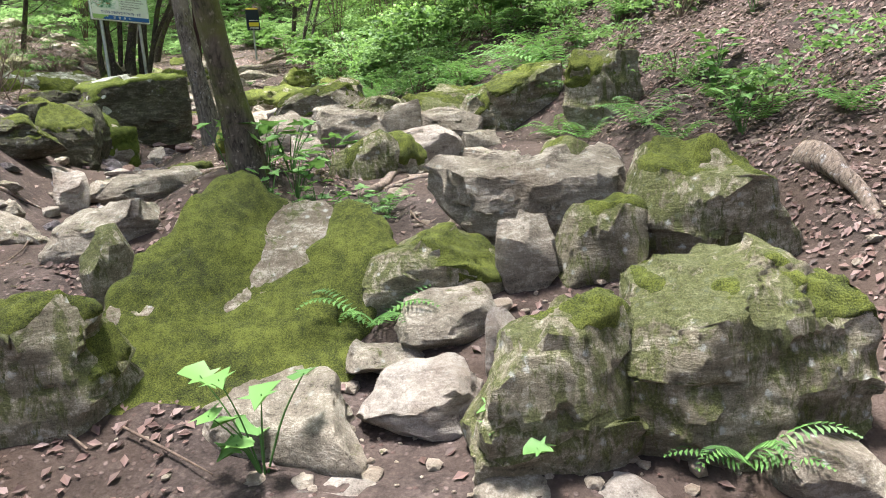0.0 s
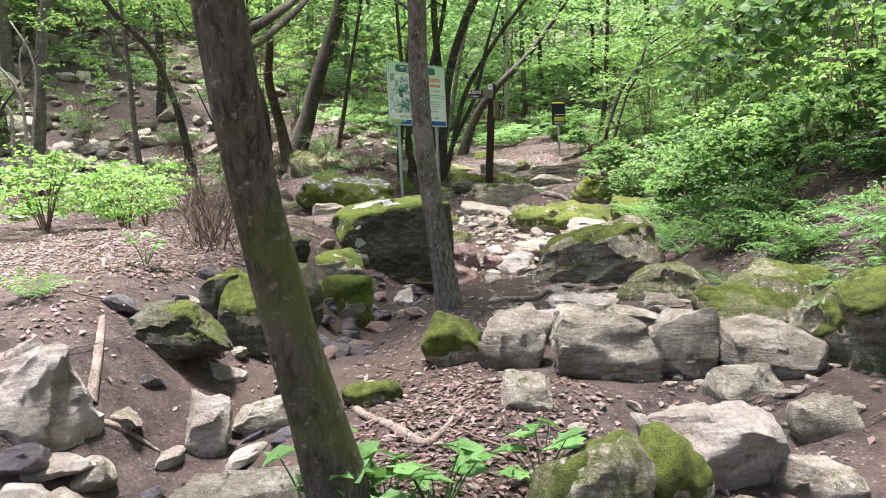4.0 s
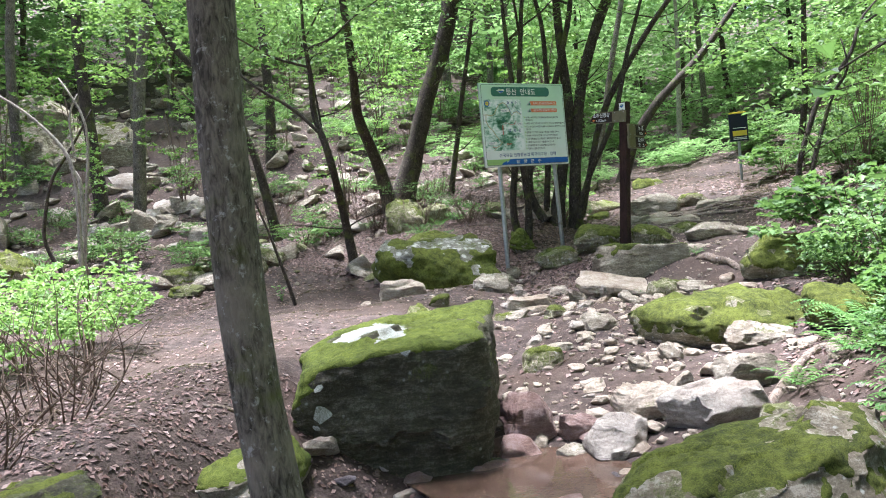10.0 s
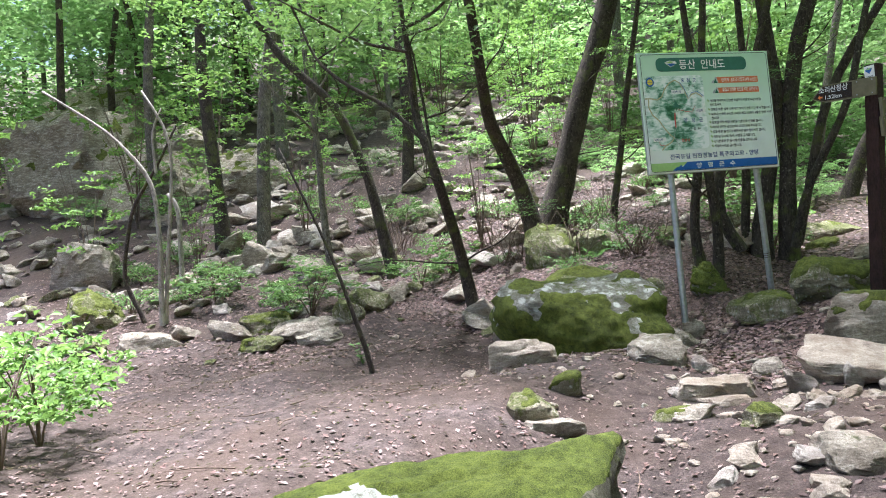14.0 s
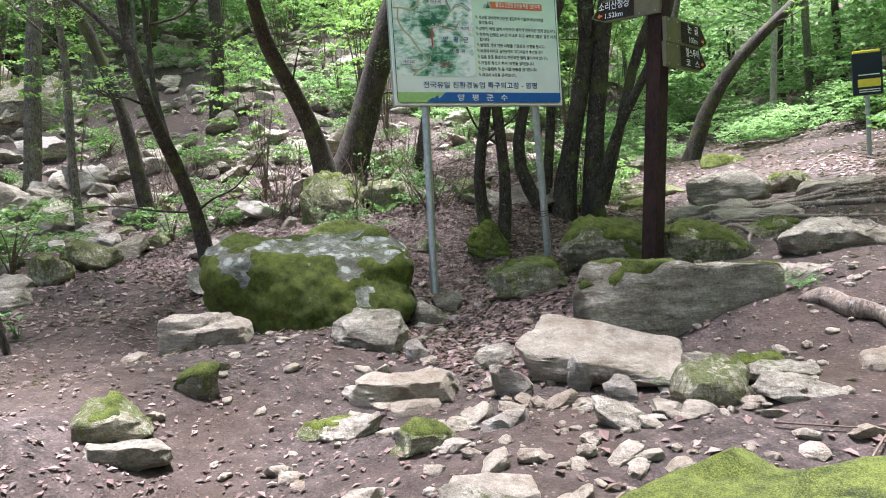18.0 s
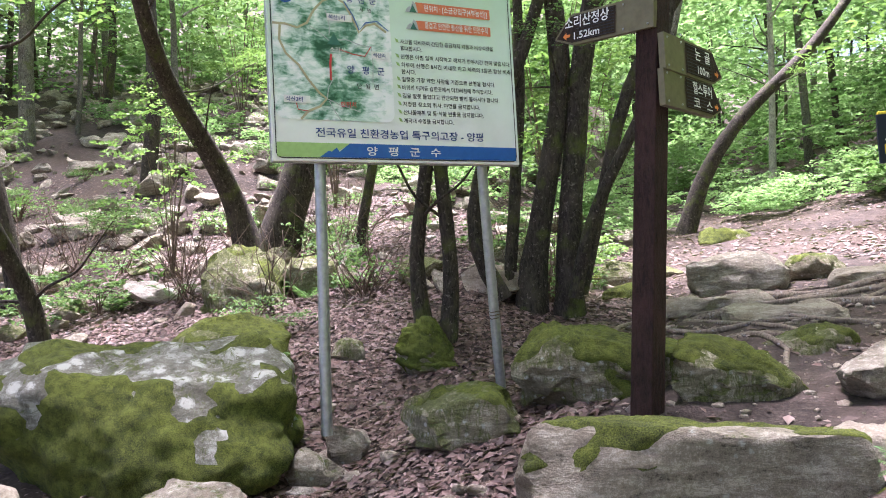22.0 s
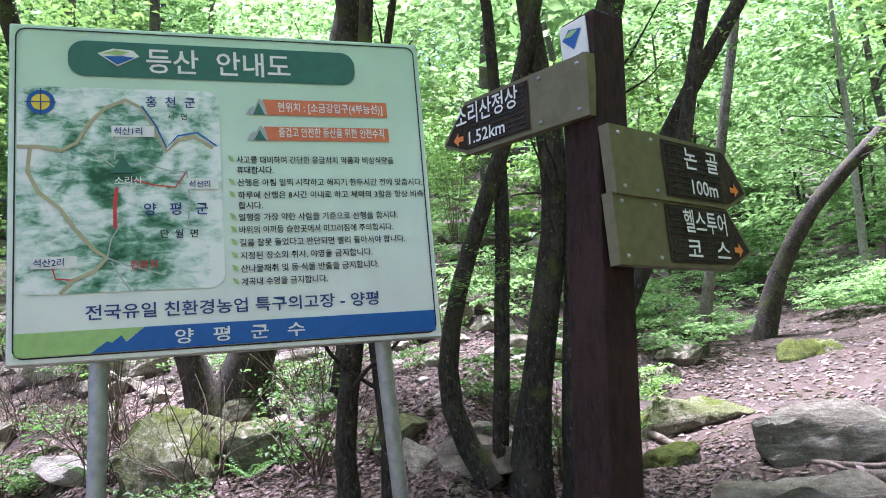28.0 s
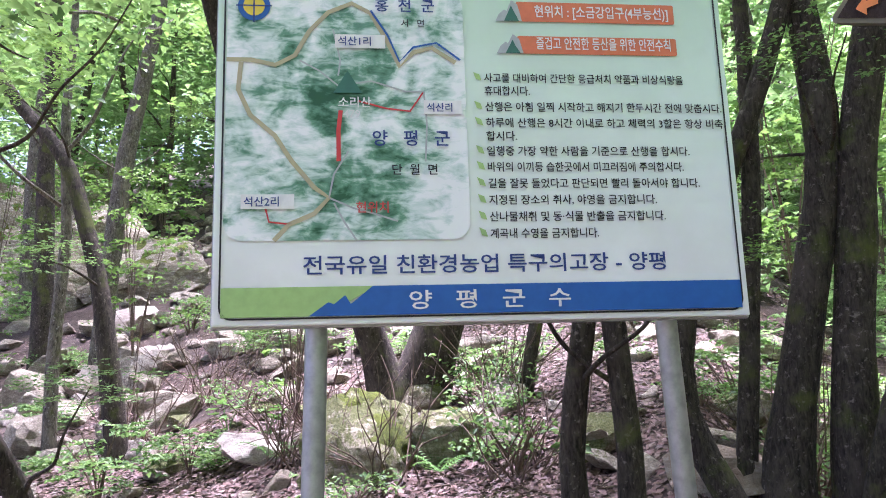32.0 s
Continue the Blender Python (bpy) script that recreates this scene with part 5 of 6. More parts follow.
shrub("bright", -5.0, 24.0, 0.6, 1.0, 0, 0.7)


def undergrowth():
    rng = np.random.default_rng(31)
    n = 0
    while n < 50:
        y = rng.uniform(8.5, 30)
        u = rng.uniform(2.2, 8.0) if y < 14 else rng.uniform(1.9, 8.5)
        x = u + float(np.interp(y, PATH_Y, PATH_X))
        shrub(("dark", "green", "dark", "green", "bright")[n % 5], x, y, rng.uniform(0.6, 1.15), rng.uniform(0, 6.28), int(rng.integers(4)), rng.uniform(0.7, 1.1))
        n += 1
    n = 0
    while n < 20:
        x, y = rng.uniform(-17, -8), rng.uniform(12.5, 24)
        if -0.75 * x + 0.66 * y < 17.2 or abs(x - np.interp(y, PATH_Y, PATH_X)) < 2.4:
            continue
        shrub("green" if rng.random() < 0.7 else "low", x, y, rng.uniform(0.45, 0.85), rng.uniform(0, 6.28), int(rng.integers(4)), rng.uniform(0.6, 1.0))
        n += 1
    for k in range(44):
        x, y = rng.uniform(-27, -8.5), rng.uniform(10, 31)
        w = -0.75 * x + 0.66 * y
        if w < 19.5 or abs(x - np.interp(y, PATH_Y, PATH_X)) < 3:
            continue
        shrub("sapling", x, y, rng.uniform(0.6, 1.5), rng.uniform(0, 6.28), k)
    for k in range(34):
        y = rng.uniform(9, 34)
        shrub("sapling", float(np.interp(y, PATH_Y, PATH_X)) + rng.uniform(3.0, 9), y, rng.uniform(0.6, 1.1), rng.uniform(0, 6.28), k)
    for k in range(60):
        x, y = rng.uniform(-18, -7.6), rng.uniform(12, 23)
        w = -0.75 * x + 0.66 * y
        if w < 16.4 or abs(x - np.interp(y, PATH_Y, PATH_X)) < 2.2:
            continue
        shrub("low", x, y, rng.uniform(0.5, 1.1), rng.uniform(0, 6.28), k)
    for k in range(26):
        y = rng.uniform(8.2, 15)
        shrub(("green", "dark", "low")[k % 3], float(np.interp(y, PATH_Y, PATH_X)) + rng.uniform(1.7, 3.2), y, rng.uniform(0.55, 0.9), rng.uniform(0, 6.28), k)
    for k in range(30):
        y = rng.uniform(4.0, 12)
        u = rng.uniform(1.35, 3.4)
        shrub("low", u + float(np.interp(y, PATH_Y, PATH_X)), y, rng.uniform(0.5, 0.95), rng.uniform(0, 6.28), k)


undergrowth()


def far_undergrowth():
    """Bushes of the far woods, past counting."""
    rng = np.random.default_rng(91)
    shapes = []
    for kind in ("far", "green", "bright"):
        for me, _ in SHRUBS[kind]:
            v = np.zeros(len(me.vertices) * 3)
            me.vertices.foreach_get("co", v)
            shapes.append((kind, v.reshape(-1, 3), np.array([tuple(p.vertices) for p in me.polygons])))
    verts, faces, n, total = [], [], 0, 0
    while n < 330:
        low = n >= 200
        if low:
            y = rng.uniform(20.5, 42)
            gap = 1.9 if y < 27 else 0.0
            x = float(np.interp(y, PATH_Y, PATH_X)) + (rng.uniform(-10, -gap) if rng.random() < 0.65 else rng.uniform(gap, 8))
        elif n < 110:
            y = rng.uniform(21, 60)
            x = float(np.interp(y, PATH_Y, PATH_X)) + rng.normal(0, 9)
        else:
            x, y = rng.uniform(-46, 28), rng.uniform(4, 62)
        u, w = x - float(np.interp(y, PATH_Y, PATH_X)), -0.75 * x + 0.66 * y
        if low and math.hypot(x + 7.5, y - 18.4) < 3.5:
            continue
        if not low and ((abs(u) < 2.2 and y < 27) or math.hypot(x + 4, y - 11) < 12 or (u < 0 and w < 19)):
            continue
        far = math.hypot(x + 4, y - 12) > 22
        kind, v, f = shapes[int(rng.integers(3)) if far and not low else int(rng.integers(3, len(shapes)))]
        s, a = rng.uniform(0.6, 1.2) * (0.7 if low else 1.0), rng.uniform(0, 6.28)
        turn = np.array([[math.cos(a), math.sin(a), 0], [-math.sin(a), math.cos(a), 0], [0, 0, rng.uniform(0.6, 1.0)]]) * s
        verts.append(v @ turn + (x, y, surface(x, y)))
        faces.append(f + total)
        total += len(v)
        n += 1
    # All bushes share the far leaf colour, paled for sun and haze.
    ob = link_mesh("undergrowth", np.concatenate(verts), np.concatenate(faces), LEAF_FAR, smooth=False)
    tagged(ob, "green undergrowth covering the floor of the far woods, paled for sun and haze", "undergrowth", kind="stuff")


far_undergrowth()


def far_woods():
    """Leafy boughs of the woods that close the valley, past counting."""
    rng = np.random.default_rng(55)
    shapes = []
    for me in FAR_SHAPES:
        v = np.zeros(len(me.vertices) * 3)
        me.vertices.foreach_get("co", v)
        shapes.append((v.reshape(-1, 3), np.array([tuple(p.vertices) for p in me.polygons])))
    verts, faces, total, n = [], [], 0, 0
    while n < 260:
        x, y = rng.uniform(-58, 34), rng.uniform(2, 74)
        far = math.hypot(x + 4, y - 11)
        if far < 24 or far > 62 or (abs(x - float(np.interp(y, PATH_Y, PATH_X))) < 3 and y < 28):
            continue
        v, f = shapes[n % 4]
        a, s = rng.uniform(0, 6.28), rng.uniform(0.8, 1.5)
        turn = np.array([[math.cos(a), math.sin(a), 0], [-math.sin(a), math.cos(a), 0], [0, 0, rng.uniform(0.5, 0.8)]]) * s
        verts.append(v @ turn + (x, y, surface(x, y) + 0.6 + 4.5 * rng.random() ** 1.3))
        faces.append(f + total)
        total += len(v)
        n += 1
    # Sun and haze on these boughs are painted into their pale leaf colour.
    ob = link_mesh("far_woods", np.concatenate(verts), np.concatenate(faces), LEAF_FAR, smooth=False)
    tagged(ob, "green leafy boughs of the far woods, paled for sun and haze", "woods", kind="stuff")


far_woods()


def brush(x, y, size, k):
    """A tangle of thin bare twigs."""
    rng = np.random.default_rng(820 + k)
    pieces = []
    for b in range(26):
        a, lean = rng.uniform(0, 6.28), rng.uniform(0.3, 1.3)
        (piece, line) = limb_from(rng, np.array([rng.normal(0, 0.12), rng.normal(0, 0.12), -0.03]), (math.cos(a) * lean, math.sin(a) * lean, 0.9), rng.uniform(0.4, 1.2) * size, 0.007, b)
        pieces.append(piece)
        way = line[3] - line[2] + rng.normal(0, 0.15, 3)
        pieces.append(limb_from(rng, line[2], way / (np.linalg.norm(way) + 1e-6), rng.uniform(0.2, 0.5) * size, 0.004, b)[0])
    v, f = join(*pieces)
    top = thing("brushwood", x, y, surface(x, y), "tangle of thin bare brown twigs", "shrub", "brushwood")
    link_mesh("branchwork", v, f, TWIG, top)["kind"] = "stuff"


for k, (x, y, size) in enumerate(((-10.3, 16.6, 1.1), (-9.5, 17.0, 1.0), (-11.3, 16.9, 1.2), (-8.9, 17.7, 0.9), (-10.2, 18.3, 1.2), (-5.2, 8.9, 0.8), (-4.8, 8.5, 0.8), (-4.3, 8.0, 0.7), (-3.9, 7.6, 0.7), (-12.2, 15.6, 1.1), (-3.0, 17.4, 0.7), (-8.0, 19.2, 0.9), (-13.2, 16.5, 1.2))):
    brush(x, y, size, k)


def hanging_branch():
    """A maple-like bough that reaches over the bank."""
    rng = np.random.default_rng(8)
    root = thing("tree", 1.6, 10.6, surface(1.6, 10.6), "young tree with broad dark green leaves hanging over the bank", "tree", "forest trees")
    z0 = surface(1.6, 10.6)
    v, f = tube([(0, 0, -0.15), (0.05, 0.1, 1.0), (-0.1, 0.05, 2.0), (-0.35, -0.1, 2.9)], (0.05, 0.042, 0.034, 0.02), 8, 0.06, 3)
    link_mesh("trunk", v, f, BARK_DARK, root)
    for k, (ex, ey, ez) in enumerate(((-0.8, 10.3, 3.45), (-0.4, 10.0, 3.65), (-0.25, 10.1, 3.2), (0.2, 9.9, 3.85), (0.4, 10.0, 3.45))):
        a = np.array([-0.2, 0.0, 1.5 + 0.2 * k])
        e = np.array([ex - 1.6, ey - 10.6, ez - z0])
        v, f = tube([a, (a + e) / 2 + (0, 0, 0.18), e], (0.018, 0.011, 0.004), 6, 0.05, k)
        link_mesh("limb", v, f, BARK_DARK, root)
        m = 70
        s = rng.uniform(0.35, 1.05, m)
        c = a + (e - a) * s[:, None] + rng.normal(0, 0.26, (m, 3)) - np.array([0, 0, 0.05])
        v, f = leaves(rng, c, rng.normal(0, 0.4, (m, 3)) + (0.1, -0.5, 0.8), rng.uniform(0.11, 0.18, m), lobes=True)
        link_mesh("foliage", v, f, LEAF_DARK, root, smooth=False)


hanging_branch()


# ---- ferns and seedlings ----
def fern_mesh(seed):
    rng = np.random.default_rng(seed)
    verts, faces = [], []
    for k in range(9):
        a = 2 * math.pi * k / 9 + rng.uniform(-0.25, 0.25)
        length, rise = rng.uniform(0.8, 1.15), rng.uniform(0.35, 0.75)
        out = np.array([math.cos(a), math.sin(a), 0])
        side = np.array([-math.sin(a), math.cos(a), 0])
        for j in range(1, 17):
            s = j / 17
            c = out * length * s + np.array([0, 0, rise * math.sin(s * 2.3) * 0.75])
            reach = 0.26 * length * (1 - s) ** 0.75 * min(1, s * 6)
            for sgn in (1, -1):
                tip = c + side * sgn * reach + out * reach * 0.35 + np.array([0, 0, -reach * 0.22])
                b = len(verts)
                w = out * 0.026 * length
                verts += [tuple(c - w), tuple((c + tip) / 2 + w * 0.9 + (0, 0, 0.012)), tuple(tip), tuple((c + tip) / 2 - w * 0.9 + (0, 0, 0.012))]
                faces += [(b, b + 1, b + 2), (b, b + 2, b + 3)]
    me = bpy.data.meshes.new("fern")
    me.from_pydata(verts, [], faces)
    me.materials.append(LEAF_FERN)
    return me


FERNS = [fern_mesh(k) for k in range(3)]


def fern(x, y, size, k):
    ob = new("fern", FERNS[k % 3])
    ob.matrix_basis = Matrix.LocRotScale((x, y, surface(x, y) + 0.005), Euler((0.05 * (k % 5 - 2), 0.05 * (k % 7 - 3), k * 2.4)), (size, size, size))
    return tagged(ob, "green fern with arching feathery fronds", "fern", "ferns")


def seedling_mesh(seed, n, size):
    rng = np.random.default_rng(seed)
    pieces, centres, normals = [], [], []
    for k in range(n):
        a = rng.uniform(0, 2 * math.pi)
        e = np.array([math.cos(a), math.sin(a), 0]) * rng.uniform(0.05, 0.16) + np.array([0, 0, rng.uniform(0.10, 0.30)])
        pieces.append(tube([(0, 0, -0.03), e * 0.5 + (0, 0, 0.03), e], (0.004, 0.003, 0.002), 4, 0, k))
        centres.append(e)
        normals.append(np.array([0, 0, 1]) + rng.normal(0, 0.25, 3))
    v, f = leaves(rng, np.array(centres), np.array(normals), size * rng.uniform(0.7, 1.2, n), wide=0.9, fold=0.08, lobes=True)
    a, b = bpy.data.meshes.new("leaf_cluster"), bpy.data.meshes.new("stalks")
    fill(a, v, f)
    a.materials.append(LEAF_FERN)
    sv, sf = join(*pieces)
    b.from_pydata(sv, [], sf)
    b.materials.append(LEAF_FERN)
    return a, b


SEEDLINGS = [seedling_mesh(k, 9, 0.13) for k in range(3)]


def seedling(x, y, size, k):
    root = thing("seedling", x, y, surface(x, y), "broad-leaved green seedling beside the rocks", "plant", "seedlings", k * 77)
    root.scale = (size,) * 3
    for name, me in zip(("foliage", "stalkwork"), SEEDLINGS[k % 3]):
        ob = new(name, me)
        ob.parent = root
        ob["kind"] = "stuff"


fern(1.15, 6.32, 0.3, 0)
fern(1.58, 5.57, 0.35, 1)
fern(1.06, 7.13, 0.3, 2)
fern(1.28, 5.98, 0.25, 3)
fern(2.06, 4.91, 0.25, 4)
fern(1.65, 5.11, 0.25, 5)
fern(2.03, 5.48, 0.3, 6)
fern(0.02, 8.53, 0.3, 7)
fern(0.39, 8.74, 0.35, 8)
fern(0.09, 9.55, 0.35, 9)
fern(0.34, 10.38, 0.4, 10)
fern(-0.59, 11.54, 0.35, 11)
fern(0.59, 9.31, 0.3, 12)
fern(-0.56, 13.94, 0.35, 13)
fern(-4.00, 16.05, 0.15, 14)
fern(-4.23, 14.95, 0.13, 15)
fern(-4.65, 14.96, 0.1, 16)
fern(0.15, 3.43, 0.28, 17)
fern(1.22, 2.68, 0.25, 18)
fern(-0.40, 10.49, 0.35, 19)
fern(-0.04, 10.44, 0.35, 20)
fern(0.10, 9.62, 0.35, 21)
fern(-0.79, 10.90, 0.3, 22)
fern(-0.20, 11.24, 0.4, 23)
fern(-0.64, 10.40, 0.4, 24)
fern(-11.22, 13.53, 0.35, 25)
fern(-11.90, 14.68, 0.3, 26)
fern(-1.69, 12.06, 0.3, 27)
fern(-3.46, 5.67, 0.3, 28)
fern(0.48, 8.15, 0.3, 29)
fern(-11.00, 16.30, 0.3, 30)
fern(-9.39, 17.34, 0.3, 31)
fern(-10.47, 16.48, 0.3, 32)
fern(-10.87, 16.08, 0.3, 33)
seedling(-0.07, 2.71, 1.0, 0)
seedling(0.69, 2.66, 0.8, 1)
seedling(-0.51, 4.60, 0.9, 2)
seedling(-0.67, 4.59, 0.7, 3)
seedling(-0.44, 4.79, 1.0, 4)
seedling(-1.36, 9.98, 0.8, 5)
seedling(-1.08, 10.36, 0.9, 6)
seedling(-0.27, 9.71, 0.7, 7)
seedling(-0.68, 4.54, 1.0, 8)
seedling(-0.50, 4.63, 0.8, 9)
seedling(-0.30, 5.31, 0.9, 10)
seedling(-1.36, 10.28, 0.7, 11)
seedling(-0.19, 9.91, 1.0, 12)
seedling(-3.44, 6.48, 0.8, 13)
seedling(-11.29, 16.64, 0.9, 14)
seedling(-8.71, 13.14, 0.7, 15)
seedling(-11.82, 16.39, 1.0, 16)
seedling(-0.33, 4.42, 0.8, 17)
seedling(-0.22, 4.36, 0.56, 18)
seedling(-0.12, 4.30, 0.50, 19)
seedling(0.02, 4.34, 0.43, 20)
seedling(-0.30, 4.24, 0.50, 21)
seedling(-0.05, 4.48, 0.56, 22)
seedling(0.10, 4.46, 0.43, 23)
seedling(-0.42, 4.30, 0.56, 24)
fern(-0.35, 4.15, 0.22, 40)
fern(-0.05, 4.18, 0.24, 41)
fern(0.08, 4.58, 0.2, 42)


def bank_ferns():
    rng = np.random.default_rng(44)
    for k in range(44):
        y = rng.uniform(7.0, 13.5)
        fern(float(np.interp(y, PATH_Y, PATH_X)) + rng.uniform(1.25, 3.4), y, rng.uniform(0.3, 0.55), k)
    for k in range(16):
        y = rng.uniform(4.4, 8.5)
        fern(float(np.interp(y, PATH_Y, PATH_X)) + rng.uniform(1.3, 3.6), y, rng.uniform(0.18, 0.32), k + 50)
        y = rng.uniform(3.4, 8.5)
        seedling(float(np.interp(y, PATH_Y, PATH_X)) + rng.uniform(1.2, 3.2), y, rng.uniform(0.6, 0.9), k + 30)


bank_ferns()



def notice_post():
    root = thing("notice_sign", -5.85, 23.25, surface(-5.85, 23.25), "dark blue notice sign with a yellow band on a thin post", "sign", rz=33)
    v, f = tube([(0, 0.03, -0.15), (0, 0.03, 0.8), (0, 0.03, 1.4)], (0.03, 0.03, 0.03), 10, 0.0)
    link_mesh("post", v, f, GALV, root)
    part("panel", moved(box(0.38, 0.05, 0.58, 0.01), 0, -0.02, 1.13), plain("navy_panel", (0.012, 0.016, 0.035), 0.4), root)
    part("cap", moved(box(0.34, 0.07, 0.035, 0.008), 0, -0.01, 1.438), PRINT_YELLOW, root, "yellow cap")
    part("band", sheet([(-0.13, 0.95), (0.16, 0.95), (0.16, 1.06), (-0.13, 1.06)], -0.048), PRINT_YELLOW, root, "yellow band")
    for z in (1.11, 0.905, 0.875):
        part("text_bar", sheet([(-0.12, z), (0.15, z), (0.15, z + 0.014), (-0.12, z + 0.014)], -0.048), PRINT_WHITE, root)


notice_post()


# ---- roots and fallen wood ----
ROOT_NO = [0]


def root(line, r):
    ROOT_NO[0] += 1
    k = ROOT_NO[0]
    rng = np.random.default_rng(k)
    pts = []
    for a, b in zip(line, line[1:]):
        for s in (0.0, 0.5):
            pts.append(np.array(a) * (1 - s) + np.array(b) * s)
    pts.append(np.array(line[-1]))
    out = []
    for i, p in enumerate(pts):
        p = p + rng.normal(0, 0.012, 2)
        end = i in (0, len(pts) - 1)
        out.append((p[0], p[1], surface(p[0], p[1]) + (r * 0.55 if not end else -r * 0.6)))
    v, f = tube(out, np.linspace(r * 1.2, r * 0.5, len(out)) * rng.uniform(0.8, 1.2, len(out)), 9, 0.2, k * 1.7)
    ob = link_mesh("tree_root", v, f, ROOT)
    return tagged(ob, "worn brown tree root lying across the trail", "root", "roots")


root([(-0.11, 4.73), (0.02, 4.95), (0.08, 5.36), (0.16, 5.51), (0.5, 5.39)], 0.023)
root([(0.03, 4.92), (0.23, 5.17), (0.49, 5.34)], 0.016)
root([(-0.14, 4.42), (-0.03, 4.22), (0.11, 4.04), (0.23, 3.93)], 0.027)
root([(1.12, 3.95), (1.2, 4.19), (1.42, 4.45), (1.62, 4.69)], 0.025)
root([(1.41, 4.4), (1.47, 4.3), (1.54, 4.08)], 0.023)
root([(0.19, 3.61), (0.41, 3.66), (0.54, 3.74), (0.63, 3.56)], 0.017)
root([(0.13, 4.27), (-0.04, 4.53), (-0.14, 4.63)], 0.022)
root([(0.30, 3.95), (0.55, 4.55), (0.62, 4.85), (0.95, 5.02)], 0.019)
root([(0.16, 5.10), (0.45, 5.22), (0.70, 5.16), (1.05, 5.3)], 0.017)
root([(-0.35, 4.0), (-0.08, 3.72), (0.10, 3.42)], 0.020)
root([(-1.61, 8.78), (-1.48, 9.33), (-1.34, 10.03), (-1.05, 10.35)], 0.023)
root([(-1.77, 8.58), (-1.45, 8.48), (-1.36, 8.99), (-0.98, 8.63)], 0.027)
root([(-1.05, 8.3), (-0.98, 8.77), (-0.9, 9.18)], 0.027)
root([(-1.57, 6.09), (-1.11, 5.65), (-0.88, 5.53), (-0.94, 5.96), (-0.74, 6.04)], 0.019)
root([(-3.89, 15.97), (-3.67, 15.77), (-3.48, 15.73), (-3.31, 15.65)], 0.051)
root([(-6.43, 19.04), (-5.79, 18.95), (-5.07, 18.51), (-4.25, 18.65)], 0.029)
root([(-5.91, 19.72), (-5.38, 19.68), (-4.87, 19.55), (-4.56, 19.82)], 0.028)
root([(-5.36, 19.1), (-5.07, 19.41), (-4.92, 20.23)], 0.022)
root([(-6.23, 18.79), (-5.31, 18.28), (-4.76, 17.73)], 0.025)
root([(-8.77, 20.81), (-8.24, 20.72), (-8.02, 20.66)], 0.040)
root([(-6.13, 21.49), (-5.05, 19.81), (-4.65, 19.82)], 0.026)
def trail_roots():
    """Worn roots that cross the upper trail."""
    rng = np.random.default_rng(19)
    for _ in range(11):
        y, x = rng.uniform(17.5, 21.5), rng.uniform(-6.9, -5.4)
        line, way = [(x, y)], rng.normal(-0.1, 0.3)
        for _ in range(int(rng.integers(3, 6))):
            way += rng.normal(0, 0.35)
            x, y = x + 0.42 * math.cos(way), y + 0.42 * math.sin(way)
            line.append((x, y))
        root(line, rng.uniform(0.018, 0.034))


trail_roots()
root([(-5.21, 9.66), (-5.58, 9.9), (-5.41, 9.99)], 0.015)
root([(-4.82, 9.68), (-4.85, 9.91), (-4.82, 10.14)], 0.017)
root([(-5.02, 10.68), (-5.06, 10.91), (-5.07, 11.07)], 0.013)
root([(-1.8, 11.81), (-1.83, 12.46), (-1.64, 12.86)], 0.038)
root([(-1.14, 3.59), (-0.99, 3.54), (-0.82, 3.5)], 0.043)
root([(1.29, 2.65), (1.43, 2.88), (1.62, 3.1)], 0.028)
root([(2.05, 4.32), (2.06, 4.0), (2.05, 3.65)], 0.057)
root([(-6.22, 18.76), (-5.81, 18.83), (-5.35, 18.72)], 0.034)
root([(-7.02, 20.3), (-6.25, 19.91), (-5.75, 19.58)], 0.022)
root([(-5.25, 16.67), (-5.31, 17.03)], 0.025)
root([(-8.97, 20.98), (-8.34, 20.71), (-7.68, 20.41)], 0.047)
root([(-4.28, 9.2), (-4.19, 9.36), (-4.15, 9.56)], 0.012)
root([(-2.49, 5.26), (-2.87, 5.65), (-4.47, 7.0)], 0.021)
root([(-2.4, 5.2), (-2.31, 5.34), (-2.16, 5.42)], 0.015)
root([(-1.28, 9.27), (-1.24, 10.13), (-1.1, 10.37)], 0.022)



# ---- rocks ----
rock("A", 1, -0.40, 3.42, 0.58, 0.94, 1.1, 0.46, 3, 0.1, -0.2, 0.8, 0.82)
rock("M", 2, -0.82, 3.01, 0.62, 0.41, 0.28, 0.45, 3)
rock("g", 3, -1.14, 4.15, 0.99, 0.54, 0.32, 0.21, 3)
rock("g", 4, -0.06, 2.94, 0.56, 0.44, 0.31, 0.20, 3)
rock("p", 5, 0.36, 2.98, 0.60, 0.35, 0.25, 0.15, 3)
rock("m", 6, 0.73, 2.76, 0.56, 0.44, 0.30, 0.45, 3, 0.15, 0.1, 0.15, 0.14)
rock("m", 7, 1.26, 2.93, 0.56, 0.72, 0.46, 0.52, 3, 0.05, 0.05, 0.15, 0.16)
rock("m", 8, 1.40, 3.77, 0.88, 0.47, 0.32, 0.44, 3, 0.15, 0.0, 0.2, 0.3)
rock("g", 9, 0.87, 4.05, 0.95, 0.62, 0.32, 0.36, 3, 0.2, 0.0, 0.15)
rock("m", 10, 1.00, 3.67, 0.83, 0.37, 0.22, 0.33, 3)
rock("m", 11, 0.34, 3.66, 0.80, 0.56, 0.31, 0.24, 3)
rock("g", 12, 0.73, 3.62, 0.83, 0.21, 0.13, 0.26, 3)
rock("p", 13, 0.12, 2.70, 0.53, 0.29, 0.20, 0.04, 3)
rock("g", 14, 0.65, 2.65, 0.55, 0.27, 0.19, 0.04, 3)
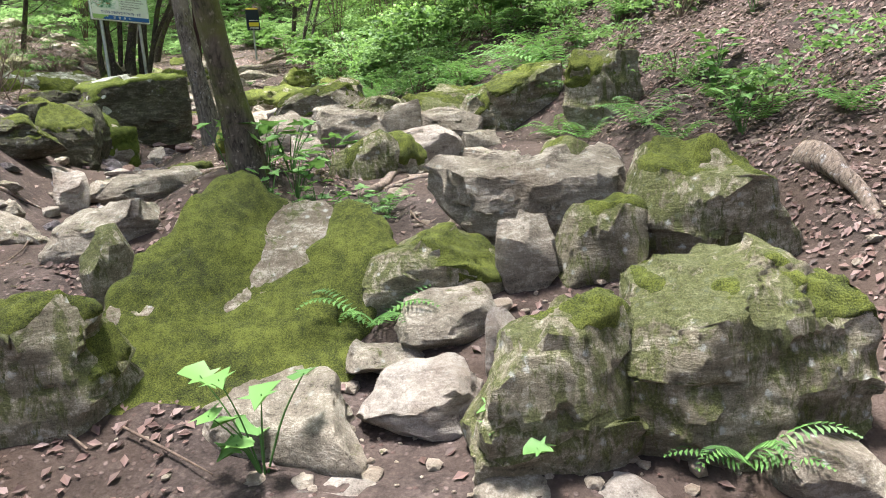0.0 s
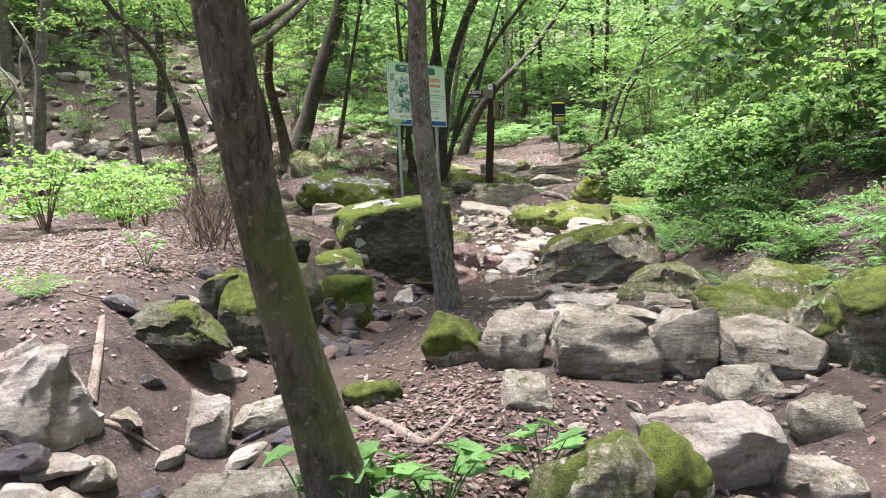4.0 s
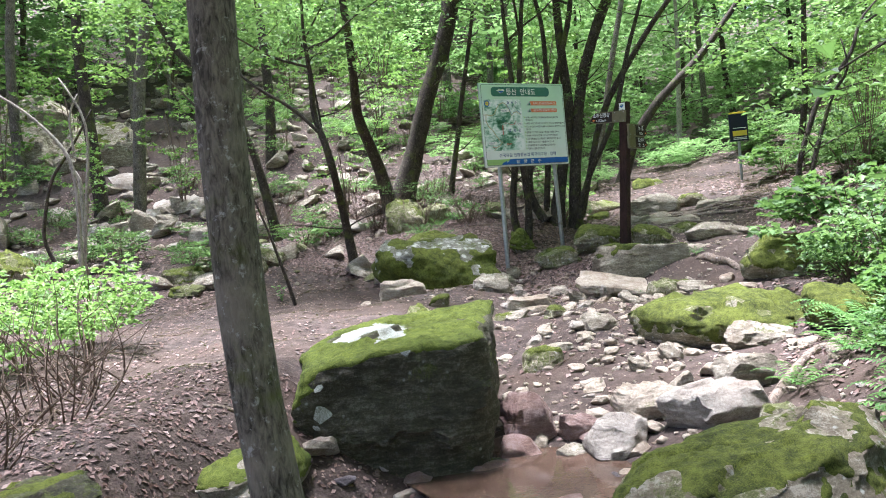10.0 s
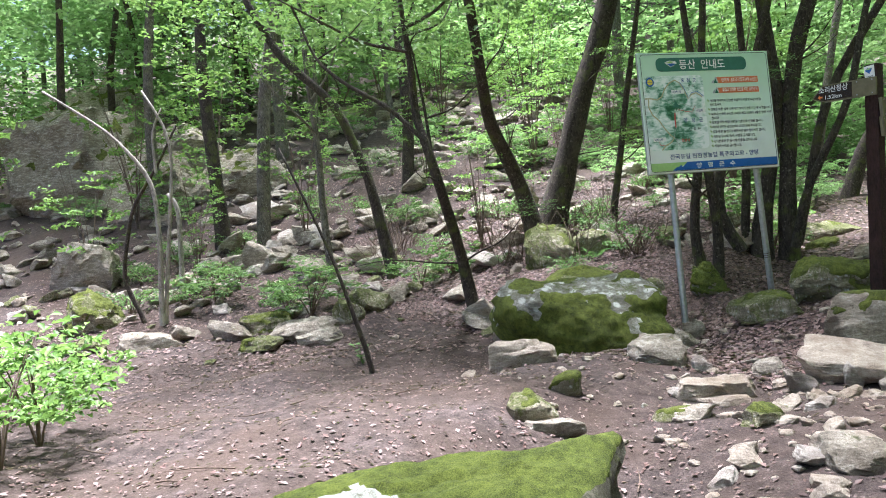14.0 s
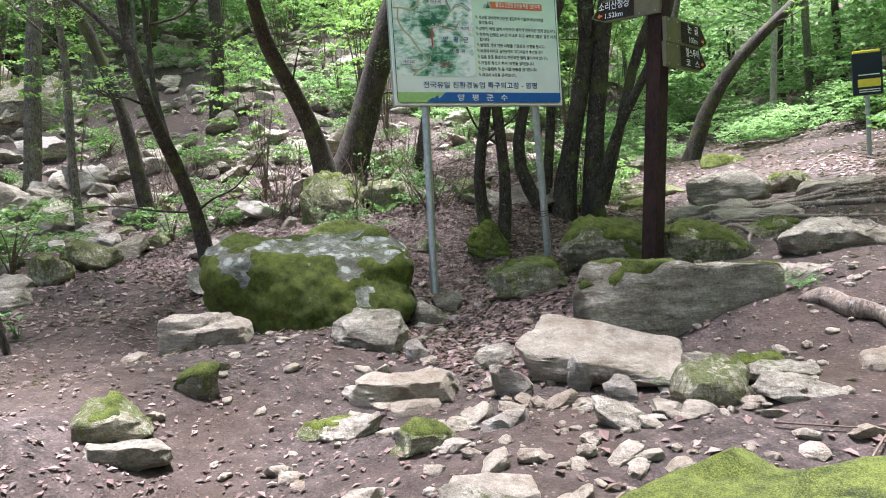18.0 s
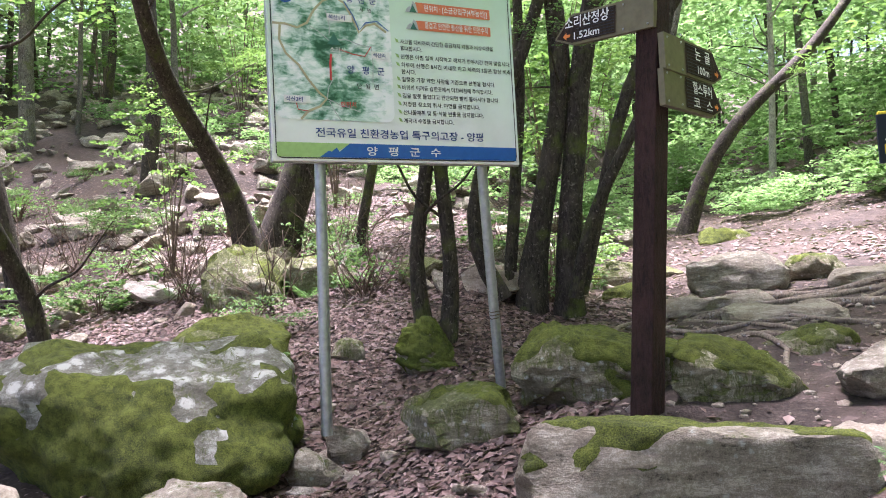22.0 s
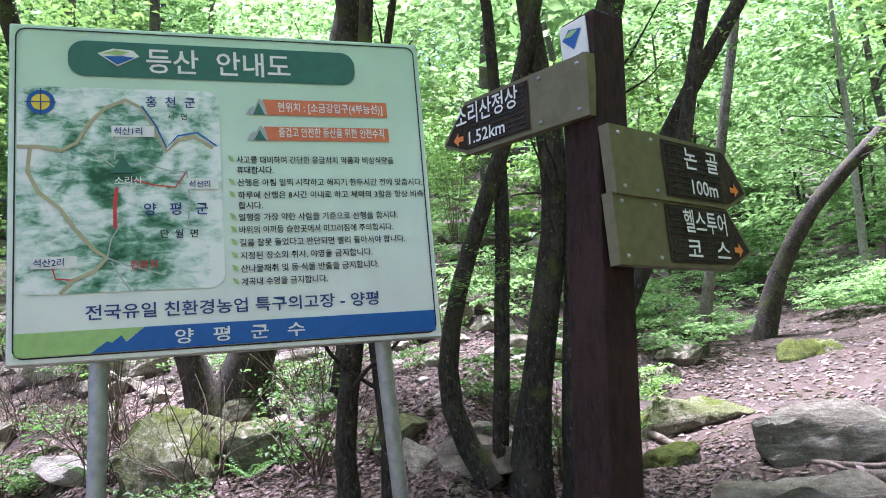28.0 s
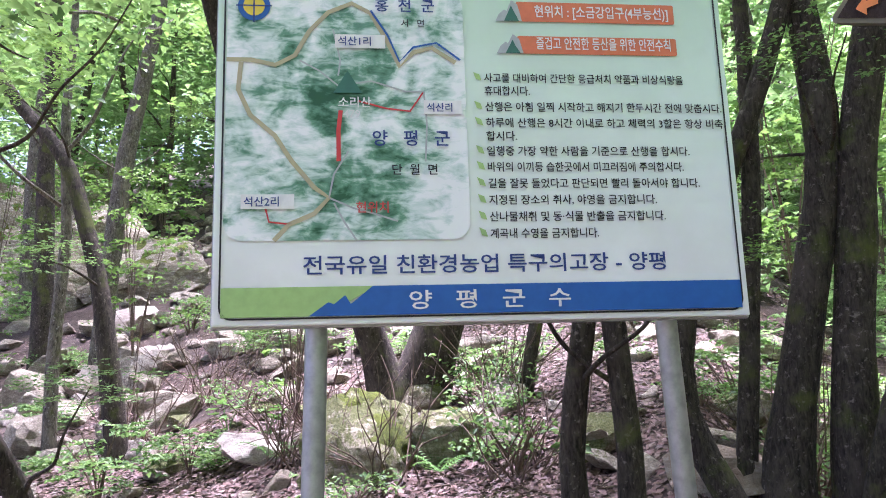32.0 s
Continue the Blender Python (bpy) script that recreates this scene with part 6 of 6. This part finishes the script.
rock("p", 15, 0.88, 2.60, 0.54, 0.16, 0.11, 0.03, 3)
rock("g", 16, 1.41, 2.67, 0.49, 0.29, 0.20, 0.13, 3)
rock("g", 17, 0.41, 3.40, 0.73, 0.37, 0.26, 0.14, 3)
rock("g", 18, 0.21, 3.25, 0.69, 0.26, 0.16, 0.06, 3)
rock("p", 19, 0.62, 3.14, 0.71, 0.13, 0.08, 0.16, 3)
rock("g", 20, -0.52, 6.80, 1.25, 0.42, 0.30, 0.34, 26, 0.05, 0.0, 0.05)
rock("g", 126, -0.10, 6.95, 1.26, 0.36, 0.30, 0.28, 26, 0.08, 0.0, 0.1)
rock("g", 21, -1.01, 6.88, 1.29, 0.35, 0.21, 0.25, 26)
rock("M", 22, -1.40, 6.93, 1.28, 0.33, 0.26, 0.23, 26)
rock("m", 23, -0.41, 8.32, 1.46, 0.54, 0.38, 0.24, 26)
rock("m", 24, 0.25, 7.37, 1.33, 0.54, 0.32, 0.32, 26)
rock("p", 25, 0.24, 5.76, 1.15, 0.42, 0.25, 0.27, 26)
rock("m", 26, -0.12, 5.26, 1.14, 0.36, 0.24, 0.26, 26, 0.1)
rock("m", 27, 0.09, 5.47, 1.15, 0.28, 0.22, 0.24, 26, 0.1)
rock("m", 28, 0.76, 7.19, 1.31, 0.45, 0.27, 0.42, 26)
rock("g", 29, 0.24, 6.66, 1.23, 0.30, 0.21, 0.15, 26)
rock("g", 30, 0.56, 6.23, 1.20, 0.25, 0.17, 0.16, 26)
rock("g", 31, 0.60, 5.74, 1.14, 0.21, 0.15, 0.11, 26)
rock("p", 32, -2.58, 4.97, 1.17, 0.48, 0.34, 0.42, 26)
rock("g", 33, -1.19, 4.81, 1.18, 0.50, 0.25, 0.13, 26)
rock("p", 34, -2.12, 5.61, 1.04, 0.21, 0.15, 0.23, 26)
rock("g", 35, -2.00, 5.92, 1.09, 0.34, 0.24, 0.13, 26)
rock("g", 36, -2.05, 4.70, 1.01, 0.39, 0.27, 0.14, 26)
rock("g", 37, -2.19, 5.02, 1.08, 0.17, 0.12, 0.11, 26)
rock("D", 38, -2.71, 6.00, 1.45, 0.47, 0.33, 0.24, 26)
rock("D", 39, -2.67, 6.61, 1.33, 0.47, 0.33, 0.41, 26)
rock("g", 40, -0.65, 6.11, 1.24, 0.23, 0.16, 0.16, 26)
rock("M", 41, -1.54, 6.22, 1.18, 0.29, 0.20, 0.08, 26)
rock("m", 42, 0.94, 7.20, 1.37, 0.66, 0.43, 0.40, 3)
rock("m", 43, 1.46, 6.23, 1.36, 0.50, 0.29, 0.48, 3)
rock("m", 44, 1.06, 5.45, 1.12, 0.31, 0.25, 0.16, 3)
rock("g", 45, 1.24, 5.14, 1.11, 0.20, 0.14, 0.16, 3)
rock("g", 46, 0.33, 6.95, 1.27, 0.43, 0.30, 0.27, 3)
rock("m", 47, -0.96, 3.70, 0.84, 0.18, 0.14, 0.33, 3)
rock("S", 48, -1.32, 9.93, 1.38, 1.21, 0.67, 0.53, 31)
rock("B", 49, -3.95, 10.62, 1.34, 1.30, 1.21, 0.93, 42, 0.03, 0.055, 0.1)
rock("T", 50, -3.84, 9.13, 1.53, 0.60, 0.58, 0.22, 38, 0.05, 0.1, 0.1, 0.75)
rock("D", 52, -3.64, 8.01, 1.78, 0.48, 0.42, 0.20, 31)
rock("M", 53, -2.82, 13.51, 1.69, 1.33, 0.80, 0.37, 31)
rock("M", 54, -2.72, 15.58, 2.05, 0.93, 0.56, 0.45, 31)
rock("M", 55, -1.70, 13.58, 1.87, 0.75, 0.45, 0.28, 31)
rock("s", 56, -4.66, 15.06, 1.95, 0.82, 0.56, 0.17, 24, 0.02, -0.42, 0.4)
rock("L", 57, -4.56, 15.82, 2.09, 1.27, 0.38, 0.38, 43)
rock("G", 58, -7.44, 15.04, 2.06, 1.51, 1.21, 0.70, 43)
rock("g", 59, -6.15, 14.60, 2.00, 0.43, 0.30, 0.22, 43)
rock("m", 60, -6.02, 16.04, 2.19, 0.54, 0.33, 0.29, 43)
rock("M", 61, -5.57, 16.68, 2.38, 0.82, 0.49, 0.39, 43)
rock("M", 62, -4.87, 16.74, 2.39, 0.48, 0.24, 0.23, 43)
rock("g", 63, -4.13, 17.28, 2.43, 1.05, 0.32, 0.19, 43)
rock("m", 64, -3.86, 14.74, 1.93, 0.32, 0.26, 0.17, 43)
rock("g", 65, -3.54, 14.85, 1.96, 0.27, 0.19, 0.07, 43)
rock("m", 66, -3.91, 15.26, 1.98, 0.31, 0.16, 0.05, 43)
rock("g", 67, -3.70, 15.07, 1.98, 0.33, 0.13, 0.07, 43)
rock("f", 68, -5.32, 14.18, 1.84, 0.57, 0.34, 0.15, 43)
rock("p", 69, -4.82, 14.49, 1.88, 0.19, 0.13, 0.12, 43)
rock("p", 70, -4.60, 14.76, 1.88, 0.13, 0.08, 0.18, 43)
rock("p", 71, -4.31, 14.69, 1.87, 0.14, 0.09, 0.12, 43)
rock("f", 72, -7.14, 13.96, 2.05, 0.55, 0.27, 0.15, 43)
rock("p", 73, -5.76, 14.64, 1.93, 0.15, 0.09, 0.13, 43)
rock("g", 74, -5.32, 14.89, 1.93, 0.25, 0.15, 0.10, 43)
rock("g", 75, -6.65, 15.75, 2.07, 0.20, 0.12, 0.18, 43)
rock("g", 76, -6.58, 15.47, 2.02, 0.23, 0.14, 0.17, 43)
rock("g", 77, -6.47, 20.20, 2.81, 0.84, 0.42, 0.34, 43)
rock("m", 78, -5.96, 13.34, 1.96, 0.20, 0.14, 0.16, 43)
rock("w", 79, -2.57, 11.62, 1.48, 0.47, 0.28, 0.18, 42)
rock("p", 80, -2.09, 11.57, 1.51, 0.53, 0.42, 0.23, 42)
rock("m", 81, -1.66, 11.50, 1.49, 0.28, 0.17, 0.17, 42)
rock("r", 82, -3.24, 11.11, 1.34, 0.32, 0.16, 0.34, 42)
rock("r", 83, -3.19, 10.89, 1.28, 0.30, 0.24, 0.15, 42)
rock("r", 84, -2.95, 11.28, 1.35, 0.26, 0.18, 0.17, 42)
rock("p", 85, -2.59, 11.16, 1.33, 0.37, 0.26, 0.22, 42)
rock("r", 86, -3.21, 10.51, 1.23, 0.27, 0.19, 0.14, 42)
rock("g", 87, -2.86, 12.63, 1.64, 0.17, 0.12, 0.15, 42)
rock("g", 88, -3.82, 13.24, 1.77, 0.31, 0.22, 0.16, 42)
rock("m", 89, -3.90, 12.29, 1.58, 0.35, 0.24, 0.19, 42)
rock("g", 90, -2.10, 12.14, 1.59, 0.37, 0.18, 0.23, 42)
rock("g", 91, -2.29, 13.12, 1.73, 0.47, 0.24, 0.15, 42)
rock("g", 92, -2.99, 12.33, 1.61, 0.15, 0.10, 0.11, 42)
rock("m", 93, -5.80, 12.82, 1.91, 0.30, 0.21, 0.16, 57)
rock("m", 94, -5.27, 13.64, 1.78, 0.27, 0.19, 0.09, 57)
rock("m", 95, -4.65, 13.72, 1.82, 0.24, 0.17, 0.13, 57)
rock("f", 96, -4.03, 13.47, 1.80, 0.32, 0.19, 0.08, 57)
rock("m", 97, -10.33, 13.85, 2.40, 0.35, 0.24, 0.29, 57)
rock("g", 98, -5.57, 12.79, 1.83, 0.34, 0.21, 0.08, 57)
rock("f", 99, -7.20, 13.89, 2.05, 0.48, 0.19, 0.20, 57)
rock("f", 100, -5.13, 14.08, 1.83, 0.25, 0.15, 0.06, 57)
rock("p", 101, -18.40, 16.13, 4.48, 0.85, 0.60, 0.49, 57)
rock("g", 102, -16.93, 11.98, 3.26, 1.23, 0.86, 0.80, 57)
rock("M", 103, -13.64, 11.50, 2.59, 0.80, 0.48, 0.51, 57)
rock("g", 104, -10.49, 13.36, 2.30, 0.86, 0.43, 0.25, 57)
rock("O", 105, -22.35, 14.65, 5.03, 2.70, 2.16, 1.80, 51)
rock("O", 106, -30.91, 14.67, 7.95, 1.76, 1.41, 1.49, 51)
rock("m", 107, -8.14, 21.13, 2.93, 0.94, 0.38, 0.24, 53)
rock("M", 108, -8.42, 23.99, 3.37, 0.73, 0.44, 0.28, 53)
rock("M", 109, -7.42, 19.77, 2.74, 0.35, 0.24, 0.16, 53)
rock("m", 110, -9.86, 16.92, 2.92, 0.72, 0.5, 0.52, 53)
rock("m", 111, -9.62, 17.55, 2.98, 0.62, 0.4, 0.38, 53)
rock("m", 112, -10.57, 17.79, 3.32, 0.35, 0.25, 0.23, 53)
rock("M", 113, -7.27, 16.95, 2.39, 0.43, 0.30, 0.28, 47)
rock("M", 114, -7.83, 16.66, 2.48, 0.23, 0.16, 0.17, 47)
rock("p", 115, -9.93, 18.17, 3.29, 0.42, 0.29, 0.27, 47)
rock("D", 116, -2.89, 6.57, 1.53, 0.33, 0.23, 0.27, 25)
rock("T", 117, -3.20, 8.48, 1.19, 0.40, 0.24, 0.36, 27)
rock("p", 118, -1.10, 7.31, 1.33, 0.38, 0.27, 0.17, 25)
rock("p", 119, -0.93, 7.89, 1.41, 0.40, 0.28, 0.12, 25)
rock("p", 120, -0.79, 7.38, 1.33, 0.40, 0.28, 0.14, 25)
rock("g", 121, -0.44, 7.53, 1.36, 0.37, 0.26, 0.14, 25)
rock("p", 122, -0.11, 7.48, 1.36, 0.33, 0.23, 0.15, 25)
rock("g", 123, -0.37, 7.98, 1.44, 0.22, 0.16, 0.10, 25)
rock("m", 124, 0.33, 7.90, 1.37, 0.67, 0.34, 0.34, 25)
rock("M", 130, -8.45, 16.0, 2.40, 0.95, 0.65, 0.42, 43)
rock("m", 131, -4.95, 17.9, 2.47, 0.46, 0.3, 0.17, 43)
rock("f", 132, -6.25, 19.35, 2.66, 0.9, 0.4, 0.13, 43)
rock("f", 133, -5.45, 18.85, 2.60, 0.8, 0.35, 0.12, 30)
rock("f", 134, -5.25, 20.3, 2.82, 0.75, 0.4, 0.16, 50)
rock("m", 135, -6.0, 20.9, 2.9, 0.55, 0.35, 0.2, 50)
rock("f", 136, -4.2, 16.35, 2.28, 0.5, 0.3, 0.1, 20)
rock("O", 137, -24.2, 13.2, 5.5, 3.2, 2.0, 2.6, 30)
rock("O", 138, -22.6, 15.2, 5.4, 2.6, 1.8, 2.2, 50)
rock("O", 139, -20.9, 16.4, 5.2, 2.2, 1.6, 1.5, 60)
rock("O", 140, -29.5, 15.2, 7.6, 4.2, 2.5, 3.0, 45)
rock("m", 141, -10.6, 12.85, 2.25, 0.45, 0.3, 0.14, 45)
rock("g", 142, -10.15, 13.35, 2.25, 0.55, 0.3, 0.16, 45)
rock("m", 143, -11.2, 13.2, 2.35, 0.6, 0.4, 0.3, 45)
rock("D", 125, -2.93, 7.25, 1.40, 0.48, 0.29, 0.41, 25)



def stone_heap():
    """Pale broken blocks lying together on the slope."""
    rng = np.random.default_rng(66)
    for k in range(30):
        x, y = -15.6 + rng.normal(0, 1.5), 15.7 + rng.normal(0, 0.9)
        w = rng.uniform(0.22, 0.6)
        rock("pg"[k % 2], 200 + k, x, y, surface(x, y) - 0.03, w, w * 0.7, w * rng.uniform(0.35, 0.7), rng.uniform(0, 360))


stone_heap()

# ---- loose stones, gravel, leaves, twigs ----
def loose_stones():
    rng = np.random.default_rng(5)
    meshes = {}
    for mat in "gpsdr":
        for k in range(4):
            p, f = stone_shape(rng, 3, (1, 0.8, 0.5), 30, 9, 0.06, 0.35, 0.9)
            me = bpy.data.meshes.new("stone")
            fill(me, p, f)
            me.polygons.foreach_set("use_smooth", [True] * len(me.polygons))
            me.set_sharp_from_angle(angle=radians(24))
            me.materials.append(ROCK[mat])
            meshes[mat, k] = me
    words = {"g": "small grey stone lying loose on the trail", "p": "small pale stone lying loose on the trail", "s": "small tan stone lying loose on the trail", "d": "dark wet stone in the stream bed", "r": "wet reddish stone in the stream bed"}

    rest, rest_faces, pebble = [], [], []
    for k in range(6):
        p, f = stone_shape(rng, 2, (1, 0.8, 0.5), 30, 9, 0.08, 0.35)
        me = bpy.data.meshes.new("pebble")
        fill(me, p, f)
        pebble.append(me)

    def strew(x, y, s):
        me = pebble[int(rng.integers(6))]
        v = np.zeros(len(me.vertices) * 3)
        me.vertices.foreach_get("co", v)
        turn = np.array(Euler((rng.normal(0, 0.25), rng.normal(0, 0.25), rng.uniform(0, 6.28))).to_matrix())
        k = len(rest)
        rest.extend((v.reshape(-1, 3) @ turn.T * s + (x, y, surface(x, y) + s * 0.03)).tolist())
        rest_faces.extend(tuple(i + k for i in q.vertices) for q in me.polygons)

    def lay(x, y, s, mat):
        ob = new("stone", meshes[mat, int(rng.integers(4))])
        ob.matrix_basis = Matrix.LocRotScale((x, y, surface(x, y) + s * 0.05), Euler((rng.normal(0, 0.25), rng.normal(0, 0.25), rng.uniform(0, 6.28))), (s, s * rng.uniform(0.7, 1.1), s * rng.uniform(0.6, 1.1)))
        tagged(ob, words[mat], "stone", "loose stones")

    for _ in range(70):
        y = rng.uniform(6.5, 10.3)
        lay(float(np.interp(y, CREEK_Y, CREEK_X)) + rng.normal(0, 0.32), y, rng.uniform(0.08, 0.26), "d" if rng.random() < 0.75 else "r")
    for _ in range(46):
        lay(rng.normal(-3.05, 0.5), rng.normal(10.2, 0.4), rng.uniform(0.08, 0.25), "rdp"[int(rng.integers(3))])
    for _ in range(50):
        y = rng.uniform(3.0, 6.5)
        lay(float(np.interp(y, CREEK_Y, CREEK_X)) + rng.normal(0, 0.35), y, rng.uniform(0.08, 0.24), "dgp"[int(rng.integers(3))])
    for _ in range(84):
        y = rng.uniform(10.6, 15.4)
        lay(float(np.interp(y, PATH_Y, PATH_X)) + rng.normal(-0.15, 0.85), y, 0.05 + 0.2 * rng.random() ** 1.6, "gsp"[min(int(rng.integers(5)) // 2, 2)])
    for _ in range(40):
        y = rng.uniform(5.5, 10.5)
        lay(float(np.interp(y, PATH_Y, PATH_X)) + rng.normal(0, 0.6), y, rng.uniform(0.04, 0.14), "gps"[int(rng.integers(3))])
    for _ in range(340):
        y = rng.uniform(9.8, 14.6)
        strew(float(np.interp(y, PATH_Y, PATH_X)) + rng.normal(-0.2, 0.9), y, 0.03 + 0.15 * rng.random() ** 2)
    for _ in range(150):
        y = rng.uniform(2.0, 10)
        strew(float(np.interp(y, PATH_Y, PATH_X)) + rng.normal(0, 0.8), y, 0.03 + 0.08 * rng.random() ** 2)
    for _ in range(220):
        strew(rng.uniform(-7.5, -3.6), rng.uniform(13.2, 16.6), 0.03 + 0.09 * rng.random() ** 2)
    tagged(link_mesh("pebbles", rest, rest_faces, ROCK["s"], smooth=False), "small angular tan stones strewn over the trail", "stones", kind="stuff")


loose_stones()


def scree():
    """Loose rocks strewn over the wooded slope: the nearest as things, the rest past counting."""
    rng = np.random.default_rng(14)
    shapes = [stone_shape(rng, 3, (1, 0.8, 0.5), 14, 6, 0.08, 0.3) for _ in range(8)]
    meshes = []
    for k, (p, f) in enumerate(shapes):
        me = bpy.data.meshes.new("rock")
        fill(me, p, f)
        me.polygons.foreach_set("use_smooth", [True] * len(me.polygons))
        me.set_sharp_from_angle(angle=radians(30))
        me.materials.append(ROCK["gmps"[k % 4]])
        meshes.append(me)
    verts, out, total, n, near = [], [], 0, 0, 0
    while n < 1300:
        x, y = rng.uniform(-30, -7.8), rng.uniform(9, 28)
        w = -0.75 * x + 0.66 * y
        if w < 15.7 or (x > -9.5 and 15.5 < y < 18) or abs(x - float(np.interp(y, PATH_Y, PATH_X))) < 2.2:
            continue
        n += 1
        s = 0.10 + 0.5 * rng.random() ** 2.4
        k = int(rng.integers(8))
        turn = Euler((rng.normal(0, 0.3), rng.normal(0, 0.3), rng.uniform(0, 6.28)))
        if near < 260 and w < 20.5:
            near += 1
            ob = new("rock", meshes[k])
            ob.matrix_basis = Matrix.LocRotScale((x, y, surface(x, y) + s * 0.1), turn, (s, s, s))
            tagged(ob, ("grey rock half sunk in the leafy slope", "mossy grey rock half sunk in the leafy slope", "pale rock half sunk in the leafy slope", "tan rock half sunk in the leafy slope")[k % 4], "rock", "slope rocks")
            continue
        p, f = shapes[k]
        verts.append(p @ np.array(turn.to_matrix()).T * s + (x, y, surface(x, y) + s * 0.1))
        out.append(f + total)
        total += len(p)
    ob = link_mesh("scree", np.concatenate(verts), np.concatenate(out), ROCK["g"])
    ob.data.set_sharp_from_angle(angle=radians(30))
    tagged(ob, "scattered grey rocks half sunk in the leafy slope", "rocks", kind="stuff")


scree()


def litter():
    rng = np.random.default_rng(12)
    x, y = rng.uniform(-19, 4.6, 700000), 0.4 + 35 * rng.random(700000) ** 1.75
    u = x - np.interp(y, PATH_Y, PATH_X)
    c = np.abs(x - np.interp(y, CREEK_Y, CREEK_X))
    share = np.full(len(x), 0.62)
    share[np.abs(u) < 1.0] = 0.09
    share[(y < 11.3) & (c < 0.6)] = 0.08
    share[(x > -9.6) & (x < -4.0) & (y > 10.0) & (y < 14.4) & (-0.75 * x + 0.66 * y < 15.4)] = 0.36
    share[(x > -6.2) & (x < -3.2) & (y > 7.6) & (y < 10.4)] = 0.22
    share[(y > 17.5) & (np.abs(u) < 1.6)] = 0.3
    share[(y > 24) | (x < -14.5)] *= 0.55
    patchy = fnoise(np.stack([x * 1.1, y * 1.1, np.full(len(x), 2.0)], 1), 3)
    keep = rng.random(len(x)) < share * (1 + 0.9 * patchy)
    x, y = x[keep][:210000], y[keep][:210000]
    for n, x0, x1, y0, y1, clear in ((72000, -12.5, -4.6, 14.6, 20.5, 1.0), (34000, 1.3, 5.0, 2.2, 10.5, 1.0), (12000, -6.6, -3.4, 17.5, 23.0, 1.0), (8000, -5.5, -2.6, 6.2, 10.0, 1.0), (5000, -1.3, 0.2, 4.8, 6.5, 0.5)):
        a, b = rng.uniform(x0, x1, n), rng.uniform(y0, y1, n)
        side = np.abs(a - np.interp(b, PATH_Y, PATH_X))
        more = (side > clear) & (rng.random(n) < np.clip(side - clear + 0.4, 0, 1)) & ((b > 14.5) | (np.abs(a - np.interp(b, CREEK_Y, CREEK_X)) > 0.6))
        x, y = np.r_[x, a[more]], np.r_[y, b[more]]
    c = np.stack([x, y, surface_many(x, y) + 0.004 + 0.012 * rng.random(len(x))], 1)
    e = 0.05
    slope = np.stack([surface_many(x - e, y) - surface_many(x + e, y), surface_many(x, y - e) - surface_many(x, y + e), np.full(len(x), 2 * e)], 1)
    n = slope / np.linalg.norm(slope, axis=1)[:, None] + rng.normal(0, 0.17, (len(c), 3))
    v, f = leaves(rng, c, n, rng.uniform(0.022, 0.085, len(c)) * np.where(y > 22, 1.4, np.where((y < 11) | ((y < 14.4) & (x < -4) & (-0.75 * x + 0.66 * y < 15.4)), 0.62, 1.0)), wide=0.58, fold=0.07)
    ob = link_mesh("fallen_leaves", v, f, LITTER, smooth=False)
    tagged(ob, "carpet of dry pinkish-brown fallen leaves", "leaves", kind="stuff")


litter()


def gravel():
    rng = np.random.default_rng(3)
    base, faces = SPHERES[1]
    verts, out = [], []
    for _ in range(3200):
        y = rng.uniform(1.2, 20)
        x = float(np.interp(y, PATH_Y, PATH_X)) + rng.normal(-0.1, 0.75)
        s = 0.008 + 0.03 * rng.random() ** 3
        p = base * (1 + rng.uniform(-0.3, 0.3, (len(base), 1))) * s * np.array([1, rng.uniform(0.6, 1), rng.uniform(0.35, 0.7)])
        a = rng.uniform(0, 6.28)
        p = p @ np.array([[math.cos(a), -math.sin(a), 0], [math.sin(a), math.cos(a), 0], [0, 0, 1]])
        k = len(verts)
        verts += (p + (x, y, surface(x, y) + s * 0.2)).tolist()
        out += [tuple(i + k for i in q) for q in faces]
    ob = link_mesh("gravel", verts, out, ROCK["s"], smooth=False)
    tagged(ob, "loose tan gravel chips on the trodden trail", "gravel", kind="stuff")


gravel()


def twigs():
    rng = np.random.default_rng(21)
    pieces = []
    for k in range(330):
        x, y = rng.uniform(-12.5, 3.5), rng.uniform(1, 22)
        if abs(x - float(np.interp(y, PATH_Y, PATH_X))) < 0.7 and rng.random() < 0.7:
            continue
        a, n = rng.uniform(0, 6.28), rng.uniform(0.08, 0.4)
        p = []
        for s in (-0.5, 0.0, 0.5):
            q = (x + math.cos(a) * n * s + rng.normal(0, 0.015), y + math.sin(a) * n * s + rng.normal(0, 0.015))
            p.append((q[0], q[1], surface(*q) + 0.012 + 0.02 * rng.random()))
        pieces.append(tube(p, (0.005, 0.0045, 0.002), 5, 0.05, k))
    v, f = join(*pieces)
    tagged(link_mesh("twigs", v, f, TWIG), "thin broken twigs strewn over the forest floor", "twigs", kind="stuff")


twigs()
